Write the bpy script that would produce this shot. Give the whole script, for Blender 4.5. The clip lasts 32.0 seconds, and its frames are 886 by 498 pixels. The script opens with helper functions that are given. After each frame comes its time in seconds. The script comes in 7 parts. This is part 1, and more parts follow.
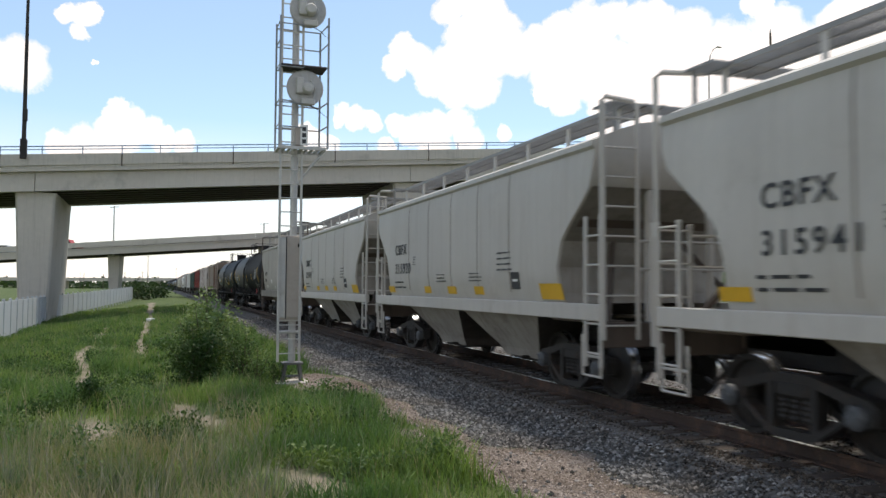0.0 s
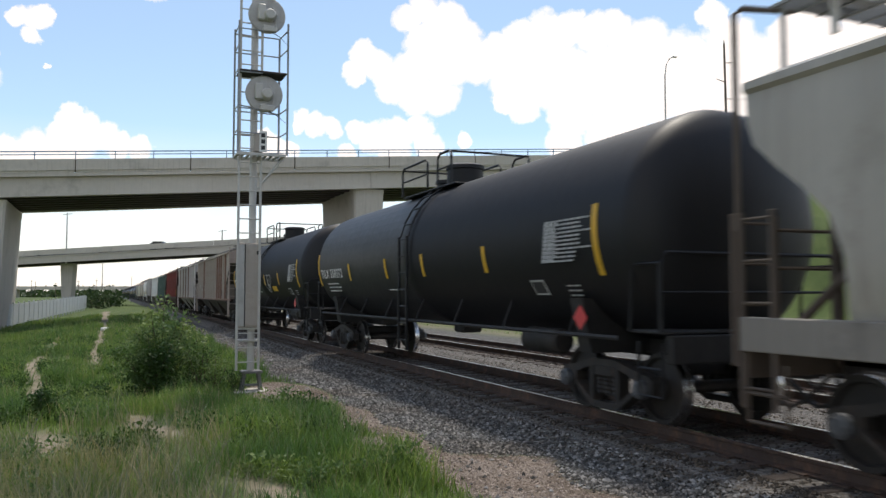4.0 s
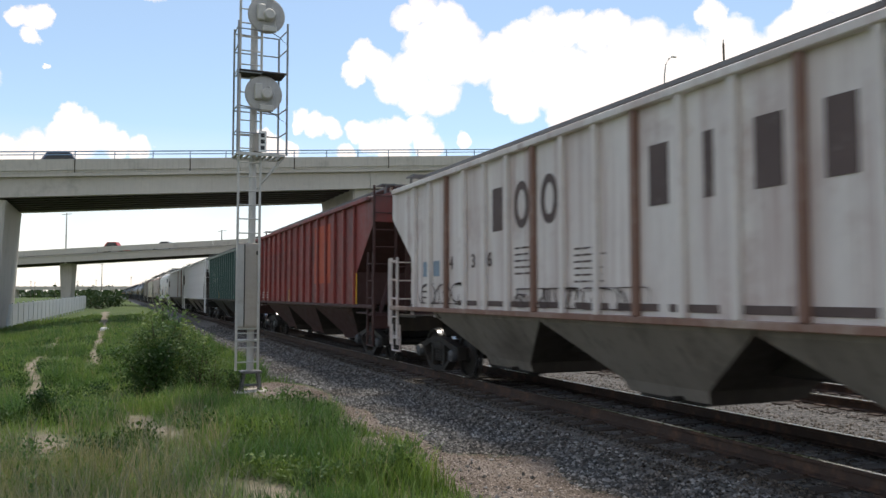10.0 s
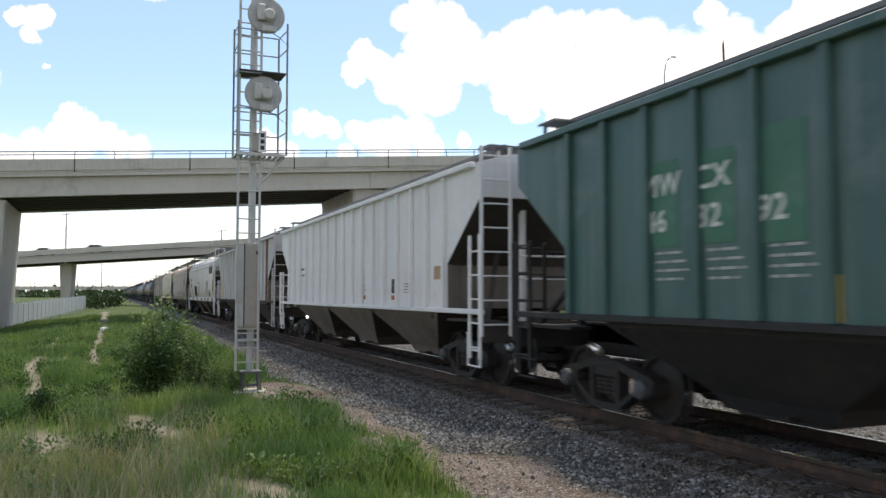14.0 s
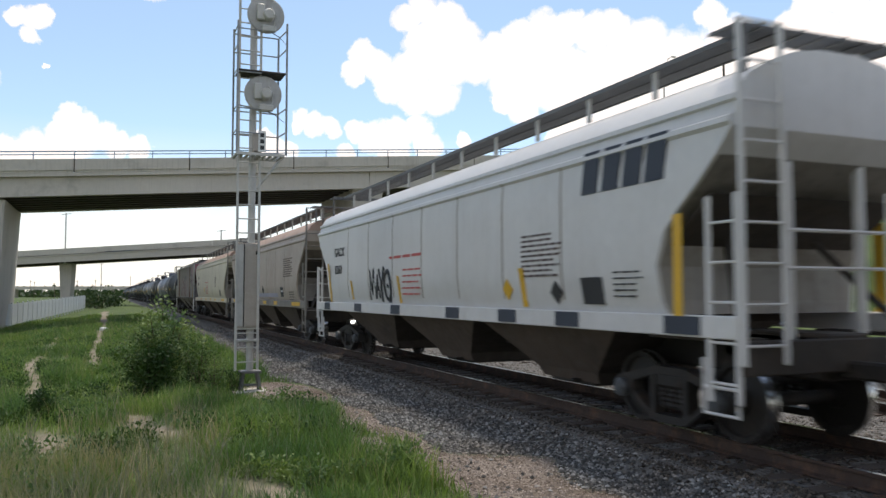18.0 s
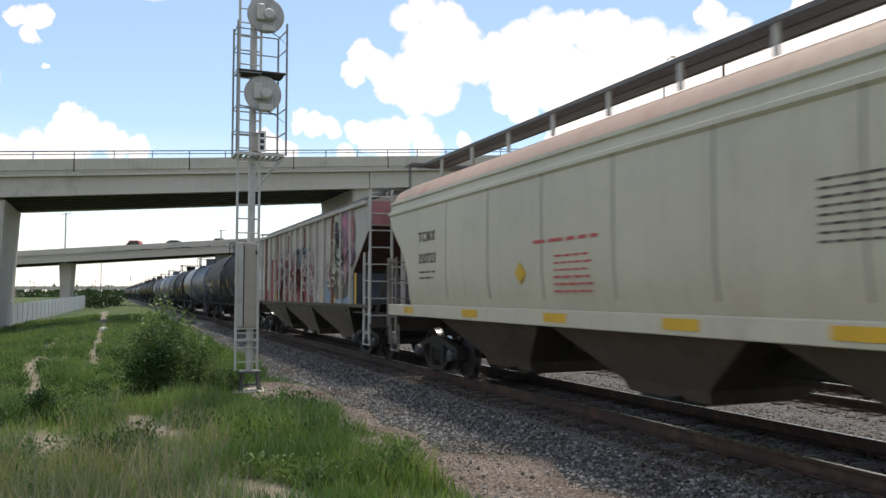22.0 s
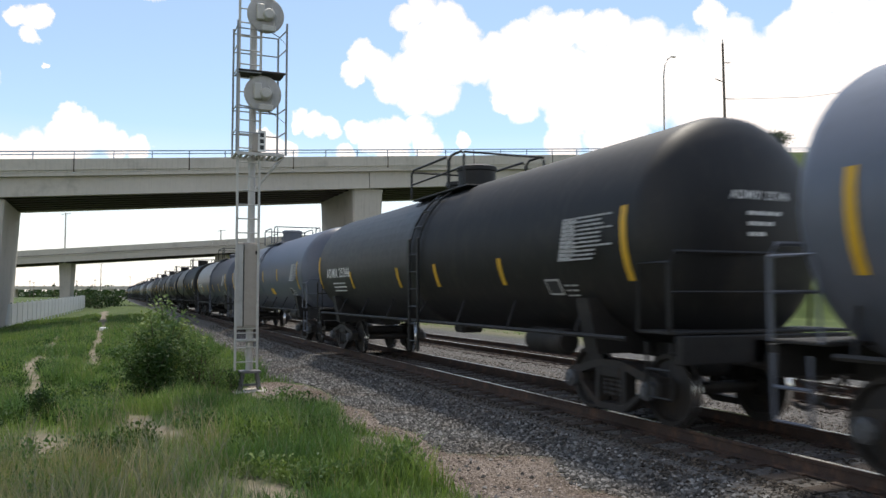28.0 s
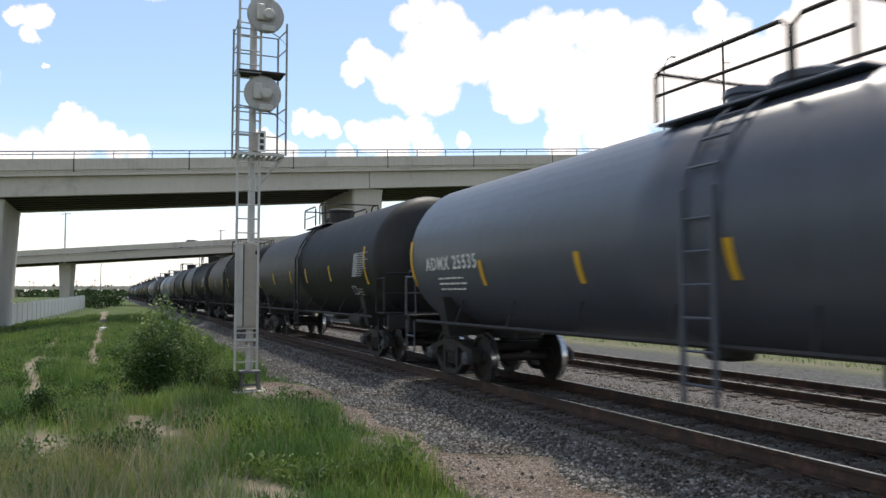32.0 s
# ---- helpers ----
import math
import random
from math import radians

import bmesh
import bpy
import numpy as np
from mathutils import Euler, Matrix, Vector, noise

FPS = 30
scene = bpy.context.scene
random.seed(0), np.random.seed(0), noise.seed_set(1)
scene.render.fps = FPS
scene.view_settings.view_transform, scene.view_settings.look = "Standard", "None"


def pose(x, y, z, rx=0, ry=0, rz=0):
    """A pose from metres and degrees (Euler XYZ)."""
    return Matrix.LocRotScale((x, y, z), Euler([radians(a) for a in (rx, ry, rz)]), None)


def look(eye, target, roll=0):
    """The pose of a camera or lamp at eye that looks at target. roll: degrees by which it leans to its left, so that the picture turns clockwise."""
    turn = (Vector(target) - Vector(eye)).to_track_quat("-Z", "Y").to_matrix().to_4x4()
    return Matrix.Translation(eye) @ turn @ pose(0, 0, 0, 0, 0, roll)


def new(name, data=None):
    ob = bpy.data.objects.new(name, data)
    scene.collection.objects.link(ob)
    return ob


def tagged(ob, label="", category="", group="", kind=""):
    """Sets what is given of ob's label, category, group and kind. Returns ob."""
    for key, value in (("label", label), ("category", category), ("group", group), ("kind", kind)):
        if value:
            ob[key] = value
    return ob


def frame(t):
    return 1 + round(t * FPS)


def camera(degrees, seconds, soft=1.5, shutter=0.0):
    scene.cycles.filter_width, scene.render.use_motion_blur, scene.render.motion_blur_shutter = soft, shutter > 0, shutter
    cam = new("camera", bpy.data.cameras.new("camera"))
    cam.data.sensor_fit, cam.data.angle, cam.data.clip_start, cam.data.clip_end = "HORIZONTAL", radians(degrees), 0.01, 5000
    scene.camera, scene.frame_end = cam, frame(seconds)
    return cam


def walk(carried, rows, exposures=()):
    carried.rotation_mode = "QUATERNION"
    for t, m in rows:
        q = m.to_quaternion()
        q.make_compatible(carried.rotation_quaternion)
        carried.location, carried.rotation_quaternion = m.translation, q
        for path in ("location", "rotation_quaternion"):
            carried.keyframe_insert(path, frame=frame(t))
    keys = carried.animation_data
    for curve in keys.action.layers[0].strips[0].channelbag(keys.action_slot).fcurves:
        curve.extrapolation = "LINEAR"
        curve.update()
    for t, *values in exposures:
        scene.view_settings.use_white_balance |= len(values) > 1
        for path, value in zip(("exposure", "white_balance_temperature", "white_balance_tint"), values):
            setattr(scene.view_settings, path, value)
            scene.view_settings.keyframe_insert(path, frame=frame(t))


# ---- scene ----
EYE = 2.0            # camera height
RAIL = 0.32          # top of the rail heads
TRACK_X = 7.4        # centre of the near track
TRACK2_X = 11.75     # centre of the second track


def aim(yaw, pitch, roll=0.0):
    """The camera stands at the origin; yaw is degrees to the right of +Y."""
    return pose(0, 0, EYE, 90 + pitch, 0, -yaw) @ pose(0, 0, 0, 0, 0, roll)


cam = camera(58.5, 32.0, soft=1.45, shutter=0.3)
walk(cam, [
    (0.0, aim(19.77, 2.76, 0.30)), (0.2, aim(19.86, 3.06, 0.24)), (0.5, aim(20.27, 3.22, 0.17)), (1.0, aim(21.20, 3.24, 0.10)),
    (1.5, aim(21.89, 3.25, 0.03)), (2.0, aim(22.30, 3.24, 0.01)), (2.5, aim(22.43, 3.25, 0.01)), (3.0, aim(22.51, 3.25, 0)),
    (3.5, aim(22.58, 3.26, 0)), (5.0, aim(22.63, 3.26, 0)), (7.0, aim(22.64, 3.26, -0.02)), (14.0, aim(22.66, 3.26, -0.02)),
    (20.0, aim(22.69, 3.25, -0.02)), (32.0, aim(22.71, 3.25, 0)),
], exposures=[(0, 0.08), (2, 0.08), (5.5, 0.0), (10, 0.0), (12, 0.18), (14, 0.20), (16.5, 0.08), (19, 0.03), (22, 0.05), (32, 0.05)])

# ---------------------------------------------------------------- light
SUN_AZ, SUN_EL = 30.0, 64.0          # degrees right of +Y, degrees up
scene.view_settings.exposure = 0.0
sun_data = bpy.data.lights.new("sun", "SUN")
sun_data.energy, sun_data.angle, sun_data.color = 3.2, radians(7.0), (1.0, 0.92, 0.80)
sun = new("sun", sun_data)
sun_way = Vector((math.sin(radians(SUN_AZ)) * math.cos(radians(SUN_EL)), math.cos(radians(SUN_AZ)) * math.cos(radians(SUN_EL)), math.sin(radians(SUN_EL))))
sun.matrix_world = look(sun_way * 200, (0, 0, 0))


class Tree:
    """Short hand for a node tree."""

    def __init__(self, tree):
        self.t = tree
        tree.nodes.clear()

    def n(self, kind, *ins, **props):
        nd = self.t.nodes.new(kind)
        for k, v in props.items():
            if k == "op":
                nd.operation = v
            elif k == "data_type":
                nd.data_type = v
            elif k == "blend":
                nd.blend_type = v
            elif k == "clamp":
                nd.use_clamp = v
            elif k == "attribute_name":
                nd.attribute_name = v
        for key, v in ins:
            if hasattr(v, "is_output"):
                self.t.links.new(v, nd.inputs[key])
            else:
                nd.inputs[key].default_value = v
        return nd

    def math(self, op, a, b=0.0, clamp=False):
        return self.n("ShaderNodeMath", (0, a), (1, b), op=op, clamp=clamp).outputs[0]

    def mix(self, f, a, b, blend="MIX"):
        nd = self.n("ShaderNodeMix", data_type="RGBA", blend=blend)
        for key, v in ((0, f), (6, a), (7, b)):
            if hasattr(v, "is_output"):
                self.t.links.new(v, nd.inputs[key])
            else:
                nd.inputs[key].default_value = v if key == 0 or len(v) == 4 else (*v, 1)
        return nd.outputs[2]

    def noise(self, vec, scale, detail=4.0, rough=0.55):
        return self.n("ShaderNodeTexNoise", ("Vector", vec), ("Scale", scale), ("Detail", detail), ("Roughness", rough)).outputs[0]

    def ramp(self, v, lo, hi, a=0.0, b=1.0):
        return self.n("ShaderNodeMapRange", (0, v), (1, lo), (2, hi), (3, a), (4, b)).outputs[0]

    def scale(self, vec, s):
        return self.n("ShaderNodeVectorMath", (0, vec), (1, s), op="MULTIPLY").outputs[0]


def sky_way(px, py, yaw=22.66, pitch=3.26):
    """Direction of a place in the sky."""
    m = aim(yaw, pitch).to_3x3()
    return (m @ Vector(((px - 784) / 1400, (441 - py) / 1400, -1))).normalized()


def build_world():
    w = bpy.data.worlds.new("sky")
    scene.world = w
    w.use_nodes = True
    T = Tree(w.node_tree)
    sky = T.n("ShaderNodeTexSky")
    sky.sky_type, sky.sun_disc = "NISHITA", False
    sky.sun_elevation, sky.sun_rotation = radians(SUN_EL), radians(SUN_AZ)
    sky.altitude, sky.air_density, sky.dust_density, sky.ozone_density = 200, 1.0, 0.4, 1.5
    way = T.n("ShaderNodeTexCoord").outputs["Generated"]
    # cumulus: soft balls of vapour, broken up by noise
    warp = T.n("ShaderNodeTexNoise", ("Vector", way), ("Scale", 24.0), ("Detail", 7.0), ("Roughness", 0.62)).outputs["Color"]
    shift = T.n("ShaderNodeVectorMath", (0, warp), (1, (0.5, 0.5, 0.5)), op="SUBTRACT").outputs[0]
    bent = T.n("ShaderNodeVectorMath", (0, way), (1, T.scale(shift, (0.036, 0.036, 0.036))), op="ADD").outputs[0]
    bent = T.n("ShaderNodeVectorMath", (0, bent), op="NORMALIZE").outputs[0]
    puffs = [(127, 203, 22), (112, 222, 22), (150, 224, 28), (178, 238, 28), (205, 256, 28), (125, 250, 40), (60, 262, 34), (20, 268, 30), (250, 264, 24), (95, 268, 30),
             (30, 25, 18), (62, 30, 22), (55, 62, 16), (75, 22, 14), (85, 112, 6), (275, -12, 22), (480, 262, 30), (470, 240, 14), (515, 264, 20),
             (645, 95, 26), (625, 128, 24), (665, 115, 34), (690, 150, 36), (725, 130, 40), (720, 35, 26), (738, 75, 30), (752, 15, 30), (770, 60, 34), (745, 105, 34), (790, 110, 50), (800, 30, 34),
             (780, 170, 40), (735, 175, 30), (825, 70, 40), (845, 110, 45), (880, 90, 36), (920, 70, 36), (910, 130, 55), (970, 60, 42), (1010, 50, 34), (980, 130, 70), (925, 185, 34), (890, 180, 22), (1050, 60, 40),
             (1090, 50, 36), (1060, 140, 70), (1010, 200, 50), (1130, 90, 60), (1150, 160, 70), (1200, 110, 55), (1255, 30, 26), (1290, 90, 60), (1250, 160, 80), (1340, 130, 75), (1400, 50, 34), (1430, 100, 85),
             (1300, 215, 70), (1545, 60, 60), (1500, 150, 100), (1440, 10, 30), (1500, 10, 34), (1380, 220, 90), (1000, 255, 40), (1090, 230, 60),
             (530, 212, 18), (560, 220, 22), (590, 226, 20), (635, 235, 24), (665, 245, 34), (705, 235, 34), (740, 225, 30), (755, 262, 30), (700, 272, 30), (610, 272, 20), (820, 250, 16), (-60, 120, 50)]
    total = None
    for px, py, r in puffs:
        dot = T.n("ShaderNodeVectorMath", (0, bent), (1, sky_way(px, py)), op="DOT_PRODUCT").outputs["Value"]
        a = r / 1400
        v = T.ramp(dot, math.cos(a * 1.08), math.cos(a * 0.5))
        total = v if total is None else T.math("MAXIMUM", total, v)
    wide = T.noise(T.scale(way, (1.0, 1.0, 1.9)), 2.3, 7.0, 0.6)
    front = T.n("ShaderNodeVectorMath", (0, way), (1, sky_way(700, 150)), op="DOT_PRODUCT").outputs["Value"]
    far_off = T.ramp(front, math.cos(radians(42)), math.cos(radians(34)), 1.0, 0.0)
    wide = T.math("MULTIPLY", T.ramp(wide, 0.5, 0.62), far_off)
    total = T.math("MAXIMUM", total, wide)
    fine = T.noise(way, 34.0, 7.0, 0.66)
    total = T.math("ADD", total, T.math("MULTIPLY", T.math("SUBTRACT", fine, 0.5), 0.85))
    mask = T.ramp(total, 0.26, 0.78)
    up = T.n("ShaderNodeSeparateXYZ", (0, way)).outputs[2]
    haze = T.ramp(up, 0.0, 0.20, 0.86, 0.0)
    mask = T.math("MAXIMUM", mask, haze)
    shade = T.noise(way, 7.0, 5.0, 0.55)
    white = T.mix(T.ramp(shade, 0.3, 0.7), (10.0, 9.3, 9.0), (12.9, 11.8, 11.1))
    blue = T.mix(0.15, T.mix(1.0, sky.outputs[0], (1.48, 1.57, 1.54), "MULTIPLY"), (8.8, 9.0, 9.3))
    col = T.mix(mask, blue, white)
    bg = T.n("ShaderNodeBackground", ("Color", col), ("Strength", 0.105))
    out = T.n("ShaderNodeOutputWorld", ("Surface", bg.outputs[0]))


build_world()

# ---------------------------------------------------------------- materials


def material(name, rgb, rough=0.6, metal=0.0, vary=0.25, scale=6.0, stain=None, stain_amount=0.0, streak=0.0, bump=0.15, bump_scale=40.0,
             space="Object", spec=0.5, rand=0.0, stretch=(1, 1, 1), soot=0.0, panel=0.0):
    """Paint, concrete, steel: a base colour with broad and fine variation, stains, downward streaks and a fine relief."""
    m = bpy.data.materials.new(name)
    m.use_nodes = True
    T = Tree(m.node_tree)
    tc = T.n("ShaderNodeTexCoord")
    vec = tc.outputs[space] if space != "World" else T.n("ShaderNodeNewGeometry").outputs["Position"]
    vec = T.scale(vec, stretch)
    dark = tuple(c * (1 - vary) for c in rgb)
    light = tuple(min(1, c * (1 + vary * 0.7)) for c in rgb)
    broad = T.noise(vec, scale * 0.15, 5.0, 0.6)
    fine = T.noise(vec, scale * 2.5, 5.0, 0.65)
    col = T.mix(T.ramp(T.math("ADD", T.math("MULTIPLY", broad, 0.65), T.math("MULTIPLY", fine, 0.35)), 0.3, 0.7), dark, light)
    if stain is not None:
        blot = T.ramp(T.noise(vec, scale * 0.35, 7.0, 0.68), 0.62 - stain_amount * 0.3, 0.78 - stain_amount * 0.2)
        col = T.mix(T.math("MULTIPLY", blot, min(1.0, 0.35 + stain_amount)), col, stain)
        if streak:
            runs = T.noise(T.scale(vec, (7.0, 7.0, 0.25)), 1.0, 5.0, 0.6)
            col = T.mix(T.math("MULTIPLY", T.ramp(runs, 0.52, 0.78), streak), col, stain)
    if panel:
        band = T.noise(T.scale(vec, (0.2, 1.15, 0.07)), 1.0, 4.0, 0.6)
        col = T.mix(T.math("MULTIPLY", T.ramp(band, 0.42, 0.62), panel), col, T.mix(0.5, stain, rgb))
        thin = T.noise(T.scale(vec, (0.2, 4.2, 0.16)), 1.0, 5.0, 0.7)
        col = T.mix(T.math("MULTIPLY", T.ramp(thin, 0.56, 0.72), panel), col, stain)
    if soot:
        low = T.noise(T.scale(vec, (0.6, 0.6, 2.2)), 1.0, 6.0, 0.65)
        col = T.mix(T.math("MULTIPLY", T.ramp(low, 0.4, 0.75), soot), col, (0.045, 0.036, 0.03))
    if rand:
        r = T.n("ShaderNodeObjectInfo").outputs["Random"]
        col = T.mix(1.0, col, T.mix(r, (1 - rand,) * 3, (1 + rand,) * 3), "MULTIPLY")
    b = T.n("ShaderNodeBsdfPrincipled", ("Base Color", col), ("Metallic", metal), ("Specular IOR Level", spec))
    spread = 0.12 if bump else 0.03
    rr = T.ramp(fine, 0.3, 0.7, max(0.03, rough - spread), min(1.0, rough + spread))
    T.t.links.new(rr, b.inputs["Roughness"])
    if bump:
        bm_ = T.n("ShaderNodeBump", ("Strength", bump), ("Distance", 0.02), ("Height", T.noise(vec, bump_scale, 6.0, 0.65)))
        T.t.links.new(bm_.outputs[0], b.inputs["Normal"])
    T.n("ShaderNodeOutputMaterial", ("Surface", b.outputs[0]))
    return m


MAT = {}
MAT["concrete"] = material("concrete", (0.53, 0.49, 0.435), 0.85, vary=0.16, scale=1.2, stain=(0.22, 0.2, 0.17), stain_amount=0.2, streak=0.35, bump=0.25, bump_scale=9, space="World")
MAT["concrete_dark"] = material("girder_concrete", (0.52, 0.48, 0.425), 0.85, vary=0.14, scale=1.0, stain=(0.2, 0.18, 0.15), stain_amount=0.15, streak=0.2, bump=0.2, bump_scale=8, space="World")
# inner girders and frames: shade under the decks, put into a dark base colour
MAT["girder_shade"] = material("soffit_shade", (0.052, 0.040, 0.034), 0.8, vary=0.3, scale=1.5, stain=(0.10, 0.075, 0.06), stain_amount=0.2, streak=0.2, bump=0.1, space="World")
MAT["rust_seal"] = material("rusty_joint_seal", (0.07, 0.048, 0.032), 0.85, vary=0.3, scale=6, bump=0.0)
MAT["asphalt"] = material("asphalt", (0.05, 0.05, 0.052), 0.9, vary=0.3, scale=4, space="World", bump=0.4)
MAT["steel_dark"] = material("dark_steel", (0.022, 0.019, 0.017), 0.7, vary=0.35, scale=8, stain=(0.06, 0.038, 0.027), stain_amount=0.3)
MAT["rail_side"] = material("rusty_rail", (0.05, 0.031, 0.023), 0.8, vary=0.35, scale=9, stain=(0.14, 0.075, 0.045), stain_amount=0.4, space="World")
MAT["rail_top"] = material("polished_rail_head", (0.62, 0.6, 0.58), 0.28, metal=1.0, vary=0.15, scale=6, space="World", bump=0.03)
MAT["wheel"] = material("wheel_steel", (0.028, 0.025, 0.023), 0.6, metal=0.3, vary=0.3, scale=9, stain=(0.065, 0.042, 0.03), stain_amount=0.3)
MAT["tread"] = material("polished_tread", (0.6, 0.6, 0.6), 0.25, metal=1.0, vary=0.1, scale=8, bump=0.0)
MAT["galvanised"] = material("galvanised_steel", (0.52, 0.505, 0.475), 0.6, metal=0.15, vary=0.22, scale=9, stain=(0.3, 0.27, 0.22), stain_amount=0.2, bump=0.1)
MAT["aluminium"] = material("weathered_aluminium", (0.40, 0.355, 0.31), 0.6, metal=0.1, vary=0.2, scale=8, stain=(0.26, 0.22, 0.18), stain_amount=0.25, streak=0.3, bump=0.08)
# galvanised steel in a darker bluish tone that carries the cage's shade
MAT["cage_shade"] = material("shaded_cage_steel", (0.30, 0.31, 0.325), 0.6, metal=0.2, vary=0.25, scale=9, stain=(0.2, 0.18, 0.15), stain_amount=0.2)
MAT["lens_dark"] = material("dark_glass", (0.03, 0.03, 0.03), 0.2, vary=0.1)
MAT["tie"] = material("creosoted_timber", (0.06, 0.045, 0.036), 0.9, vary=0.35, scale=6, stain=(0.095, 0.075, 0.06), stain_amount=0.3, bump=0.5, bump_scale=25, rand=0.2)
MAT["yellow"] = material("reflective_yellow", (0.66, 0.385, 0.025), 0.5, vary=0.14, scale=9, stain=(0.35, 0.24, 0.08), stain_amount=0.12, bump=0.0)
MAT["white"] = material("white_lettering", (0.74, 0.74, 0.72), 0.6, vary=0.1, scale=12, bump=0.0)
MAT["ink"] = material("black_lettering", (0.03, 0.03, 0.033), 0.6, vary=0.2, scale=12, bump=0.0)
MAT["rust"] = material("rust_streak", (0.17, 0.075, 0.05), 0.85, vary=0.3, scale=5, stain=(0.34, 0.27, 0.21), stain_amount=0.45, bump=0.05)
MAT["pale_patch"] = material("pale_patch", (0.62, 0.61, 0.58), 0.6, vary=0.1, scale=5, bump=0.0)
MAT["blue_patch"] = material("pale_blue_patch", (0.22, 0.29, 0.37), 0.6, vary=0.25, scale=5, bump=0.0)
MAT["navy"] = material("navy_patch", (0.035, 0.042, 0.06), 0.6, vary=0.15, scale=8, bump=0.0)
MAT["clean_green"] = material("repainted_green", (0.05, 0.15, 0.095), 0.55, vary=0.3, scale=3, stain=(0.2, 0.24, 0.22), stain_amount=0.2, bump=0.0)
MAT["orange"] = material("orange_patch", (0.44, 0.085, 0.04), 0.65, vary=0.2, scale=3, stain=(0.14, 0.05, 0.035), stain_amount=0.25, streak=0.3, bump=0.05)
MAT["dark_red"] = material("dark_red_patch", (0.25, 0.06, 0.065), 0.6, vary=0.2, scale=4, bump=0.0)
MAT["pale_rose"] = material("sprayed_pale_outline", (0.52, 0.42, 0.40), 0.6, vary=0.2, scale=6, bump=0.0)
MAT["pink"] = material("sprayed_pink", (0.55, 0.16, 0.22), 0.6, vary=0.25, scale=6, bump=0.0)
MAT["purple"] = material("sprayed_purple", (0.14, 0.06, 0.13), 0.6, vary=0.3, scale=6, bump=0.0)
MAT["cream_spray"] = material("sprayed_cream", (0.55, 0.52, 0.42), 0.6, vary=0.2, scale=5, stain=(0.3, 0.24, 0.18), stain_amount=0.25, bump=0.0)
MAT["mauve"] = material("sprayed_mauve", (0.30, 0.15, 0.22), 0.6, vary=0.35, scale=5, stain=(0.5, 0.3, 0.3), stain_amount=0.3, bump=0.0)
MAT["rose"] = material("sprayed_rose", (0.40, 0.17, 0.19), 0.6, vary=0.3, scale=5, stain=(0.25, 0.12, 0.10), stain_amount=0.3, bump=0.0)
MAT["umber"] = material("sprayed_umber", (0.11, 0.085, 0.06), 0.65, vary=0.4, scale=5, stain=(0.35, 0.27, 0.18), stain_amount=0.25, bump=0.0)
MAT["brown_ink"] = material("faded_brown_lettering", (0.10, 0.07, 0.065), 0.7, vary=0.3, scale=8, stain=(0.35, 0.3, 0.27), stain_amount=0.1, bump=0.0)
MAT["grating"] = material("dark_galvanised_grating", (0.15, 0.15, 0.15), 0.6, metal=0.2, vary=0.3, scale=8)
MAT["mesh_board"] = material("galvanised_mesh", (0.30, 0.30, 0.295), 0.6, metal=0.2, vary=0.3, scale=8)
MAT["grey_ink"] = material("worn_white_lettering", (0.40, 0.40, 0.39), 0.65, vary=0.25, scale=10, bump=0.0)
MAT["graphite"] = material("sprayed_black", (0.035, 0.036, 0.042), 0.6, vary=0.3, scale=14, bump=0.0)
MAT["red_ink"] = material("red_lettering", (0.5, 0.1, 0.09), 0.6, vary=0.15, scale=12, bump=0.0)
MAT["placard_red"] = material("placard_red", (0.55, 0.05, 0.05), 0.5, vary=0.15, scale=12, bump=0.0)
MAT["blue_rail"] = material("blue_painted_rail", (0.16, 0.27, 0.42), 0.55, vary=0.18, scale=6, bump=0.05)
MAT["fence"] = material("grey_fence_board", (0.50, 0.52, 0.54), 0.7, vary=0.12, scale=4, stain=(0.36, 0.36, 0.34), stain_amount=0.2, bump=0.1, rand=0.06)
MAT["bark"] = material("bark", (0.10, 0.075, 0.055), 0.9, vary=0.3, scale=10, bump=0.6)
MAT["pole_wood"] = material("weathered_pole", (0.16, 0.13, 0.105), 0.85, vary=0.25, scale=10)


def leafy(name, a, b, rough=0.6, trans=0.25, scale=1.5):
    m = bpy.data.materials.new(name)
    m.use_nodes = True
    T = Tree(m.node_tree)
    geo = T.n("ShaderNodeNewGeometry")
    r = geo.outputs["Random Per Island"]
    spot = T.noise(geo.outputs["Position"], scale, 3.0)
    f = T.math("ADD", T.math("MULTIPLY", r, 0.6), T.math("MULTIPLY", spot, 0.5), True)
    col = T.mix(f, a, b)
    patch = T.ramp(T.noise(geo.outputs["Position"], scale * 0.35, 4.0), 0.40, 0.62)
    col = T.mix(patch, T.mix(1.0, col, (0.50, 0.62, 0.66), "MULTIPLY"), T.mix(1.0, col, (1.10, 1.03, 0.92), "MULTIPLY"))
    d = T.n("ShaderNodeBsdfPrincipled", ("Base Color", col), ("Roughness", rough), ("Specular IOR Level", 0.25))
    tr = T.n("ShaderNodeBsdfTranslucent", ("Color", T.mix(1.0, col, (1.1, 1.25, 0.6), "MULTIPLY")))
    mx = T.n("ShaderNodeMixShader", (0, trans), (1, d.outputs[0]), (2, tr.outputs[0]))
    T.n("ShaderNodeOutputMaterial", ("Surface", mx.outputs[0]))
    return m


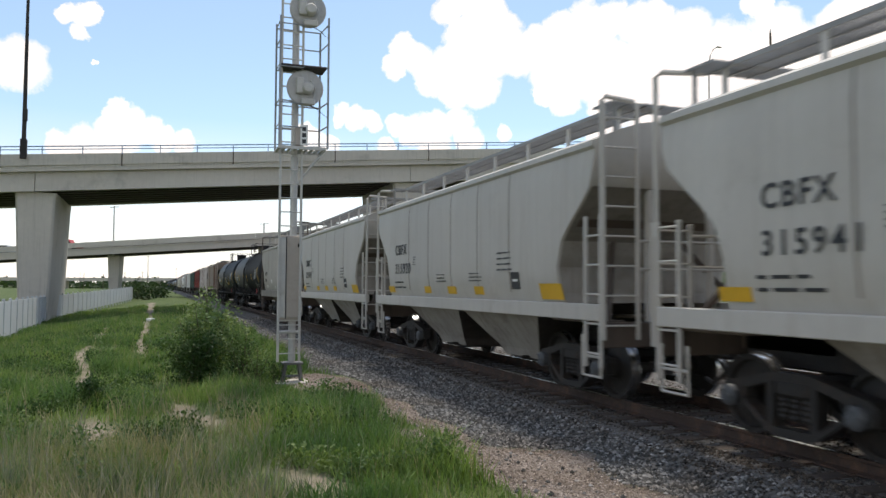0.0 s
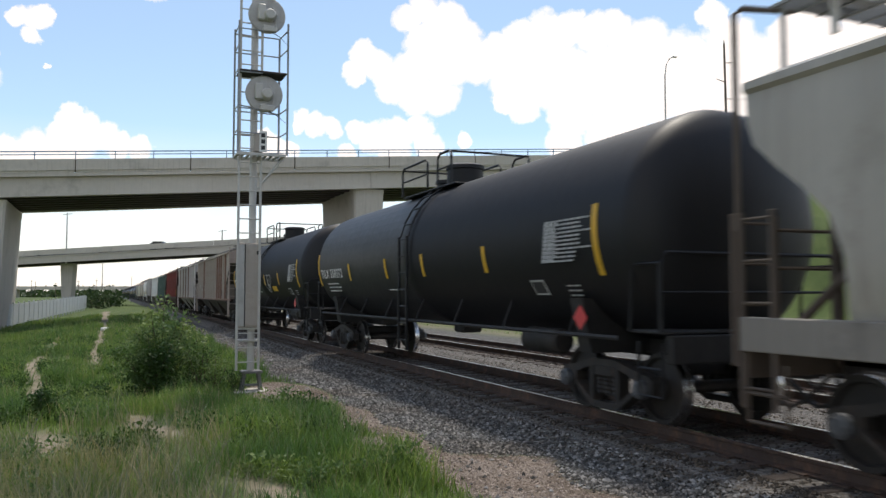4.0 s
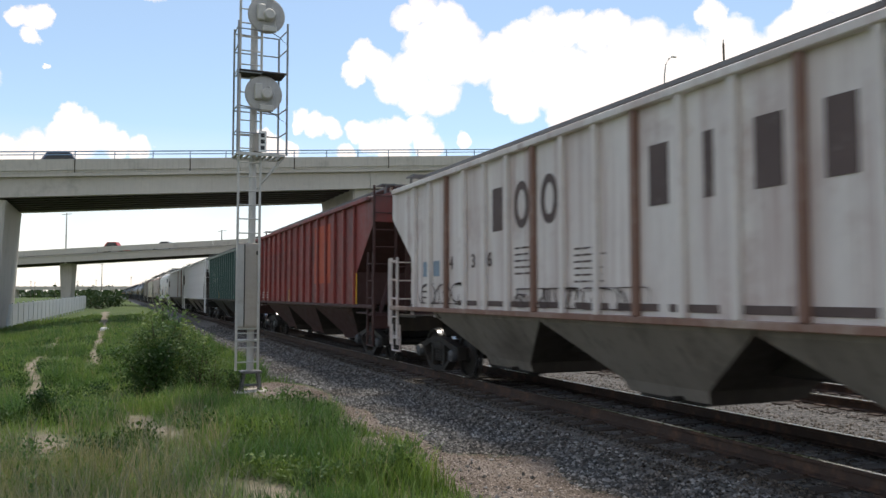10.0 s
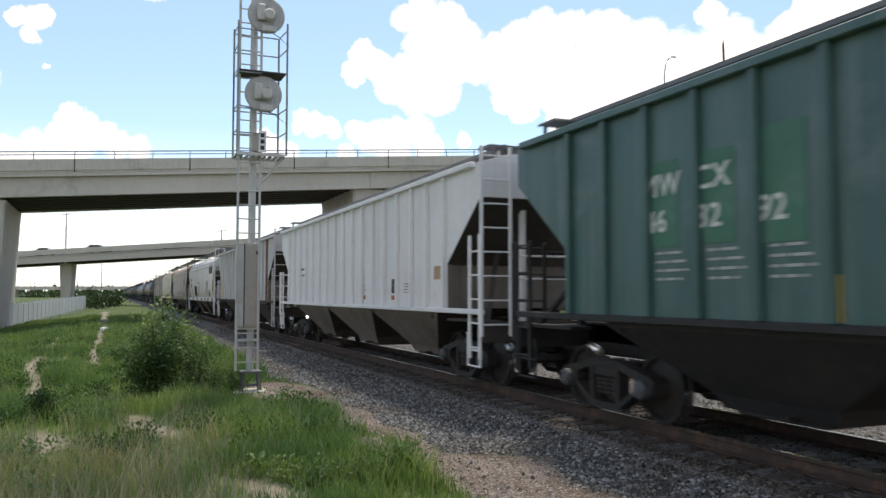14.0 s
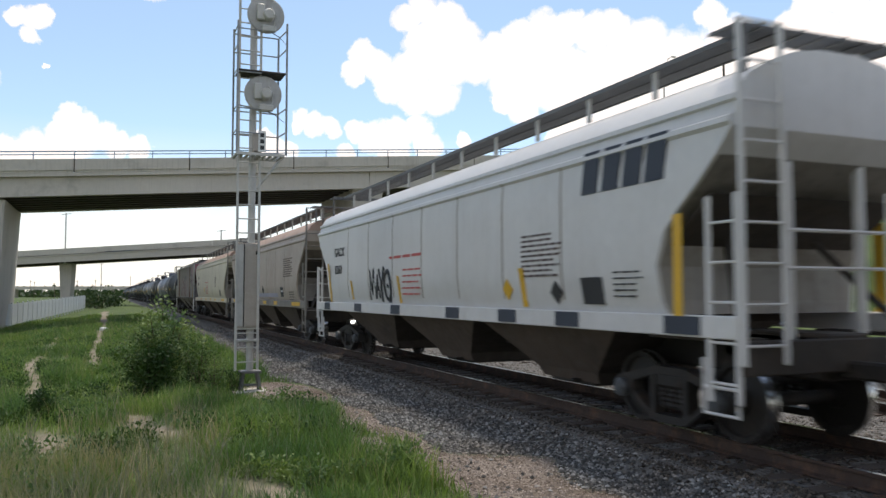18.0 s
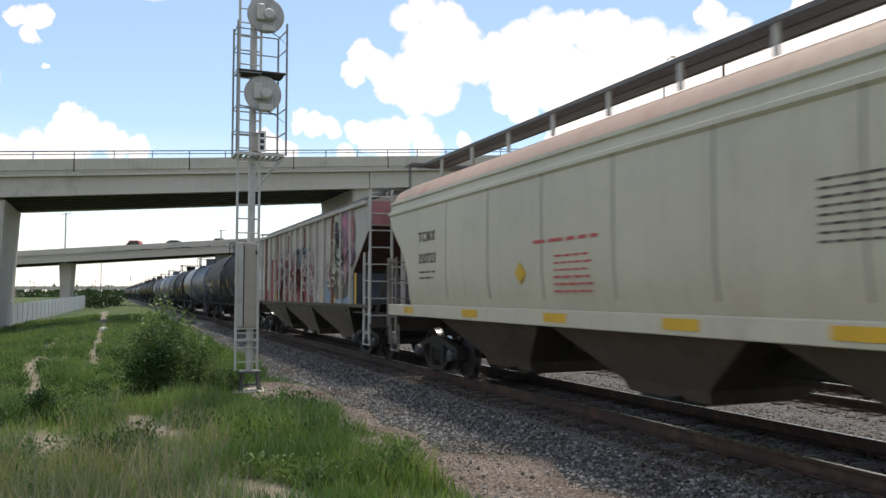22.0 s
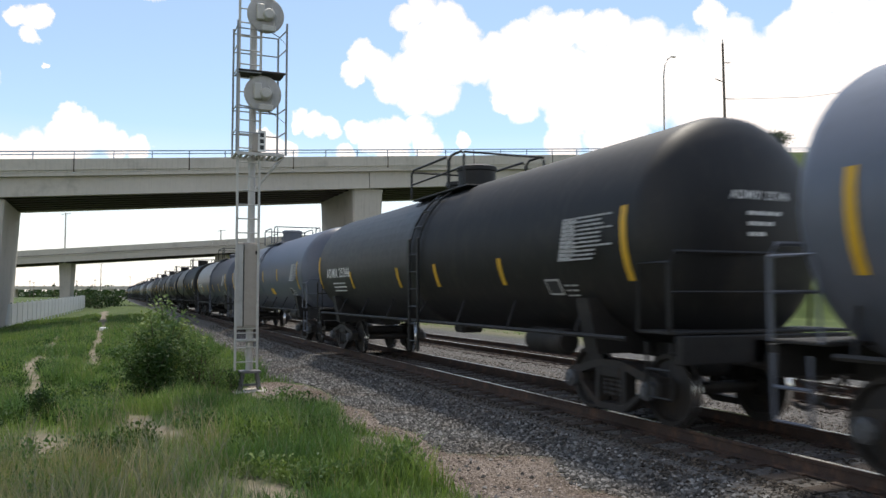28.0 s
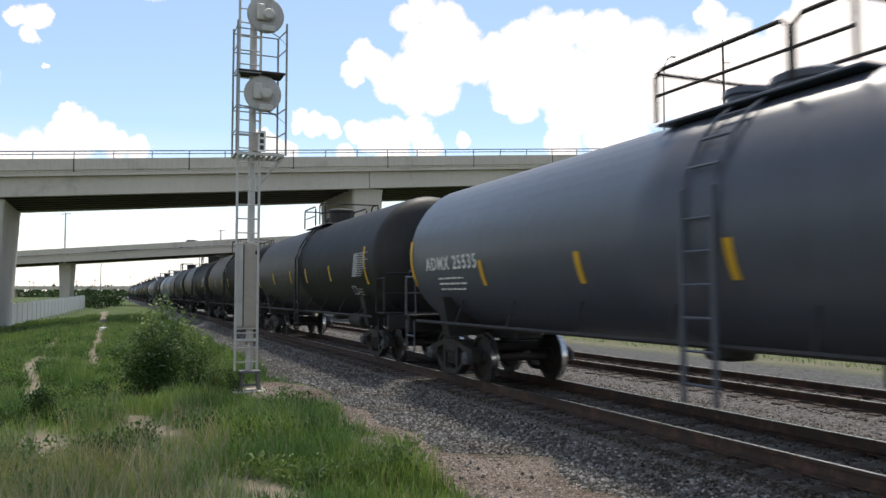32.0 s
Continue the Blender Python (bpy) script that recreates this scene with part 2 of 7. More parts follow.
MAT["grass"] = leafy("grass_blade", (0.075, 0.135, 0.042), (0.28, 0.385, 0.125))
MAT["dead_stem"] = leafy("dead_stem", (0.25, 0.21, 0.155), (0.48, 0.41, 0.32))
MAT["dry_grass"] = leafy("dry_grass", (0.27, 0.235, 0.15), (0.46, 0.41, 0.27))
MAT["leaf"] = leafy("shrub_leaf", (0.075, 0.125, 0.045), (0.24, 0.32, 0.12), scale=4)
MAT["bush_leaf"] = leafy("bush_leaf", (0.095, 0.145, 0.06), (0.31, 0.38, 0.17), scale=4)
MAT["weed"] = leafy("weed_leaf", (0.035, 0.07, 0.02), (0.085, 0.14, 0.04), scale=4)
MAT["far_leaf"] = leafy("far_leaf", (0.03, 0.05, 0.02), (0.07, 0.11, 0.04), scale=0.6)

# ---------------------------------------------------------------- mesh building


class Shape:
    """Collects vertices and faces of one mesh."""

    def __init__(self):
        self.v, self.f = [], []

    def add(self, verts, faces):
        k = len(self.v)
        self.v.extend(verts)
        self.f.extend([tuple(i + k for i in f) for f in faces])
        return self

    def box(self, x, y, z, sx, sy, sz, bev=0.0):
        """A box by its centre and size, with chamfered edges."""
        hx, hy, hz = sx / 2, sy / 2, sz / 2
        if bev <= 0:
            vs = [(x + a * hx, y + b * hy, z + c * hz) for a in (-1, 1) for b in (-1, 1) for c in (-1, 1)]
            return self.add(vs, [(0, 1, 3, 2), (4, 6, 7, 5), (0, 4, 5, 1), (2, 3, 7, 6), (0, 2, 6, 4), (1, 5, 7, 3)])
        b_ = min(bev, hx * 0.9, hy * 0.9, hz * 0.9)
        vs, ix = [], {}
        for a in (-1, 1):
            for b in (-1, 1):
                for c in (-1, 1):
                    for ax in range(3):
                        h = [hx - b_, hy - b_, hz - b_]
                        h[ax] += b_
                        ix[a, b, c, ax] = len(vs)
                        vs.append((x + a * h[0], y + b * h[1], z + c * h[2]))
        fs = []
        for s in (-1, 1):
            fs.append([ix[s, b, c, 0] for b, c in ((-1, -1), (1, -1), (1, 1), (-1, 1))])
            fs.append([ix[a, s, c, 1] for a, c in ((-1, -1), (1, -1), (1, 1), (-1, 1))])
            fs.append([ix[a, b, s, 2] for a, b in ((-1, -1), (1, -1), (1, 1), (-1, 1))])
        for p in (-1, 1):
            for q in (-1, 1):
                fs.append([ix[p, q, -1, 0], ix[p, q, 1, 0], ix[p, q, 1, 1], ix[p, q, -1, 1]])
                fs.append([ix[p, -1, q, 0], ix[p, 1, q, 0], ix[p, 1, q, 2], ix[p, -1, q, 2]])
                fs.append([ix[-1, p, q, 1], ix[1, p, q, 1], ix[1, p, q, 2], ix[-1, p, q, 2]])
                for r in (-1, 1):
                    fs.append([ix[p, q, r, 0], ix[p, q, r, 1], ix[p, q, r, 2]])
        return self.add(vs, fs)

    def rings(self, rings, cap=True, closed=True):
        """Joins rings of equal count to a skin."""
        n = len(rings[0])
        vs = [p for r in rings for p in r]
        fs = []
        for i in range(len(rings) - 1):
            for j in range(n if closed else n - 1):
                k = (j + 1) % n
                fs.append((i * n + j, i * n + k, (i + 1) * n + k, (i + 1) * n + j))
        if cap:
            fs.append(tuple(range(n)))
            fs.append(tuple((len(rings) - 1) * n + j for j in range(n)))
        return self.add(vs, fs)

    def tube(self, pts, r=0.02, n=6):
        """Round bar along points."""
        pts = [Vector(p) for p in pts]
        rings = []
        for i, p in enumerate(pts):
            d = (pts[min(i + 1, len(pts) - 1)] - pts[max(i - 1, 0)]).normalized()
            u = d.cross(Vector((0, 0, 1)) if abs(d.z) < 0.95 else Vector((1, 0, 0))).normalized()
            w = d.cross(u)
            rr = r[i] if isinstance(r, (list, tuple)) else r
            rings.append([tuple(p + u * (math.cos(a) * rr) + w * (math.sin(a) * rr)) for a in (2 * math.pi * k / n for k in range(n))])
        return self.rings(rings)

    def turned(self, prof, n=24, axis="z", at=(0, 0, 0)):
        """A turned body: prof is (radius, along)."""
        rings = []
        for r, h in prof:
            ring = []
            for k in range(n):
                a = 2 * math.pi * k / n
                c, s = math.cos(a) * r, math.sin(a) * r
                p = {"z": (c, s, h), "y": (c, h, s), "x": (h, c, s)}[axis]
                ring.append((p[0] + at[0], p[1] + at[1], p[2] + at[2]))
            rings.append(ring)
        return self.rings(rings)

    def plate(self, pts, thick, axis="x", at=0.0):
        """An outline in the plane across axis, given thickness."""
        rings = []
        for s in (-0.5, 0.5):
            h = at + s * thick
            rings.append([{"x": (h, a, b), "y": (a, h, b), "z": (a, b, h)}[axis] for a, b in pts])
        return self.rings(rings)

    def mesh(self, name, mat, smooth=False):
        me = bpy.data.meshes.new(name)
        me.from_pydata(self.v, [], self.f)
        b = bmesh.new()
        b.from_mesh(me)
        bmesh.ops.recalc_face_normals(b, faces=b.faces)
        b.to_mesh(me)
        b.free()
        for m in (mat if isinstance(mat, (list, tuple)) else [mat]):
            me.materials.append(m)
        if smooth:
            me.shade_smooth()
            me.set_sharp_from_angle(angle=radians(35))
        return me


def part(name, shape, mat, parent, label="", smooth=False, at=None):
    """One mesh object under a thing or a part."""
    me = shape if isinstance(shape, bpy.types.Mesh) else shape.mesh(name, mat, smooth)
    ob = new(name, me)
    ob.parent = parent
    if at is not None:
        ob.matrix_basis = at
    if label:
        ob["label"] = label
    return ob


def thing(name, at, label, category, group="", kind=""):
    ob = new(name)
    ob.matrix_basis = at
    ob.empty_display_size = 0.2
    return tagged(ob, label, category, group, kind)


def solid(name, shape, mat, label="", category="", group="", kind="", smooth=False, at=None):
    ob = new(name, shape.mesh(name, mat, smooth))
    if at is not None:
        ob.matrix_basis = at
    return tagged(ob, label, category, group, kind)


def lettering(text, size, mat, bold=0.0, spread=1.0):
    """Flat raised letters in the x-z plane, from the left, standing on z = 0."""
    cu = bpy.data.curves.new("lettering", "FONT")
    cu.body, cu.size, cu.extrude, cu.resolution_u, cu.offset, cu.space_character = text, size, 0.002, 3, bold, spread
    ob = bpy.data.objects.new("lettering", cu)
    scene.collection.objects.link(ob)
    dg = bpy.context.evaluated_depsgraph_get()
    me = bpy.data.meshes.new_from_object(ob.evaluated_get(dg))
    bpy.data.objects.remove(ob)
    me.materials.clear()
    me.materials.append(mat)
    return me


# ---------------------------------------------------------------- ground
LOOK = radians(22.66)
AX = Vector((math.sin(LOOK), math.cos(LOOK)))       # along the view
SIDE = Vector((math.cos(LOOK), -math.sin(LOOK)))    # across it, to the right
BRIDGE_Y, BRIDGE_HALF = 67.9, 6.2                   # centre line of the road bridge and half its width


def deck_z(x):
    """Road level of the near bridge, which climbs towards +x."""
    return 10.96 + 0.075 * (x + 6.95)



def smooth01(a, b, x):
    t = min(1.0, max(0.0, (x - a) / (b - a)))
    return t * t * (3 - 2 * t)


def ground_z(x, y):
    """Height of the ground."""
    z = 0.05 * math.sin(x * 0.7 + 0.3 * y) * math.sin(0.5 * y) if abs(y) < 120 else 0.0
    z -= 0.75 * smooth01(0.5, -9, x) * smooth01(8, 45, y)
    if x > 3.2:
        z = z * (1 - smooth01(3.2, 4.4, x)) - 0.06 * smooth01(3.2, 4.4, x)
    bank = deck_z(min(x, 120)) - 0.55 * max(0.0, abs(y - BRIDGE_Y) - BRIDGE_HALF - 0.6) - 0.62 * max(0.0, 50.0 - x)
    if x > 15.5:
        z = max(z, bank)
    z += 0.4 * smooth01(24, 34, x) * (1 - smooth01(200, 400, abs(y)))
    return z


def along(y, pts):
    """Piecewise line: value at y."""
    for (y0, v0), (y1, v1) in zip(pts, pts[1:]):
        if y <= y1:
            return v0 + (v1 - v0) * max(0.0, (y - y0)) / (y1 - y0)
    return pts[-1][1]


PATHS = (((6, 1.9), (8, 1.5), (13, 0.55), (18, -0.1), (25, -0.5), (52, -0.45), (110, -0.8)), ((6, 0.2), (12, -0.85), (24, -2.0), (39, -2.3), (110, -2.6)))
# path, half width, from, to
WORN = ((0, 0.16, 23, 60), (0, 0.20, 11.8, 14.4), (0, 0.15, 7.6, 8.6), (1, 0.17, 16, 29), (1, 0.15, 31, 44), (1, 0.20, 10.6, 12.6), (0, 0.3, 60, 100))
STONE_EDGE = ((4, 5.1), (6.6, 4.85), (7.3, 4.70), (7.9, 4.80), (8.8, 5.25), (9.2, 4.65), (9.5, 4.08), (10, 4.0), (11, 4.3), (11.9, 3.92), (13.4, 4.25), (14.2, 4.0), (15.5, 4.1), (17.9, 4.2), (18.8, 3.45), (24, 3.75), (30, 4.0), (50, 4.6), (80, 4.75))
GRAVEL_EDGE = ((4, 3.5), (7.2, 3.27), (8.5, 3.05), (9.1, 2.82), (9.9, 2.8), (11.5, 3.07), (12.3, 3.35), (14.2, 3.8), (15.4, 4.1), (19, 4.4), (80, 5.5))
# bare mounds of pale gravel and tufts that grow through it: x, y, half width, half length
MOUNDS = ((3.38, 16.35, 0.88, 1.75),)
TUFTS = ((3.3, 10.9, 0.26, 0.42), (3.58, 10.2, 0.22, 0.38))


def cover(x, y):
    """Share of bare earth, of pale gravel and of track stone at a place."""
    n = noise.noise(Vector((x * 0.8, y * 0.5, 3.1))) * 0.35 + noise.noise(Vector((x * 2.7, y * 2.2, 7.7))) * 0.26
    edge = along(y, STONE_EDGE) + n * 0.34
    stone = smooth01(edge - 0.1, edge + 0.1, x)
    if x > 14:
        stone *= 1 - smooth01(17.6 + n, 18.8 + n, x)
    gedge = along(y, GRAVEL_EDGE) + n * 0.5
    gravel = smooth01(gedge - 0.14, gedge + 0.14, x) * (1 - stone) * (1 - smooth01(14, 15, x))
    for mx, my, rx, ry in MOUNDS:
        gravel = max(gravel, (1 - smooth01(0.8, 1.1, math.hypot((x - mx) / rx, (y - my) / ry) + n * 0.4)) * (1 - stone))
    for mx, my, rx, ry in TUFTS:
        gravel *= smooth01(0.7, 1.1, math.hypot((x - mx) / rx, (y - my) / ry) + n * 0.5)
    earth = 0.6 * smooth01(17.4 + n, 18.0 + n, x) * (1 - smooth01(19.5 + n, 21.0 + n, x)) if x > 13 else 0.0
    for k, wid, y0, y1 in WORN:
        if y0 - 1 < y < y1 + 1:
            m = n + 0.25 * noise.noise(Vector((x * 1.3, y * 0.9, 14.0)))
            e = 1 - smooth01(wid * 0.6, wid * 1.5, abs(x - along(y, PATHS[k]) + m * 0.55))
            earth = max(earth, e * smooth01(y0 - 0.7, y0 + 0.4, y + m) * (1 - smooth01(y1 - 0.4, y1 + 0.7, y + m)))
    return earth, gravel, stone


def build_ground():
    xs = sorted(set([round(-14 + 0.22 * i, 3) for i in range(72)] + [round(1.8 + 0.09 * i, 3) for i in range(45)] + [round(5.9 + 0.25 * i, 3) for i in range(44)] + [17 + 1.5 * i for i in range(60)] + [-15 - 3 * i * (1 + 0.2 * i) for i in range(22)]
                    + [110 + 12 * i * (1 + 0.35 * i) for i in range(20)]))
    ys = sorted(set([round(2 + 0.25 * i, 3) for i in range(170)] + [45 + 1.5 * i for i in range(60)] + [1 - 2 * i * (1 + 0.25 * i) for i in range(26)]
                    + [136 + 12 * i * (1 + 0.35 * i) for i in range(20)]))
    verts = [(x, y, ground_z(x, y)) for y in ys for x in xs]
    n = len(xs)
    faces = [(j * n + i, j * n + i + 1, (j + 1) * n + i + 1, (j + 1) * n + i) for j in range(len(ys) - 1) for i in range(n - 1)]
    me = bpy.data.meshes.new("ground")
    me.from_pydata(verts, [], faces)
    at = me.color_attributes.new("cover", "FLOAT_COLOR", "POINT")
    vals = np.ones((len(verts), 4), dtype=np.float32)
    for k, (x, y, z) in enumerate(verts):
        vals[k, :3] = cover(x, y)
    at.data.foreach_set("color", vals.ravel())
    me.shade_smooth()
    m = bpy.data.materials.new("ground")
    m.use_nodes = True
    T = Tree(m.node_tree)
    pos = T.n("ShaderNodeNewGeometry").outputs["Position"]
    sep = T.n("ShaderNodeSeparateColor", (0, T.n("ShaderNodeAttribute", attribute_name="cover").outputs["Color"]))
    big, mid, fine = T.noise(pos, 0.35, 5), T.noise(pos, 2.2, 5), T.noise(pos, 22.0, 5, 0.7)
    turf = T.mix(T.ramp(big, 0.35, 0.65), (0.055, 0.085, 0.026), (0.10, 0.135, 0.042))
    turf = T.mix(T.ramp(fine, 0.5, 0.8), turf, (0.14, 0.15, 0.06))
    soil = T.mix(T.ramp(mid, 0.3, 0.7), (0.17, 0.14, 0.10), (0.32, 0.27, 0.205))
    grit = T.n("ShaderNodeTexVoronoi", ("Vector", pos), ("Scale", 42.0))
    pale = T.mix(grit.outputs["Color"], (0.15, 0.122, 0.10), (0.30, 0.25, 0.21))
    stone = T.n("ShaderNodeTexVoronoi", ("Vector", pos), ("Scale", 16.0))
    rock = T.mix(stone.outputs["Color"], (0.045, 0.045, 0.044), (0.18, 0.176, 0.168))
    pale = T.mix(T.ramp(T.noise(pos, 0.9, 5), 0.36, 0.52), T.mix(fine, (0.085, 0.062, 0.045), (0.16, 0.125, 0.095)), pale)
    col = T.mix(sep.outputs[0], turf, soil)
    col = T.mix(sep.outputs[1], col, pale)
    col = T.mix(sep.outputs[2], col, rock)
    b = T.n("ShaderNodeBsdfPrincipled", ("Base Color", col), ("Roughness", 0.95), ("Specular IOR Level", 0.2))
    hgt = T.math("ADD", T.math("MULTIPLY", stone.outputs["Distance"], sep.outputs[2]), T.math("MULTIPLY", fine, 0.5))
    bp = T.n("ShaderNodeBump", ("Strength", 0.7), ("Distance", 0.06), ("Height", hgt))
    T.t.links.new(bp.outputs[0], b.inputs["Normal"])
    T.n("ShaderNodeOutputMaterial", ("Surface", b.outputs[0]))
    me.materials.append(m)
    tagged(new("ground", me), "grassy ground with worn earth tracks and pale gravel beside the railway", "ground", kind="structure")


build_ground()


def stone_material(name, a, b):
    m = bpy.data.materials.new(name)
    m.use_nodes = True
    T = Tree(m.node_tree)
    geo = T.n("ShaderNodeNewGeometry")
    col = T.mix(T.math("POWER", geo.outputs["Random Per Island"], 2.2), a, b)
    col = T.mix(T.ramp(T.noise(geo.outputs["Position"], 0.8, 4), 0.45, 0.7), col, T.mix(1.0, col, (0.75, 0.66, 0.58), "MULTIPLY"))
    s = T.n("ShaderNodeBsdfPrincipled", ("Base Color", col), ("Roughness", 0.85), ("Specular IOR Level", 0.3))
    T.n("ShaderNodeOutputMaterial", ("Surface", s.outputs[0]))
    return m


MAT["ballast"] = stone_material("ballast_stone", (0.058, 0.057, 0.054), (0.37, 0.36, 0.345))
MAT["ballast_warm"] = stone_material("weathered_ballast", (0.09, 0.08, 0.07), (0.38, 0.345, 0.31))
MAT["ballast_dark"] = stone_material("dark_ballast", (0.03, 0.025, 0.02), (0.15, 0.125, 0.10))
MAT["pebble"] = stone_material("pale_pebble", (0.15, 0.12, 0.10), (0.55, 0.47, 0.41))


def bed_z(x):
    """Top of the stone bed under and between the two tracks."""
    d1, d2 = abs(x - TRACK_X), abs(x - TRACK2_X)
    d = min(d1, d2)
    top = RAIL - 0.187
    if d < 1.75:
        return top - 0.05 * smooth01(1.28, 1.6, d)
    top -= 0.05
    if TRACK_X < x < TRACK2_X:
        return top - 0.01
    return top - (d - 1.75) * 0.55


def build_bed():
    xs = [4.9, 5.2, 5.5, 5.65, 6.1, 6.3, 6.6, 7.4, 8.6, 9.2, 9.9, 10.6, 11.75, 13.5, 14.0, 14.5]
    ys = [-420, -60] + [-10 + 2 * i for i in range(40)] + [90, 140, 250, 450, 900, 1600]
    s = Shape()
    s.rings([[(x, y, bed_z(x) if 0 < i < len(xs) - 1 else -0.3) for i, x in enumerate(xs)] for y in ys], cap=False, closed=False)
    m = bpy.data.materials.new("stone_bed")
    m.use_nodes = True
    T = Tree(m.node_tree)
    pos = T.n("ShaderNodeNewGeometry").outputs["Position"]
    st = T.n("ShaderNodeTexVoronoi", ("Vector", pos), ("Scale", 17.0))
    col = T.mix(st.outputs["Color"], (0.06, 0.055, 0.05), (0.19, 0.175, 0.16))
    b = T.n("ShaderNodeBsdfPrincipled", ("Base Color", col), ("Roughness", 0.9))
    bp = T.n("ShaderNodeBump", ("Strength", 0.9), ("Distance", 0.05), ("Height", st.outputs["Distance"]))
    T.t.links.new(bp.outputs[0], b.inputs["Normal"])
    T.n("ShaderNodeOutputMaterial", ("Surface", b.outputs[0]))
    solid("track_bed", s, m, "bed of crushed grey stone under both tracks", "track bed", kind="structure")


build_bed()


def scatter_stones(name, mat, spots, lo, hi, label):
    """Loose angular stones, one mesh."""
    rnd = np.random.RandomState(5)
    base = np.array([(0, 0, 0.55), (0.6, 0.1, 0.1), (0.05, 0.62, 0.0), (-0.6, 0.05, 0.12), (0.0, -0.58, 0.05), (0, 0, -0.4)])
    tri = np.array([(0, 1, 2), (0, 2, 3), (0, 3, 4), (0, 4, 1), (5, 2, 1), (5, 3, 2), (5, 4, 3), (5, 1, 4)])
    n = len(spots)
    a = rnd.rand(n) * 6.283
    sc = (lo + (hi - lo) * rnd.rand(n) ** 1.6)[:, None, None] * (0.7 + 0.6 * rnd.rand(n, 6, 1))
    p = base[None] * sc
    c, s_ = np.cos(a)[:, None], np.sin(a)[:, None]
    v = np.stack([p[..., 0] * c - p[..., 1] * s_, p[..., 0] * s_ + p[..., 1] * c, p[..., 2] * (0.6 + 0.5 * rnd.rand(n, 1))], -1) + np.array(spots)[:, None, :]
    f = (tri[None] + 6 * np.arange(n)[:, None, None]).reshape(-1, 3)
    me = bpy.data.meshes.new(name)
    me.from_pydata(v.reshape(-1, 3).tolist(), [], f.tolist())
    me.materials.append(mat)
    tagged(new(name, me), label, "gravel", kind="stuff")


def build_stones():
    rnd = random.Random(3)
    near, mid, peb, crib = [], [], [], []
    for _ in range(66000):
        y = 4 + 46 * rnd.random() ** 1.9
        x = 3.2 + 2.95 * rnd.random()
        e, g, s = cover(x, y)
        if rnd.random() < s * 1.1 + 0.02:
            (crib if rnd.random() < smooth01(5.35, 6.0, x) else near).append((x, y, max(bed_z(x), ground_z(x, y)) + 0.008))
    for _ in range(14000):
        y = -14 + 18 * rnd.random()
        x = 4.3 + 1.85 * rnd.random()
        if rnd.random() < cover(x, y)[2]:
            near.append((x, y, max(bed_z(x), ground_z(x, y)) + 0.008))
    for _ in range(9000):
        x, y = 6.3 + 8.3 * rnd.random(), -14 + 17 * rnd.random()
        if bed_z(x) > -0.2:
            (mid if x > 8.9 else crib).append((x, y, bed_z(x) + 0.004))
    for _ in range(42000):
        y = 3 + 52 * rnd.random() ** 1.6
        x = 6.3 + 8.3 * rnd.random()
        if bed_z(x) < -0.2:
            continue
        (mid if x > 8.9 else crib).append((x, y, bed_z(x) + 0.004))
    for _ in range(36000):
        y = 6 + 14 * rnd.random() ** 1.4
        x = 2.4 + 2.9 * rnd.random()
        e, g, s = cover(x, y)
        if rnd.random() < g:
            peb.append((x, y, ground_z(x, y) + 0.002))
    scatter_stones("shoulder_ballast", MAT["ballast"], near, 0.026, 0.062, "loose crushed grey stone on the shoulder of the track")
    scatter_stones("track_ballast", MAT["ballast_warm"], mid, 0.025, 0.055, "loose pale crushed stone between the rails and tracks")
    scatter_stones("crib_ballast", MAT["ballast_dark"], crib, 0.022, 0.05, "dark brown stone between the ties under the train")
    scatter_stones("pale_pebbles", MAT["pebble"], peb, 0.010, 0.030, "fine pinkish gravel on the path beside the track")


build_stones()

# ---------------------------------------------------------------- tracks


def rail_mesh(y0, y1):
    """A flat-bottomed rail with a bright running surface, along y, with its head at z = 0."""
    prof = [(-0.07, -0.171), (0.07, -0.171), (0.07, -0.155), (0.012, -0.135), (0.009, -0.045), (0.036, -0.036), (0.036, -0.006), (0.028, 0.0), (-0.028, 0.0),
            (-0.036, -0.006), (-0.036, -0.036), (-0.009, -0.045), (-0.012, -0.135), (-0.07, -0.155)]
    s = Shape()
    s.rings([[(x, y, z) for x, z in prof] for y in (y0, y1)])
    me = s.mesh("rail", [MAT["rail_side"], MAT["rail_top"]])
    for p in me.polygons:
        if p.normal.z > 0.9 and p.center.z > -0.004:
            p.material_index = 1
    return me


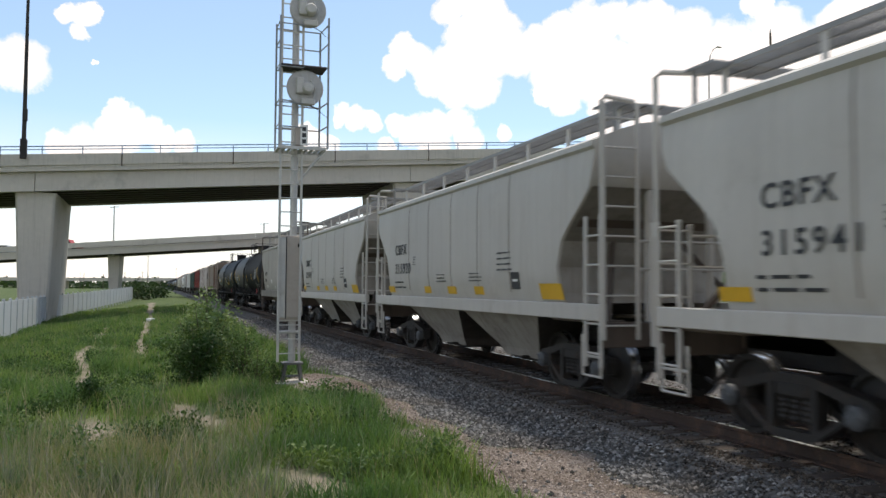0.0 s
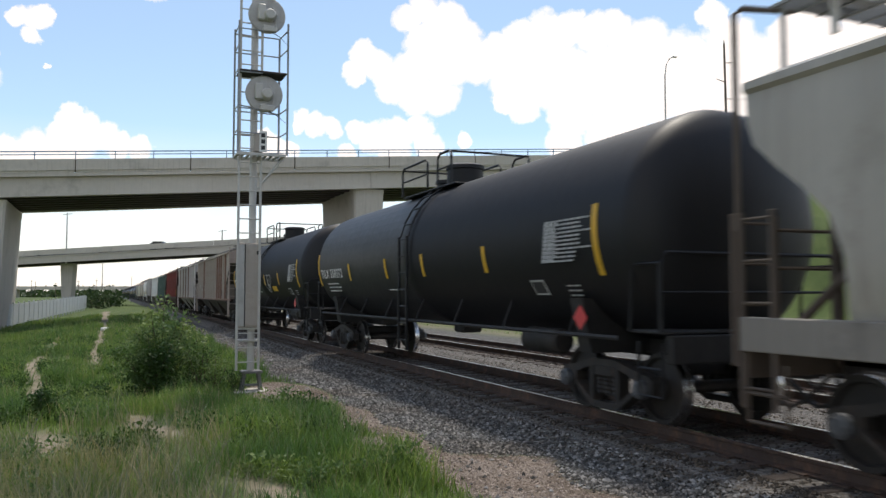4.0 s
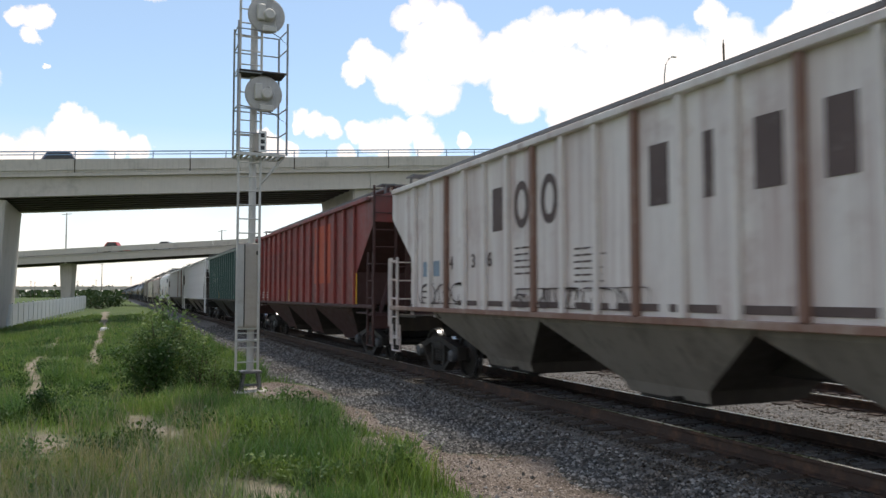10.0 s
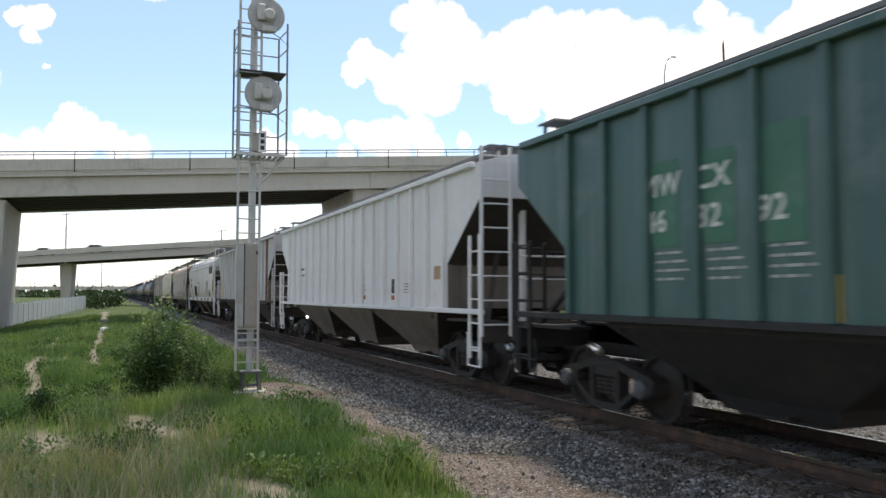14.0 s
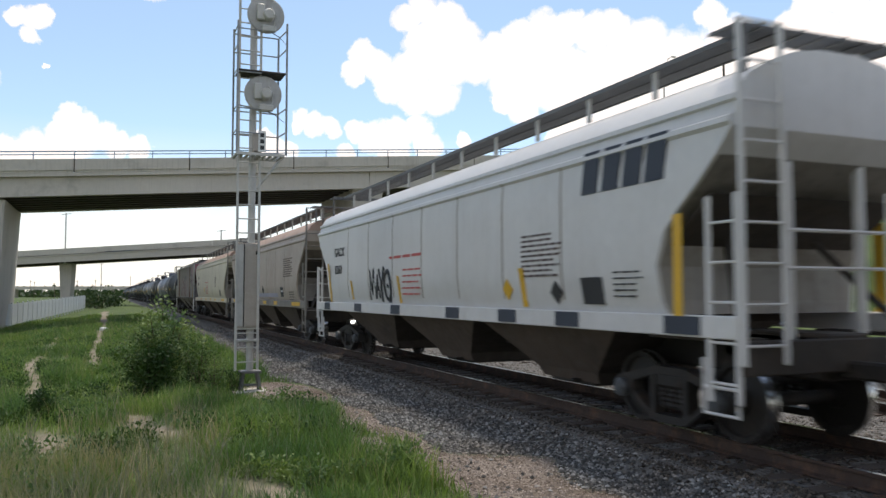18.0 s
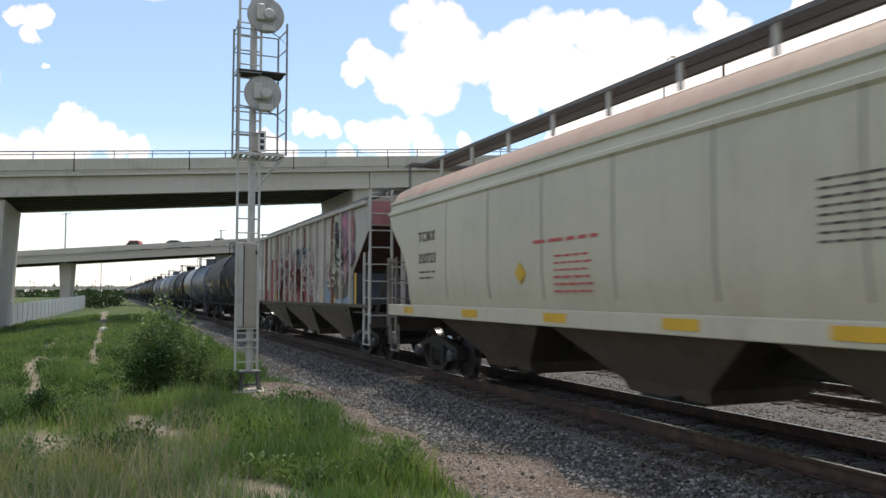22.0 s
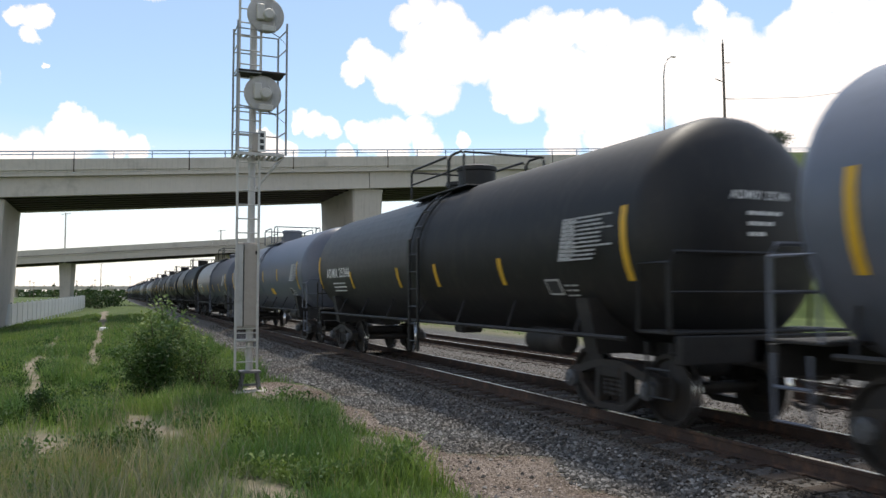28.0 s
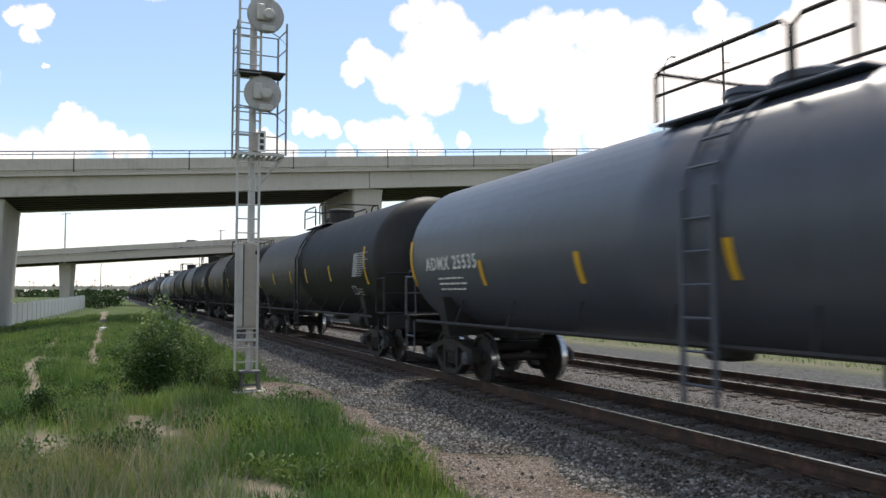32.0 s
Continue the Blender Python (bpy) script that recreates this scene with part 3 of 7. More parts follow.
def build_tracks():
    tie = Shape().box(0, 0, 0, 2.59, 0.23, 0.18, 0.012).mesh("tie", MAT["tie"])
    plate = Shape().box(0, 0, 0, 0.36, 0.19, 0.022, 0.004).mesh("tie_plate", MAT["rail_side"])
    rnd = random.Random(9)
    for k, (cx, lab) in enumerate(((TRACK_X, "railway track with worn timber ties and bright rail heads under the train"), (TRACK2_X, "second railway track with rusty rails beside the first"))):
        tr = thing("railway_track", pose(cx, 0, RAIL), lab, "railway track", kind="structure")
        for sx in (-0.7525, 0.7525):
            part("rail", rail_mesh(-420, 1500), None, tr, at=pose(sx, 0, 0))
        rest = Shape()
        y, i = -12.0, 0
        while y < 110:
            jit = rnd.uniform(-0.03, 0.03)
            if 2 < y < 62:
                ob = part("tie", tie, None, tr, at=pose(rnd.uniform(-0.05, 0.05), y + jit, -0.264 + rnd.uniform(-0.008, 0.008), 0, 0, rnd.uniform(-1.2, 1.2)))
                if y < 32:
                    for sx in (-0.7525, 0.7525):
                        part("tie_plate", plate, None, ob, at=pose(sx, 0, 0.098))
            else:
                rest.box(rnd.uniform(-0.05, 0.05), y + jit, -0.264, 2.59, 0.23, 0.18)
            y += 0.52
        tagged(part("far_ties", rest, MAT["tie"], tr), "timber ties farther along the track", kind="stuff")


build_tracks()

# ---------------------------------------------------------------- road bridges


def strip(s, prof, u0, u1, v, slope=0.0, z0=0.0):
    """Sweeps an outline (v, z) along the bridge's own line."""
    rings = []
    for u in (u0, u1):
        ring = []
        for dv, z in prof:
            p = SIDE * u + AX * (v + dv)
            ring.append((p.x, p.y, z + z0 + slope * u))
        rings.append(ring)
    s.rings(rings)
    return s


def pier(parent, x, y0, y1, top, base, low, high):
    """A wall pier in line with the railway, wider at its head."""
    s = Shape()
    rings = []
    for z, w in ((base, low), (top - 0.5, high), (top, high + 0.06)):
        e, b = (w - low) * 0.6, 0.15
        rings.append([(x - w + b, y0 - e, z), (x + w - b, y0 - e, z), (x + w, y0 - e + b, z), (x + w, y1 + e - b, z), (x + w - b, y1 + e, z), (x - w + b, y1 + e, z), (x - w, y1 + e - b, z), (x - w, y0 - e + b, z)])
    s.rings(rings)
    return part("pier", s, MAT["concrete"], parent)


def span(prof, x0, x1):
    """Sweeps an outline (y from the centre line, z from the road) along the near bridge."""
    return Shape().rings([[(x, BRIDGE_Y + dy, z + deck_z(x)) for dy, z in prof] for x in (x0, x1)])


def build_bridge_near():
    br = thing("road_bridge", pose(0, 0, 0), "grey concrete road bridge on flared piers with blue steel railings", "bridge")
    x0, x1, h = -150.0, 50.0, BRIDGE_HALF
    bot = -2.25
    part("deck", span([(-h, -0.88), (h, -0.88), (h, -0.65), (-h, -0.65)], x0, x1), MAT["concrete_dark"], br)
    for i, dy in enumerate((-h + 0.75, -h + 2.3, -2.35, -0.8, 0.8, 2.35, h - 2.3, h - 0.75)):
        prof = [(dy - 0.4, bot), (dy + 0.4, bot), (dy + 0.4, bot + 0.06), (dy + 0.05, bot + 0.08), (dy + 0.05, -0.95), (dy + 0.3, -0.93), (dy + 0.3, -0.89), (dy - 0.3, -0.89),
                (dy - 0.3, -0.93), (dy - 0.05, -0.95), (dy - 0.05, bot + 0.08), (dy - 0.4, bot + 0.06)]
        if i == 0:
            prof = [(dy - 0.45, bot), (dy + 0.2, bot), (dy + 0.2, -0.89), (dy - 0.36, -0.89)]
        for a, b in ((x0, -34.02), (-33.98, -8.37), (-8.33, 19.38), (19.42, x1)):
            part("girder", span(prof, a, b), MAT["concrete_dark"] if i in (0, 7) else MAT["girder_shade"], br, "" if i in (0, 7) else "inner girder coloured dark for the shade under the deck")
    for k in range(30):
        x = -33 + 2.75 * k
        part("cross_frame", span([(-h + 1.0, bot + 0.3), (h - 1.0, bot + 0.3), (h - 1.0, -1.1), (-h + 1.0, -1.1)], x, x + 0.08), MAT["girder_shade"], br)
    # parapets in cast lengths with open joints
    post = Shape().box(0, 0, 0.26, 0.06, 0.08, 0.56, 0.01).mesh("rail_post", MAT["blue_rail"])
    for side in (-1, 1):
        e = side * h
        prof = [(e - 0.16 * side, -0.64), (e + 0.01 * side, -0.64), (e + 0.01 * side, -0.48), (e + 0.1 * side, -0.48), (e + 0.1 * side, 0.33), (e - 0.16 * side, 0.33)]
        x = -2.67 - 7.84 * 18
        while x < 90:
            part("parapet", span(prof, x + 0.04, x + 7.80), MAT["concrete"], br)
            part("joint_seal", span([(e - 0.14 * side, -0.6), (e + 0.06 * side, -0.6), (e + 0.06 * side, 0.3), (e - 0.14 * side, 0.3)], x - 0.038, x + 0.038), MAT["rust_seal"], br)
            x += 7.84
        rail = Shape()
        for z, r in ((0.66, 0.035), (0.88, 0.045)):
            rail.tube([(x0, BRIDGE_Y + e, z + deck_z(x0)), (90, BRIDGE_Y + e, z + deck_z(90))], r)
        part("handrail", rail, MAT["blue_rail"], br, "blue painted steel handrail")
        x = -2.67 - 2.613 * 54
        while x < 88:
            part("rail_post", post, None, br, at=pose(x, BRIDGE_Y + e, deck_z(x) + 0.33))
            x += 2.613
    for x in (-34.0, -8.35, 19.4, 45.0):
        pier(br, x, 62.7, 73.0, deck_z(x) + bot - 0.02, -1.5, 0.9, 1.28)
    part("abutment", span([(-6.1, -8.0), (6.1, -8.0), (6.1, -0.89), (-6.1, -0.89)], x1 + 0.02, x1 + 1.6), MAT["concrete"], br)
    part("road_surface", span([(-5.8, -0.64), (5.8, -0.64), (5.8, -0.60), (-5.8, -0.60)], x0, 110), MAT["asphalt"], br, "dark asphalt carriageway")


build_bridge_near()
B2_V = 142.0


def ramp_z(u):
    """Road level of the ramp bridge along its line."""
    if u < -110:
        return 6.45 + (u + 110) * 0.004
    if u < 20:
        return 12.5 + 0.055 * u
    return 13.6 + (u - 20) * 0.01


def sweep(prof, us):
    s = Shape()
    rings = []
    for u in us:
        ring = []
        for dv, z in prof:
            p = SIDE * u + AX * (B2_V + dv)
            ring.append((p.x, p.y, z + ramp_z(u)))
        rings.append(ring)
    return s.rings(rings)


def build_bridge_far():
    br = thing("ramp_bridge", pose(0, 0, 0), "long pale concrete ramp bridge rising over the railway", "bridge")
    us = [-680, -300, -200, -140, -110, -90, -60, -30, 0, 20, 80, 200, 680]
    part("deck", sweep([(-4.7, -0.25), (4.7, -0.25), (4.7, -0.03), (-4.7, -0.03)], us), MAT["concrete_dark"], br)
    for dv in (-4.4, -2.2, 0.0, 2.2, 4.4):
        edge = abs(dv) > 4
        part("girder", sweep([(dv - 0.2, -1.3), (dv + 0.2, -1.3), (dv + 0.2, -0.26), (dv - 0.2, -0.26)], us), MAT["concrete_dark"] if edge else MAT["girder_shade"], br)
    # full-width dark sheet added below the deck, coloured for the shade there
    part("cross_bracing", sweep([(-4.1, -0.9), (4.1, -0.9), (4.1, -0.7), (-4.1, -0.7)], us), MAT["girder_shade"], br)
    part("road_surface", sweep([(-4.7, -0.01), (4.7, -0.01), (4.7, 0.02), (-4.7, 0.02)], us), MAT["asphalt"], br)
    for side in (-1, 1):
        u = -680
        while u < 680:
            part("parapet", sweep([(side * 5.02, 0.12), (side * 4.75, 0.12), (side * 4.75, 1.0), (side * 5.02, 1.0)], (u + 0.05, u + 20 - 0.05)), MAT["concrete"], br)
            u += 20
    for u in (-560, -500, -440, -380, -320, -280, -240, -205, -170, -135, -101, -67.3, -39.5, -5, 30, 65, 100, 150, 210, 280, 360, 440, 540):
        s = Shape()
        top = ramp_z(u) - 1.32
        rings = []
        for z, w, d in ((-1.5, 0.75, 0.7), (top - 0.4, 1.1, 0.9), (top, 1.14, 0.95)):
            rings.append([(lambda p: (p.x, p.y, z))(SIDE * (u + a) + AX * (B2_V + c)) for a, c in ((-w, -d), (w, -d), (w, d), (-w, d))])
        s.rings(rings)
        part("pier", s, MAT["concrete"], br)
    return br


build_bridge_far()


def build_far_overpass():
    br = thing("distant_overpass", pose(0, 0, 0), "low distant concrete overpass on thin columns", "bridge")
    v = 620.0
    part("deck", strip(Shape(), [(-6, 5.5), (6, 5.5), (6, 8.0), (-6, 8.0)], -420, 120, v), MAT["concrete"], br)
    for i in range(14):
        u = -410 + 38 * i
        part("column", strip(Shape(), [(-2, -2), (2, -2), (2, 5.48), (-2, 5.48)], u - 1, u + 1, v), MAT["concrete"], br)


build_far_overpass()

# ---------------------------------------------------------------- the train
WHEEL_R = 0.457
SHARED = {}


def travel(t):
    """Metres that the train has gone at t seconds."""
    return 10.46865 * t + 0.010987 * t * t + 0.0008 * t ** 3 - 0.0000172767 * t ** 4


def shared(key, make):
    if key not in SHARED:
        SHARED[key] = make()
    return SHARED[key]


def wheelset_mesh():
    s = Shape()
    for sx in (-1, 1):
        prof = [(0.08, sx * 0.62), (0.14, sx * 0.64), (0.16, sx * 0.70), (0.37, sx * 0.735), (0.385, sx * 0.685), (0.487, sx * 0.685), (0.487, sx * 0.712), (0.462, sx * 0.722),
                (0.457, sx * 0.82), (0.40, sx * 0.82), (0.375, sx * 0.77), (0.16, sx * 0.80), (0.14, sx * 0.86), (0.08, sx * 0.87)]
        s.turned(prof, 28, "x")
    s.turned([(0.085, -1.0), (0.085, 1.0)], 10, "x")
    me = s.mesh("wheelset", [MAT["wheel"], MAT["tread"]], True)
    for p in me.polygons:
        c = p.center
        r = math.hypot(c.y, c.z)
        if r > 0.435 and abs(p.normal.x) < 0.5:
            p.material_index = 1
    return me


def sideframe_mesh():
    """Cast truck side in one piece: windows either side of the columns and an open spring pocket."""
    half = [(1.08, 0.39, 0.44, 0.50, 0.56), (1.0, 0.37, 0.44, 0.54, 0.62), (0.78, 0.38, 0.45, 0.56, 0.66), (0.69, 0.36, 0.43, 0.56, 0.68), (0.35, 0.13, 0.22, 0.66, 0.76), (0.26, 0.10, 0.19, 0.68, 0.78)]
    st = [(-y, *z) for y, *z in half] + [(y, *z) for y, *z in reversed(half)]
    shut = [True, True, True, False, True, False, True, False, True, True, True]
    b = bmesh.new()
    grid = [[b.verts.new((-0.09, y, z)) for z in zs] for y, *zs in st]
    faces = []
    for i, closed in enumerate(shut):
        for k in range(3):
            if k != 1 or closed:
                faces.append(b.faces.new((grid[i][k], grid[i + 1][k], grid[i + 1][k + 1], grid[i][k + 1])))
    out = bmesh.ops.extrude_face_region(b, geom=faces)
    bmesh.ops.translate(b, vec=(0.18, 0, 0), verts=[g for g in out["geom"] if isinstance(g, bmesh.types.BMVert)])
    bmesh.ops.recalc_face_normals(b, faces=b.faces)
    me = bpy.data.meshes.new("sideframe")
    b.to_mesh(me)
    b.free()
    me.materials.append(MAT["steel_dark"])
    return me


def spring_mesh():
    s = Shape()
    s.turned([(0.06, 0.28), (0.075, 0.31), (0.06, 0.34), (0.075, 0.37), (0.06, 0.40), (0.075, 0.43), (0.06, 0.46), (0.075, 0.49), (0.06, 0.52)], 8, "z")
    return s.mesh("spring", MAT["steel_dark"])


def cap_mesh():
    s = Shape()
    s.turned([(0.12, -0.06), (0.125, 0.0), (0.12, 0.05), (0.07, 0.075), (0.03, 0.08)], 12, "x")
    for k in range(3):
        a = 2.1 * k
        s.turned([(0.018, 0.05), (0.018, 0.09)], 6, "x", (0, 0.075 * math.cos(a), 0.075 * math.sin(a)))
    return s.mesh("bearing_cap", shared("capmat", lambda: material("bearing_cap_paint", (0.095, 0.10, 0.108), 0.6, metal=0.2, vary=0.4, scale=12)))


def coupler_mesh():
    s = Shape()
    s.box(0, -0.25, 0.86, 0.16, 0.9, 0.2, 0.03)
    s.box(0.02, -0.72, 0.86, 0.3, 0.26, 0.3, 0.05)
    s.box(-0.1, -0.86, 0.86, 0.1, 0.18, 0.26, 0.03)
    s.tube([(0.2, -0.1, 0.8), (0.24, -0.4, 0.5), (0.15, -0.7, 0.38), (0.1, -0.9, 0.42)], 0.028)
    return s.mesh("coupler", MAT["steel_dark"])


def running_gear(car, half, spots):
    """Two trucks, couplers; returns the wheelsets with their place."""
    ws = []
    for sy in (-1, 1):
        yc = sy * spots
        part("bolster", shared("bolster", lambda: Shape().box(0, 0, 0.62, 2.2, 0.5, 0.2, 0.04).mesh("bolster", MAT["steel_dark"])), None, car, at=pose(0, yc, 0))
        for sx in (-1, 1):
            fr = part("sideframe", shared("frame", sideframe_mesh), None, car, at=pose(sx * 1.0, yc, 0))
            for a in (-0.17, 0.0, 0.17):
                part("spring", shared("spring", spring_mesh), None, fr, at=pose(0, a, 0))
            for a in (-1, 1):
                part("bearing_cap", shared("cap", cap_mesh), None, fr, at=pose(sx * 0.13, a * 0.89, WHEEL_R, 0, 0, 0 if sx > 0 else 180))
        for a in (-1, 1):
            w = part("wheelset", shared("wheels", wheelset_mesh), None, car, at=pose(0, yc + a * 0.89, WHEEL_R))
            ws.append((w, yc + a * 0.89))
        part("coupler", shared("coupler", coupler_mesh), None, car, at=pose(0, sy * (half - 0.02), 0, 0, 0, 0 if sy < 0 else 180))
    return ws


def ladder_shape(x, y, z0, z1, wide, along, step=0.42, r=0.017):
    """Ladder standing across x (along='x') or along y."""
    s = Shape()
    d = (wide, 0) if along == "x" else (0, wide)
    for k in (0, 1):
        s.box(x + d[0] * k, y + d[1] * k, (z0 + z1) / 2, 0.055, 0.055, z1 - z0, 0.008)
    z = z0 + 0.2
    while z < z1:
        s.tube([(x, y, z), (x + d[0], y + d[1], z)], r)
        z += step
    return s


def hang_ladder(name, x, y, z0, z1, wide, along, mat, car, step=0.42):
    """A ladder of two stiles, with each rung a piece of its own."""
    d = (wide, 0) if along == "x" else (0, wide)
    st = Shape()
    for k in (0, 1):
        st.box(x + d[0] * k, y + d[1] * k, (z0 + z1) / 2, 0.055, 0.055, z1 - z0, 0.008)
    lad = part(name, st, mat, car)
    me = shared(("rung", round(wide, 2), along, mat.name), lambda: Shape().tube([(0, 0, 0), (d[0], d[1], 0)], 0.017).mesh("rung", mat))
    z = z0 + 0.2
    while z < z1:
        part("rung", me, None, lad, at=pose(x, y, z))
        z += step
    return lad


def paint_marks(car, marks, wside, mats=None):
    """Marks on both long sides: (kind, y, z, ...) with y from the middle towards the rear; the face of the side is at wside(z)."""
    for mk in marks:
        kind, y, z = mk[0], mk[1], mk[2]
        for sx in (-1, 1):
            x = sx * (wside(z) + 0.006)
            turn = -90 if sx < 0 else 90
            yy = y
            if kind == "text":
                me = shared(("text", mk[3], mk[4], mk[5]), lambda: lettering(mk[3], mk[4], MAT[mk[5]], mk[4] * 0.015, mk[6] if len(mk) > 6 else 1.08))
                tilt = (wside(z + 0.3) - wside(z)) / 0.3
                part("lettering", me, None, car, at=pose(x + sx * 0.006, yy, z, 0, 0, turn) @ pose(0, 0, 0, 90 - math.degrees(math.atan(tilt)) * -1, 0, 0))
            elif kind == "rect":
                w, h, mat = mk[3], mk[4], mk[5]
                tilt = math.degrees(math.atan((wside(z + h / 2) - wside(z - h / 2)) / max(h, 0.05)))
                me = shared(("rect", w, h, mat), lambda: Shape().box(0, 0, 0, 0.006 + 0.012 / (1 + 30 * w * h), w, h).mesh("marking", MAT[mat]))
                part(mk[6] if len(mk) > 6 else "marking", me, None, car, at=pose(x, yy, z, 0, sx * tilt, 0))
            elif kind == "lines":
                n, w, h, mat = mk[3], mk[4], mk[5], mk[6]
                def make():
                    r = random.Random(n * 7 + int(w * 100))
                    s = Shape()
                    for i in range(n):
                        ww, p = w * r.uniform(0.7, 1.0), 0.0
                        while p < ww:
                            q = min(ww - p, r.uniform(0.9, 2.6) * h)
                            if q > 0.03:
                                s.box(0, w / 2 - p - q / 2, -i * h, 0.006, q, h * (0.45 if n > 8 else 0.3))
                            p += q + h * 0.55
                    return s.mesh("small_print", MAT[mat])
                part("small_print", shared(("lines", n, w, h, mat), make), None, car, at=pose(x, yy, z, 0, math.degrees(math.atan((wside(z + .2) - wside(z - .2)) / .4)) * sx, 0 if sx < 0 else 180))
            elif kind == "diamond":
                me = shared(("diamond", mk[3]), lambda: Shape().plate([(-0.17, 0), (0, -0.17), (0.17, 0), (0, 0.17)], 0.01).box(-0.007, 0, 0, 0.004, 0.16, 0.05).mesh("placard", MAT[mk[3]]))
                if z < 1.45:
                    part("placard", me, None, car, at=pose(sx * 1.49, yy, z))
                    continue
                part("placard", me, None, car, at=pose(x + sx * 0.01, yy, z, 0, sx * math.degrees(math.atan((wside(z + 0.17) - wside(z - 0.17)) / 0.34)), 0))
            elif kind == "shape":
                me = shared(("shape", mk[3], mk[4]), lambda: EMBLEMS[mk[3]]().mesh("emblem", MAT[mk[4]]))
                part("emblem", me, None, car, at=pose(x, yy, z, 0, 0, 0 if sx < 0 else 180))
            elif kind == "ribbons" and sx < 0:
                s = ribbons(*mk[3:8])
                s.v = [(v[0] - wside(z + v[2]) + wside(z), v[1], v[2]) for v in s.v]
                part("spray_paint", s, MAT[mk[8]], car, at=pose(x + mk[9], yy, z))
            elif kind == "blobs" and sx < 0:
                for n_, (dy, dz, ry, rz, lean, mat) in enumerate(mk[3]):
                    s = Shape()
                    ring = []
                    for k in range(20):
                        a = 2 * math.pi * k / 20
                        wob = 1 + 0.14 * math.sin(3 * a + n_) + 0.08 * math.sin(5 * a + 2 * n_)
                        ring.append((dy + (ry * math.cos(a) + lean * rz * math.sin(a)) * wob, dz + rz * math.sin(a) * wob))
                    s.plate(ring, 0.006)
                    part("spray_paint", s, MAT[mat], car, at=pose(x - 0.004 - 0.003 * n_, yy, z))
            elif kind == "scrawl" and sx < 0:
                s = Shape()
                for line in mk[3]:
                    pts = [(0, -a * mk[4], b * mk[4]) for a, b in line]
                    s.tube([(-0.0, p[1], p[2]) for p in pts], mk[5], 5)
                s.v = [(v[0] * 0.25 - wside(z + v[2]) + wside(z) - 0.014, v[1], v[2]) for v in s.v]
                part("painted_scrawl", s, MAT[mk[6]], car, at=pose(x, yy, z))


def wheat():
    s = Shape()
    s.plate([(-0.03, -0.2), (0.03, -0.2), (0.02, 2.3), (-0.02, 2.3)], 0.012)
    for k in range(4):
        z = 0.1 + 0.34 * k
        for a in (-1, 1):
            s.plate([(0, z), (a * 0.20, z + 0.26), (a * 0.22, z + 0.42), (a * 0.07, z + 0.28)], 0.012)
    for a in (-0.16, -0.08, 0.08, 0.16):
        s.plate([(a * 0.5, 1.5), (a * 0.5 + 0.02, 1.5), (a + 0.02, 2.35), (a, 2.35)], 0.012)
    return s


def blocks():
    """Plain bars and rings in the size of a large name."""
    s = Shape()
    for c, w in ((-1.96, 0.34), (-6.17, 0.34), (-7.01, 0.14), (-7.86, 0.36), (-8.70, 0.34)):
        s.box(0, c, 0.36, 0.012, w, 0.72)
    for c in (-2.80, -3.65):
        n = 20
        for k in range(n):
            a, b = 2 * math.pi * k / n, 2 * math.pi * (k + 1) / n
            s.plate([(c + 0.24 * math.cos(a), 0.36 + 0.37 * math.sin(a)), (c + 0.24 * math.cos(b), 0.36 + 0.37 * math.sin(b)), (c + 0.14 * math.cos(b), 0.36 + 0.24 * math.sin(b)), (c + 0.14 * math.cos(a), 0.36 + 0.24 * math.sin(a))], 0.012)
    return s


def slant_logo():
    s = Shape()
    for c in (0.0, -0.47, -0.92, -1.36):
        s.plate([(c, 0), (c - 0.36, 0), (c - 0.46, 0.55), (c - 0.10, 0.55)], 0.012)
    return s


EMBLEMS = {"wheat": wheat, "blocks": blocks, "slant": slant_logo}


def ribbons(seed, wide, high, count, thick):
    """Looping flat strokes of spray paint over an area."""
    rnd = random.Random(seed)
    s = Shape()
    for _ in range(count):
        cy, cz = rnd.uniform(-wide / 2, wide / 2), rnd.uniform(0.15, 0.85) * high
        r1, r2, ph = rnd.uniform(0.12, 0.42), rnd.uniform(0.12, 0.42), rnd.uniform(0, 6.28)
        turns, drift = rnd.uniform(0.6, 1.5), rnd.uniform(-0.5, 0.5)
        pts = []
        for k in range(15):
            f = k / 14
            a = ph + turns * 6.283 * f
            z = cz + r2 * math.sin(a)
            pts.append((cy + r1 * math.cos(a) + drift * f, min(max(z, 0.02), high)))
        for (y0, z0), (y1, z1) in zip(pts, pts[1:]):
            d = Vector((y1 - y0, z1 - z0))
            if d.length < 1e-4:
                continue
            nrm = Vector((-d.y, d.x)).normalized() * thick * (0.6 + 0.5 * math.sin(ph + 9 * y0))
            e = d.normalized() * thick * 0.3
            s.plate([(y0 + nrm.x - e.x, z0 + nrm.y - e.y), (y1 + nrm.x + e.x, z1 + nrm.y + e.y), (y1 - nrm.x + e.x, z1 - nrm.y + e.y), (y0 - nrm.x - e.x, z0 - nrm.y - e.y)], 0.006)
    return s


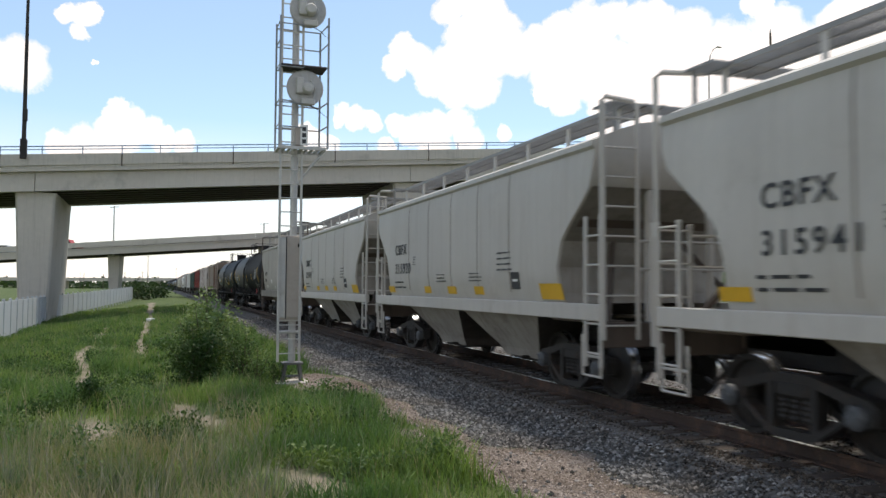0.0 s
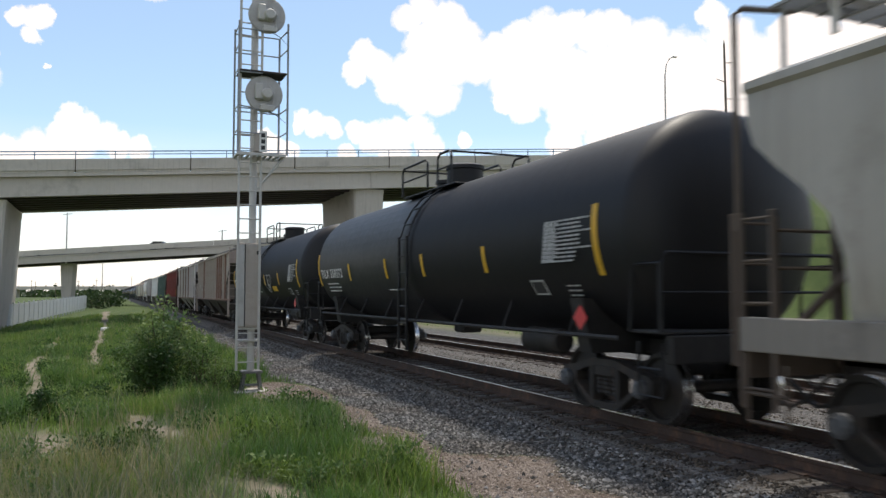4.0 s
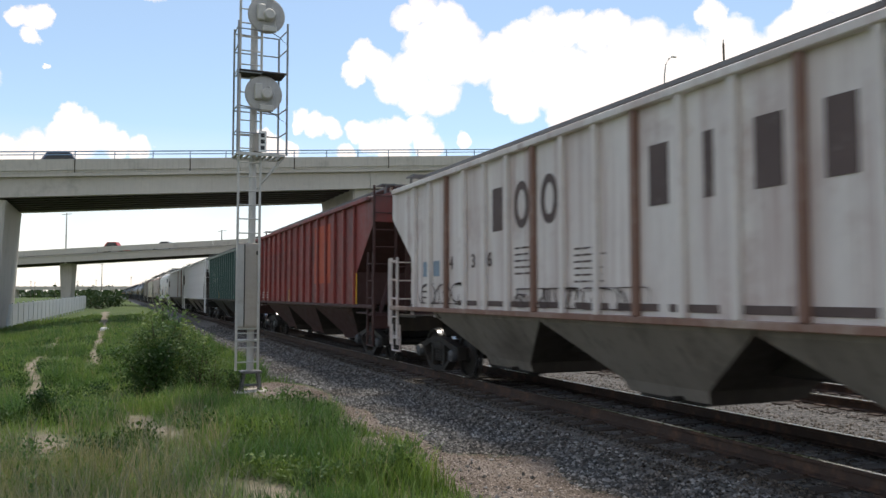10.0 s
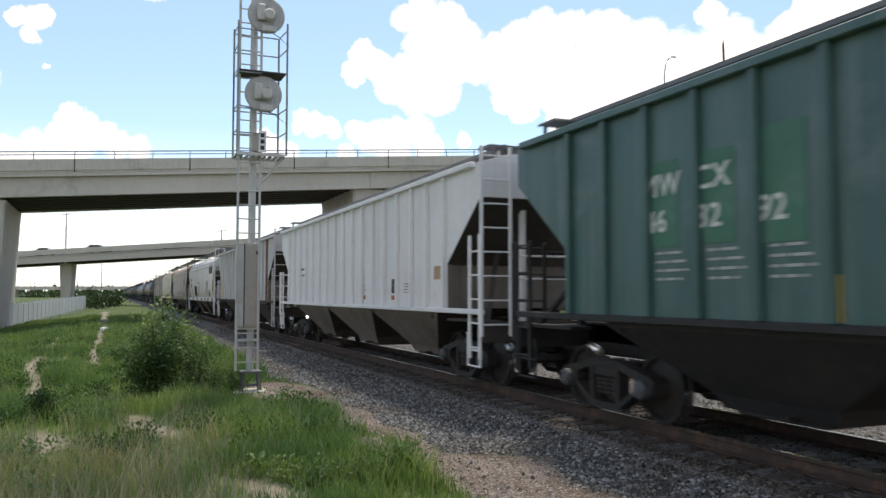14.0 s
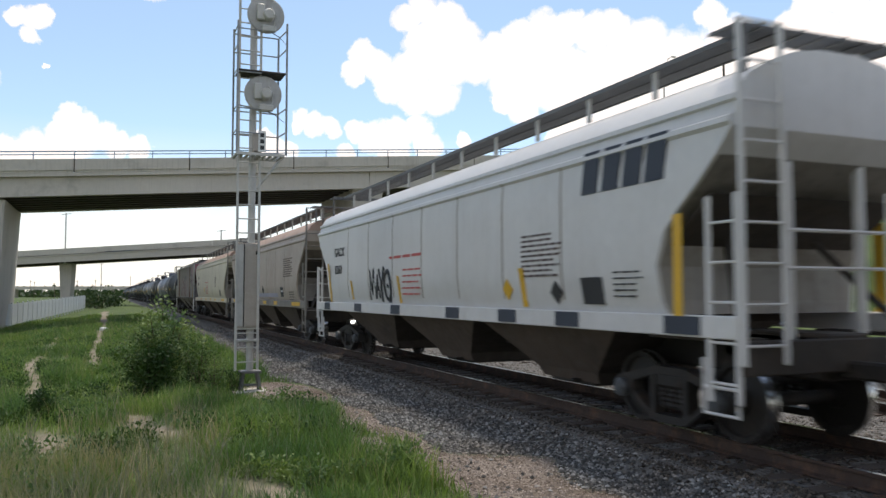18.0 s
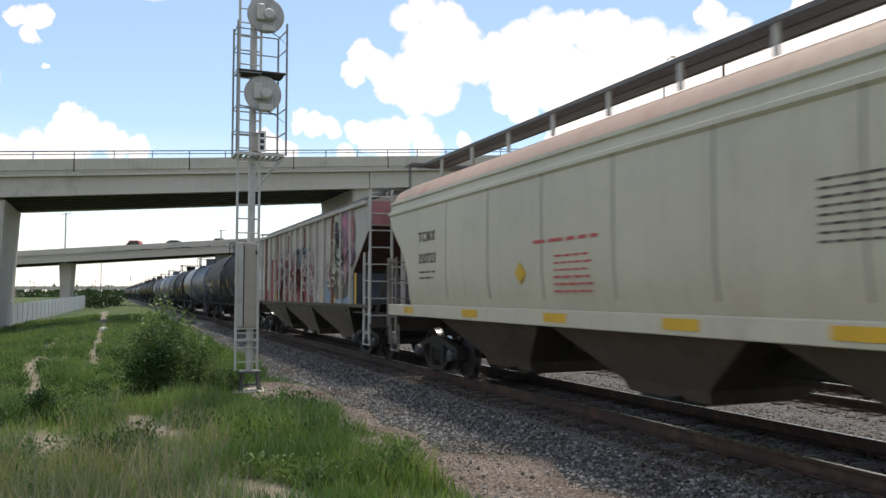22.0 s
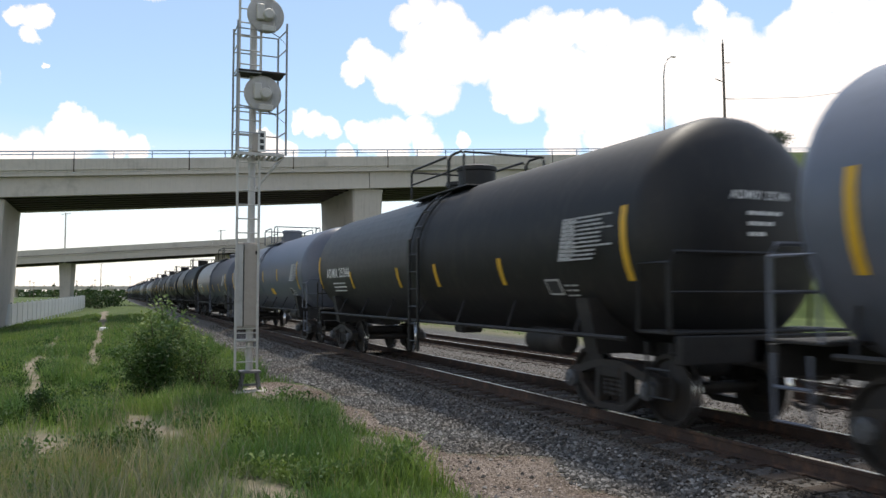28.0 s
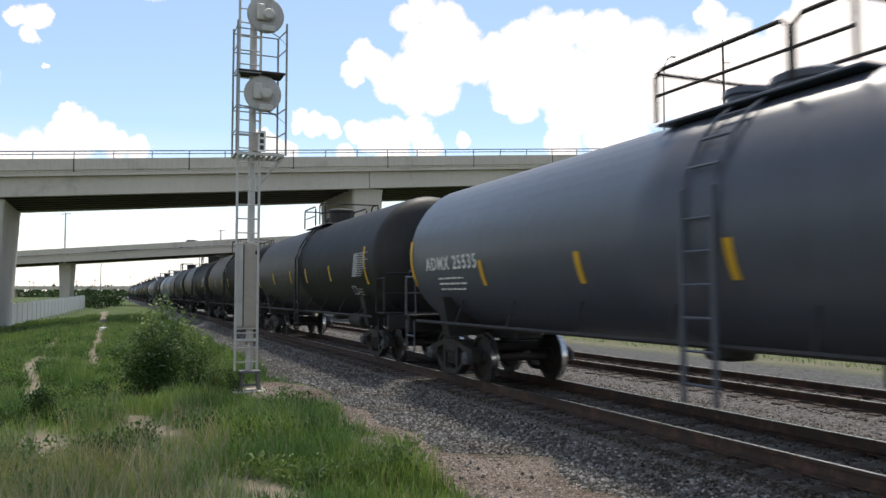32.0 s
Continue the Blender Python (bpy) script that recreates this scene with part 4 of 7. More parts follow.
def make_hopper(name, spec):
    """A covered hopper car. Along y, rear at +y; z from the rail head."""
    L, paint, dark = spec["length"], spec["paint"], spec["under"]
    half = L / 2 - (0.85 if spec.get("long") else 0.62)   # over the end sills
    W = spec.get("half_width", 1.58)
    eave = spec.get("eave", 3.85)
    ribbed = spec["kind"] == "ribbed"
    car = thing(name, pose(0, 0, 0), spec["label"], "hopper car", "cars of the freight train")
    short = spec.get("short", False)
    if ribbed:
        sill = 1.40
        levels = [(sill, W - 0.06, half - 1.56), (2.25, W - 0.06, half - 1.56), (eave - 0.62, W - 0.06, half - 0.08), (eave, W - 0.06, half - 0.08), (eave + 0.16, W * 0.6, half - 0.10), (eave + 0.22, 0.3, half - 0.10)]
        rb_z = eave + 0.34
    else:
        sill = 1.44
        ends = [(sill, W - 0.12, 1.26), (1.6, W - 0.05, 1.30), (2.0, W, 1.32), (2.4, W, 1.16), (2.65, W, 0.90), (2.9, W, 0.58), (3.15, W, 0.30)]
        if short:
            top = [(3.4, W, 0.22), (3.68, W - 0.03, 0.18), (3.72, W + 0.02, 0.18), (3.80, W + 0.01, 0.18), (3.83, W - 0.08, 0.18), (3.98, W - 0.42, 0.18), (4.10, 0.8, 0.18), (4.17, 0.3, 0.18)]
            rb_z = spec.get("board", 4.40)
        else:
            top = [(3.42, W - 0.02, 0.08), (3.46, W + 0.02, 0.08), (3.52, W + 0.01, 0.08), (3.55, W - 0.05, 0.08), (3.68, W - 0.09, 0.08), (3.70, W - 0.05, 0.08), (3.76, W - 0.06, 0.08), (3.78, W - 0.12, 0.08), (3.97, W - 0.24, 0.08), (4.12, W - 0.5, 0.08), (4.28, 0.7, 0.08), (4.35, 0.3, 0.08)]
            rb_z = 4.60
        levels = [(z, w, half - e) for z, w, e in ends + top]
        eave = top[2][0]

    def wside(z):
        for (z0, w0, _), (z1, w1, _) in zip(levels, levels[1:]):
            if z0 <= z <= z1:
                return w0 + (w1 - w0) * (z - z0) / (z1 - z0)
        return levels[0][1] if ribbed else W + 0.004

    s = Shape()
    s.rings([[(-w, -y, z), (w, -y, z), (w, y, z), (-w, y, z)] for z, w, y in levels])
    body = part("body", s, [paint, spec["roof_paint"]] if "roof_paint" in spec else paint, car, smooth=not ribbed)
    if "roof_paint" in spec:
        for pl in body.data.polygons:
            if pl.center.z > 3.85:
                pl.material_index = 1
    # side sills, end sills, platforms
    for sx in (-1, 1):
        part("side_sill", Shape().box(sx * (W - 0.07), 0, sill - (0.03 if ribbed else spec.get("sill_high", 0.24) / 2 - 0.01), 0.14, 2 * half - 0.1, 0.09 if ribbed else spec.get("sill_high", 0.24), 0.012), spec.get("sill", paint), car)
    for sy in (-1, 1):
        e = Shape().box(0, sy * (half - 0.06), 1.02, 2 * W - 0.1, 0.12, 0.36, 0.015)
        e.box(0, sy * (half - 0.85), 1.08, 0.62, 1.6, 0.34, 0.02)
        part("end_sill", e, dark, car)
        for sx in (-1, 1):
            part("step_platform", Shape().box(sx * (W - 0.25), sy * (half - 0.82), 1.20, 0.36, 1.5, 0.05, 0.01), dark, car)
            part("end_brace", Shape().tube([(sx * (W - 0.3), sy * (half - 0.3), 1.2), (sx * 0.6, sy * (half - 1.25), 2.5)], 0.05), dark, car)
            part("end_post", Shape().box(sx * 0.55, sy * (half - 0.35), 2.2, 0.1, 0.1, 2.1, 0.01), spec.get("ladder", paint), car)
        # the sloping sheet down to the hopper
        sl = Shape()
        a, b = half - 0.5, half - 2.6
        sl.rings([[(-x, sy * y, z), (x, sy * y, z), (x, sy * (y - 0.05), z), (-x, sy * (y - 0.05), z)] for x, y, z in ((W - 0.14, a, eave - 0.75), (W - 0.16, b, 1.2))])
        part("slope_sheet", sl, dark, car)
        for sx in (-1, 1):
            hang_ladder("side_ladder", sx * (W - 0.04), sy * (half - 0.06), 0.55, 2.72 if sy * sx > 0 else 2.5, -sy * 0.42, "y", spec.get("ladder", paint), car)
            hang_ladder("end_ladder", sx * (W - 0.03), sy * (half + 0.03), 0.95, (rb_z - 0.08) if sy * sx > 0 else 2.5, -sx * 0.56, "x", spec.get("ladder", paint), car)
            step = Shape()
            y0 = sy * (half - 0.1)
            step.tube([(sx * (W - 0.06), y0, 1.0), (sx * (W - 0.06), y0, 0.42), (sx * (W - 0.06), y0 - sy * 0.5, 0.42), (sx * (W - 0.06), y0 - sy * 0.5, 1.0)], 0.026)
            step.tube([(sx * (W - 0.06), y0, 0.7), (sx * (W - 0.06), y0 - sy * 0.5, 0.7)], 0.022)
            part("stirrup", step, spec.get("ladder", paint), car)
        gb = Shape()
        for z in (1.95, 2.35):
            gb.tube([(-W + 0.6, sy * half, z), (W - 0.6, sy * half, z)], 0.022)
        part("grab_bar", gb, spec.get("ladder", paint), car)
    part("centre_sill", Shape().box(0, 0, 0.98, 0.62, 2 * half - 0.3, 0.5, 0.03), MAT["steel_dark"], car)
    bw = Shape()
    for k in range(16):
        a, b = 2 * math.pi * k / 16, 2 * math.pi * (k + 1) / 16
        bw.tube([(0.55 + 0.28 * math.cos(a), 0, 2.3 + 0.28 * math.sin(a)), (0.55 + 0.28 * math.cos(b), 0, 2.3 + 0.28 * math.sin(b))], 0.02)
    for k in range(4):
        a = math.pi * k / 2 + 0.4
        bw.tube([(0.55, 0, 2.3), (0.55 + 0.28 * math.cos(a), 0, 2.3 + 0.28 * math.sin(a))], 0.016)
    bw.box(0.55, -0.14, 2.3, 0.34, 0.2, 0.42, 0.03)
    part("brake_wheel", bw, MAT["steel_dark"], car, at=pose(0, half - 0.3, 0))
    # bays
    bays = spec.get("bays", 3)
    inner = half - 2.3
    pitch = 2 * inner / bays
    for i in range(bays):
        yc = -inner + pitch * (i + 0.5)
        s = Shape()
        s.rings([[(-x, yc - y, z), (x, yc - y, z), (x, yc + y, z), (-x, yc + y, z)] for z, x, y in ((sill - 0.05, W - 0.16, pitch * 0.5), (sill - 0.14, W - 0.17, pitch * 0.495), (0.52, 0.86, 0.86), (0.36, 0.78, 0.80))])
        me = s.mesh("hopper_bay", [spec.get("bay", dark), P["slope_shade"]])
        # end slopes get a near-black colour that stands for their shade
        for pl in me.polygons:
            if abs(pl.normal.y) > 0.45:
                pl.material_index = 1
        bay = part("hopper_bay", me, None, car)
        g = Shape().box(0, yc, 0.36, 1.5, 1.25, 0.11, 0.02)
        g.tube([(-0.95, yc - 0.3, 0.38), (0.95, yc - 0.3, 0.38)], 0.035)
        part("outlet_gate", g, MAT["steel_dark"], bay)
    # roof
    for sx in (-1, 1):
        s = Shape()
        s.box(sx * 0.93, 0, rb_z, 0.03, 2 * half - 0.5, 0.06)
        s.box(sx * 0.32, 0, rb_z, 0.03, 2 * half - 0.5, 0.05)
        s.box(sx * 0.62, 0, rb_z, 0.03, 2 * half - 0.5, 0.04)
        y = -half + 0.3
        while y < half - 0.25:
            s.box(sx * 0.62, y, rb_z, 0.6, 0.022 if short else 0.05, 0.022)
            y += 0.075 if short else 0.08
        part("running_board", s, MAT["mesh_board"] if short else MAT["grating"], car)
        y = -half + 0.6
        brk = shared(("rbpost", ribbed), lambda: Shape().box(0, 0, -0.11, 0.05, 0.08, 0.42 if not ribbed else 0.2, 0.01).mesh("board_bracket", MAT["galvanised"]))
        while y < half - 0.5:
            part("board_bracket", brk, None, car, at=pose(sx * 0.9, y, rb_z - (0.06 if not ribbed else 0.02)))
            y += 1.55
    for sy in (-1, 1):
        s = Shape()
        for k in range(6):
            s.box(0, sy * (half - 0.28 - 0.09 * k), rb_z, 2.5, 0.022, 0.035)
        for k in range(5):
            s.box(-1.24 + 0.62 * k, sy * (half - 0.5), rb_z - 0.01, 0.03, 0.5, 0.03)
        for a in (-1, 1):
            s.tube([(a * 1.15, sy * (half - 0.3), eave), (a * 1.15, sy * (half - 0.3), rb_z)], 0.03)
        part("roof_end_platform", s, MAT["mesh_board"] if short else MAT["grating"], car)
        if short:
            for a in (-1, 1):
                cp = Shape().tube([(a * (W - 0.04), sy * (half - 0.03), eave - 1.4), (a * (W - 0.04), sy * (half - 0.03), rb_z - 0.06), (a * (W - 0.12), sy * (half - 0.05), rb_z + 0.01), (a * 0.9, sy * (half - 0.2), rb_z + 0.01)], 0.035)
                part("corner_post", cp, spec.get("ladder", paint), car)
    hatch = Shape()
    hatch.box(0, 0, rb_z - (0.10 if ribbed else 0.20), 0.52, 2 * half - 2.4, 0.10, 0.03)
    part("hatch_cover", hatch, spec.get("roof", paint), car)
    if ribbed:
        for sy in (-1, 1):
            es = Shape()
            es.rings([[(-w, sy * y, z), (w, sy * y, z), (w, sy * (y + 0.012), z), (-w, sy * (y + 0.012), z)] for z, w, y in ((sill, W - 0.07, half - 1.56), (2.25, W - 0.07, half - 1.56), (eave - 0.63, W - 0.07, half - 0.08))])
            # upper slope takes a darker colour for overhang shade and dirt, lower wall its own
            me = es.mesh("end_sheet", [spec.get("end_shade_dirt", dark), spec.get("end_low", P["bay_grey"])])
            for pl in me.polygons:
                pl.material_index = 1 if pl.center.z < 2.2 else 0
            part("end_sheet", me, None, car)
            if "end_panel" in spec:
                part("end_panel", Shape().box(0, sy * (half - 0.074), eave - 0.3, 2 * W - 0.16, 0.012, 0.58), spec["end_panel"], car)
        n = spec.get("ribs", 17)
        rib = Shape().box(0, 0, (eave + sill) / 2, 0.09, 0.10, eave - sill - 0.02, 0.012).mesh("rib", spec.get("rib", paint))
        rib2 = rib.copy()
        rib2.materials.clear()
        rib2.materials.append(P["rusty"])
        rusty = random.Random(int(L * 100))
        a = half - 1.64
        for i in range(n):
            y = -a + 2 * a * i / (n - 1)
            for sx in (-1, 1):
                part("rib", rib2 if rusty.random() < spec.get("rusty", 0.0) else rib, None, car, at=pose(sx * (W - 0.02), y, 0))
        for sx in (-1, 1):
            cap = Shape().box(sx * (W - 0.01), 0, eave - 0.03, 0.12, 2 * half - 0.6, 0.10, 0.012)
            part("top_chord", cap, spec.get("rib", paint), car)
    else:
        for sy in (-1, 1):
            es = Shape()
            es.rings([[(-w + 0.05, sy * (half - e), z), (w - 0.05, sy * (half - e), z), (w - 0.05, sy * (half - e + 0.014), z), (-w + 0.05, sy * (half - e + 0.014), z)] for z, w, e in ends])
            # overhang shade and dirt are both in the upper sheet's colour
            me = es.mesh("end_sheet", [spec.get("end_shade_dirt", P["bay_brown"]), spec.get("end_low", P["bay_grey"])])
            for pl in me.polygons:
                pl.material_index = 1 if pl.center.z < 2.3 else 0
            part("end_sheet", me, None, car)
        n = spec.get("seams", 7)
        for sx in (-1, 1):
            for i in range(1, n):
                y = -half + 1.6 + (2 * half - 3.2) * i / n
                s = Shape()
                s.rings([[(sx * (w + 0.004), y - 0.02, z), (sx * (w + 0.004), y + 0.02, z), (sx * (w - 0.02), y + 0.02, z), (sx * (w - 0.02), y - 0.02, z)] for z, w, _ in levels[1:9]])
                part("weld_seam", s, P["seam"], car)
    paint_marks(car, [(k, y + spec.get("shift", 0.0), *rest) for k, y, *rest in spec.get("marks", [])], wside)
    return car, running_gear(car, half, half - 1.75)


def make_tank(name, spec):
    """A tank car: barrel with domed heads, stub sills, platforms, ladder and railed walkway on top."""
    L, paint = spec["length"], spec["paint"]
    half = L / 2 - 0.65
    R = spec.get("radius", 1.56)
    zc = spec.get("centre", 2.58)
    car = thing(name, pose(0, 0, 0), spec["label"], "tank car", "cars of the freight train")
    b = half - 0.10
    prof = []
    for k in range(8):
        a = math.pi / 2 * k / 7
        prof.append((max(0.02, R * math.sin(a)), -b + 0.60 * (1 - math.cos(a))))
    prof += [(R, -0.35), (R + 0.012, -0.33), (R + 0.012, 0.33), (R, 0.35)]
    prof += [(r, -y) for r, y in reversed(prof[:8])]
    part("barrel", Shape().turned(prof, 48, "y", (0, 0, zc)), paint, car, smooth=True)
    dk = spec.get("under", paint)
    low = P["pitch"]
    for sy in (-1, 1):
        s = Shape().box(0, sy * (half - 1.55), 0.98, 0.6, 3.1, 0.36, 0.03)
        s.box(0, sy * (half - 0.06), 1.02, 2.7, 0.12, 0.34, 0.015)
        part("stub_sill", s, low, car)
        s = Shape()
        s.rings([[(x, sy * (half - 2.0) + dy, z) for x, z in ((-1.4, 1.62), (-1.25, 0.86), (1.25, 0.86), (1.4, 1.62))] for dy in (-0.16, 0.16)])
        part("saddle", s, low, car)
        s = Shape().box(0, sy * (half - 0.42), 1.22, 2.8, 0.7, 0.04, 0.01)
        part("end_platform", s, low, car)
        s = Shape()
        x = 1.42
        y = sy * (half - 0.12)
        s.tube([(-x, y, 1.22), (-x, y, 2.05), (-x + 0.1, y, 2.18), (x - 0.1, y, 2.18), (x, y, 2.05), (x, y, 1.22)], 0.026)
        s.tube([(-x, y, 1.7), (x, y, 1.7)], 0.02)
        for sx in (-1, 1):
            s.tube([(sx * x, y, 2.05), (sx * x, y - sy * 0.55, 2.05), (sx * x, y - sy * 0.6, 1.22)], 0.022)
        part("end_rail", s, dk, car)
        for sx in (-1, 1):
            st = Shape()
            st.tube([(sx * 1.4, y, 1.1), (sx * 1.4, y, 0.45), (sx * 1.4, y - sy * 0.45, 0.45), (sx * 1.4, y - sy * 0.45, 1.1)], 0.024)
            st.tube([(sx * 1.4, y, 0.78), (sx * 1.4, y - sy * 0.45, 0.78)], 0.02)
            part("stirrup", st, dk, car)
    for sx in (-1, 1):
        s = Shape()
        a = half - 0.9
        s.tube([(sx * 1.46, -a, 1.12), (sx * 1.46, a, 1.12)], 0.035)
        y = -a + 1.2
        while y < a:
            s.tube([(sx * 1.46, y, 1.12), (sx * 1.18, y + 0.18, 1.58)], 0.02)
            y += 2.05
        part("side_rail", s, low, car)
        lo = spec.get("ladder_at", -0.25)
        lad = ladder_shape(sx * (R + 0.07), lo, 0.5, zc + 0.35, 0.5, "y", 0.36)
        for k in (0, 1):
            yy = lo + 0.5 * k
            lad.tube([(sx * (R + 0.07) * math.cos(radians(a)), yy, zc + (R + 0.07) * math.sin(radians(a))) for a in (12, 24, 36, 48, 60, 70)], 0.025)
        for a in (22, 36, 50, 63):
            lad.tube([(sx * (R + 0.07) * math.cos(radians(a)), lo, zc + (R + 0.07) * math.sin(radians(a))), (sx * (R + 0.07) * math.cos(radians(a)), lo + 0.5, zc + (R + 0.07) * math.sin(radians(a)))], 0.02)
        part("ladder", lad, dk, car)
    top = zc + R
    o = spec.get("walk", 0.0)
    dm = spec.get("dome", 0.35) + o
    dh = spec.get("dome_high", 0.36)
    part("valve_housing", Shape().turned([(0.42, top - 0.1), (0.42, top + dh), (0.45, top + dh + 0.02), (0.45, top + dh + 0.10), (0.36, top + dh + 0.14), (0.02, top + dh + 0.14)], 24, "z", (0, dm, 0)), dk, car, smooth=True)
    mw = Shape().turned([(0.27, top - 0.1), (0.27, top + 0.16), (0.31, top + 0.18), (0.29, top + 0.26), (0.05, top + 0.30)], 18, "z", (0, dm + 1.0, 0))
    part("manway", mw, dk, car, smooth=True)
    for sx in (-1, 1):
        w = Shape().box(sx * 0.70, 0.5 + o, top - 0.13, 0.36, 3.1, 0.035, 0.008)
        w.box(sx * 0.6, 0.5 + o, top - 0.17, 0.05, 2.6, 0.12, 0.01)
        part("walkway", w, dk, car)
    for sx in (-1, 1):
        x = sx * 0.92
        for y0, y1 in ((-1.0 + o, -0.25 + o), ((0.35 if not o else -0.2) + o, 2.0 + o)):
            s = Shape()
            s.tube([(x, y0, top - 0.1), (x, y0, top + 0.48), (x, y0 + 0.12, top + 0.57), (x, y1 - 0.12, top + 0.57), (x, y1, top + 0.48), (x, y1, top - 0.1)], 0.026)
            s.tube([(x, y0, top + 0.24), (x, y1, top + 0.24)], 0.02)
            part("walkway_rail", s, spec.get("rails", dk), car)
    for y in (-1.0, 2.0):
        part("cross_rail", Shape().tube([(-0.92, y + o, top + 0.54), (0.92, y + o, top + 0.54)], 0.024), spec.get("rails", dk), car)
    s = Shape().turned([(0.16, -0.55), (0.2, -0.5), (0.2, 0.5), (0.16, 0.55)], 14, "y", (-0.95, -half + 3.6, 0.95))
    part("brake_cylinder", s, low, car, smooth=True)
    s = Shape().box(0, 0.2, 1.0, 0.5, 0.5, 0.35, 0.05)
    part("bottom_outlet", s, low, car)

    def wside(z):
        d = z - zc
        return math.sqrt(max(0.05, R * R - d * d))

    for y in spec.get("stripes", (-0.86, -0.455, -0.106, 0.176, 0.54, 0.93)):
        hgt = 0.46 if abs(y) < 0.8 else 0.95
        for sx in (-1, 1):
            st = Shape()
            a0, a1 = math.asin(-hgt / 2 / R), math.asin(hgt / 2 / R)
            angs = [a0 + (a1 - a0) * i / 5 - (spec.get("stripe_drop", 0.2) if abs(y) < 0.8 else 0.12) for i in range(6)]
            ww = 0.06
            st.rings([[(sx * r_ * math.cos(a), y * b + e, zc + r_ * math.sin(a)) for r_, e in ((R + 0.002, -ww), (R + 0.012, -ww), (R + 0.012, ww), (R + 0.002, ww))] for a in angs])
            part("reflective_stripe", st, MAT["yellow"], car)
    paint_marks(car, spec.get("marks", []), wside)
    if "end_text" in spec:
        txt, col = spec["end_text"]
        def on_head(x, z, lift):
            return (x, -b + 0.6 * (1 - math.sqrt(max(0.02, 1 - (x * x + z * z) / (R * R)))) - 0.008 - lift, zc + z)
        me = lettering(txt, 0.155, MAT[col], 0.002, 1.1)
        for v in me.vertices:
            v.co = on_head(v.co.x - 0.45, v.co.y + 0.36, v.co.z)
        part("end_lettering", me, None, car)
        for k in range(3):
            ln = Shape()
            for j in range(4 - k):
                x0, z0 = -0.22 + 0.14 * j, 0.16 - 0.13 * k
                ln.add([on_head(x0 + c, z0 + d, 0.004) for c, d in ((0, 0), (0.12, 0), (0.12, 0.05), (0, 0.05))], [(0, 1, 2, 3)])
            part("small_print", ln, MAT[col], car)
    return car, running_gear(car, half, half - 1.8)

# paints of the cars
MAT["mauve_band"] = material("faded_blue_band", (0.33, 0.33, 0.42), 0.65, vary=0.2, scale=4, stain=(0.42, 0.36, 0.32), stain_amount=0.35, bump=0.0)
MAT["tan_patch"] = material("faded_tan_patch", (0.42, 0.27, 0.16), 0.6, vary=0.15, scale=6, bump=0.0)



def car_paint(name, rgb, stain=(0.16, 0.12, 0.09), amount=0.2, streak=0.35, rough=0.55, vary=0.14, soot=0.0, panel=0.0, spec=0.5, bump=0.03):
    return material(name, rgb, rough, vary=vary, scale=2.2, stain=stain, stain_amount=amount, streak=streak, bump=bump, bump_scale=9, soot=soot, panel=panel, spec=spec)


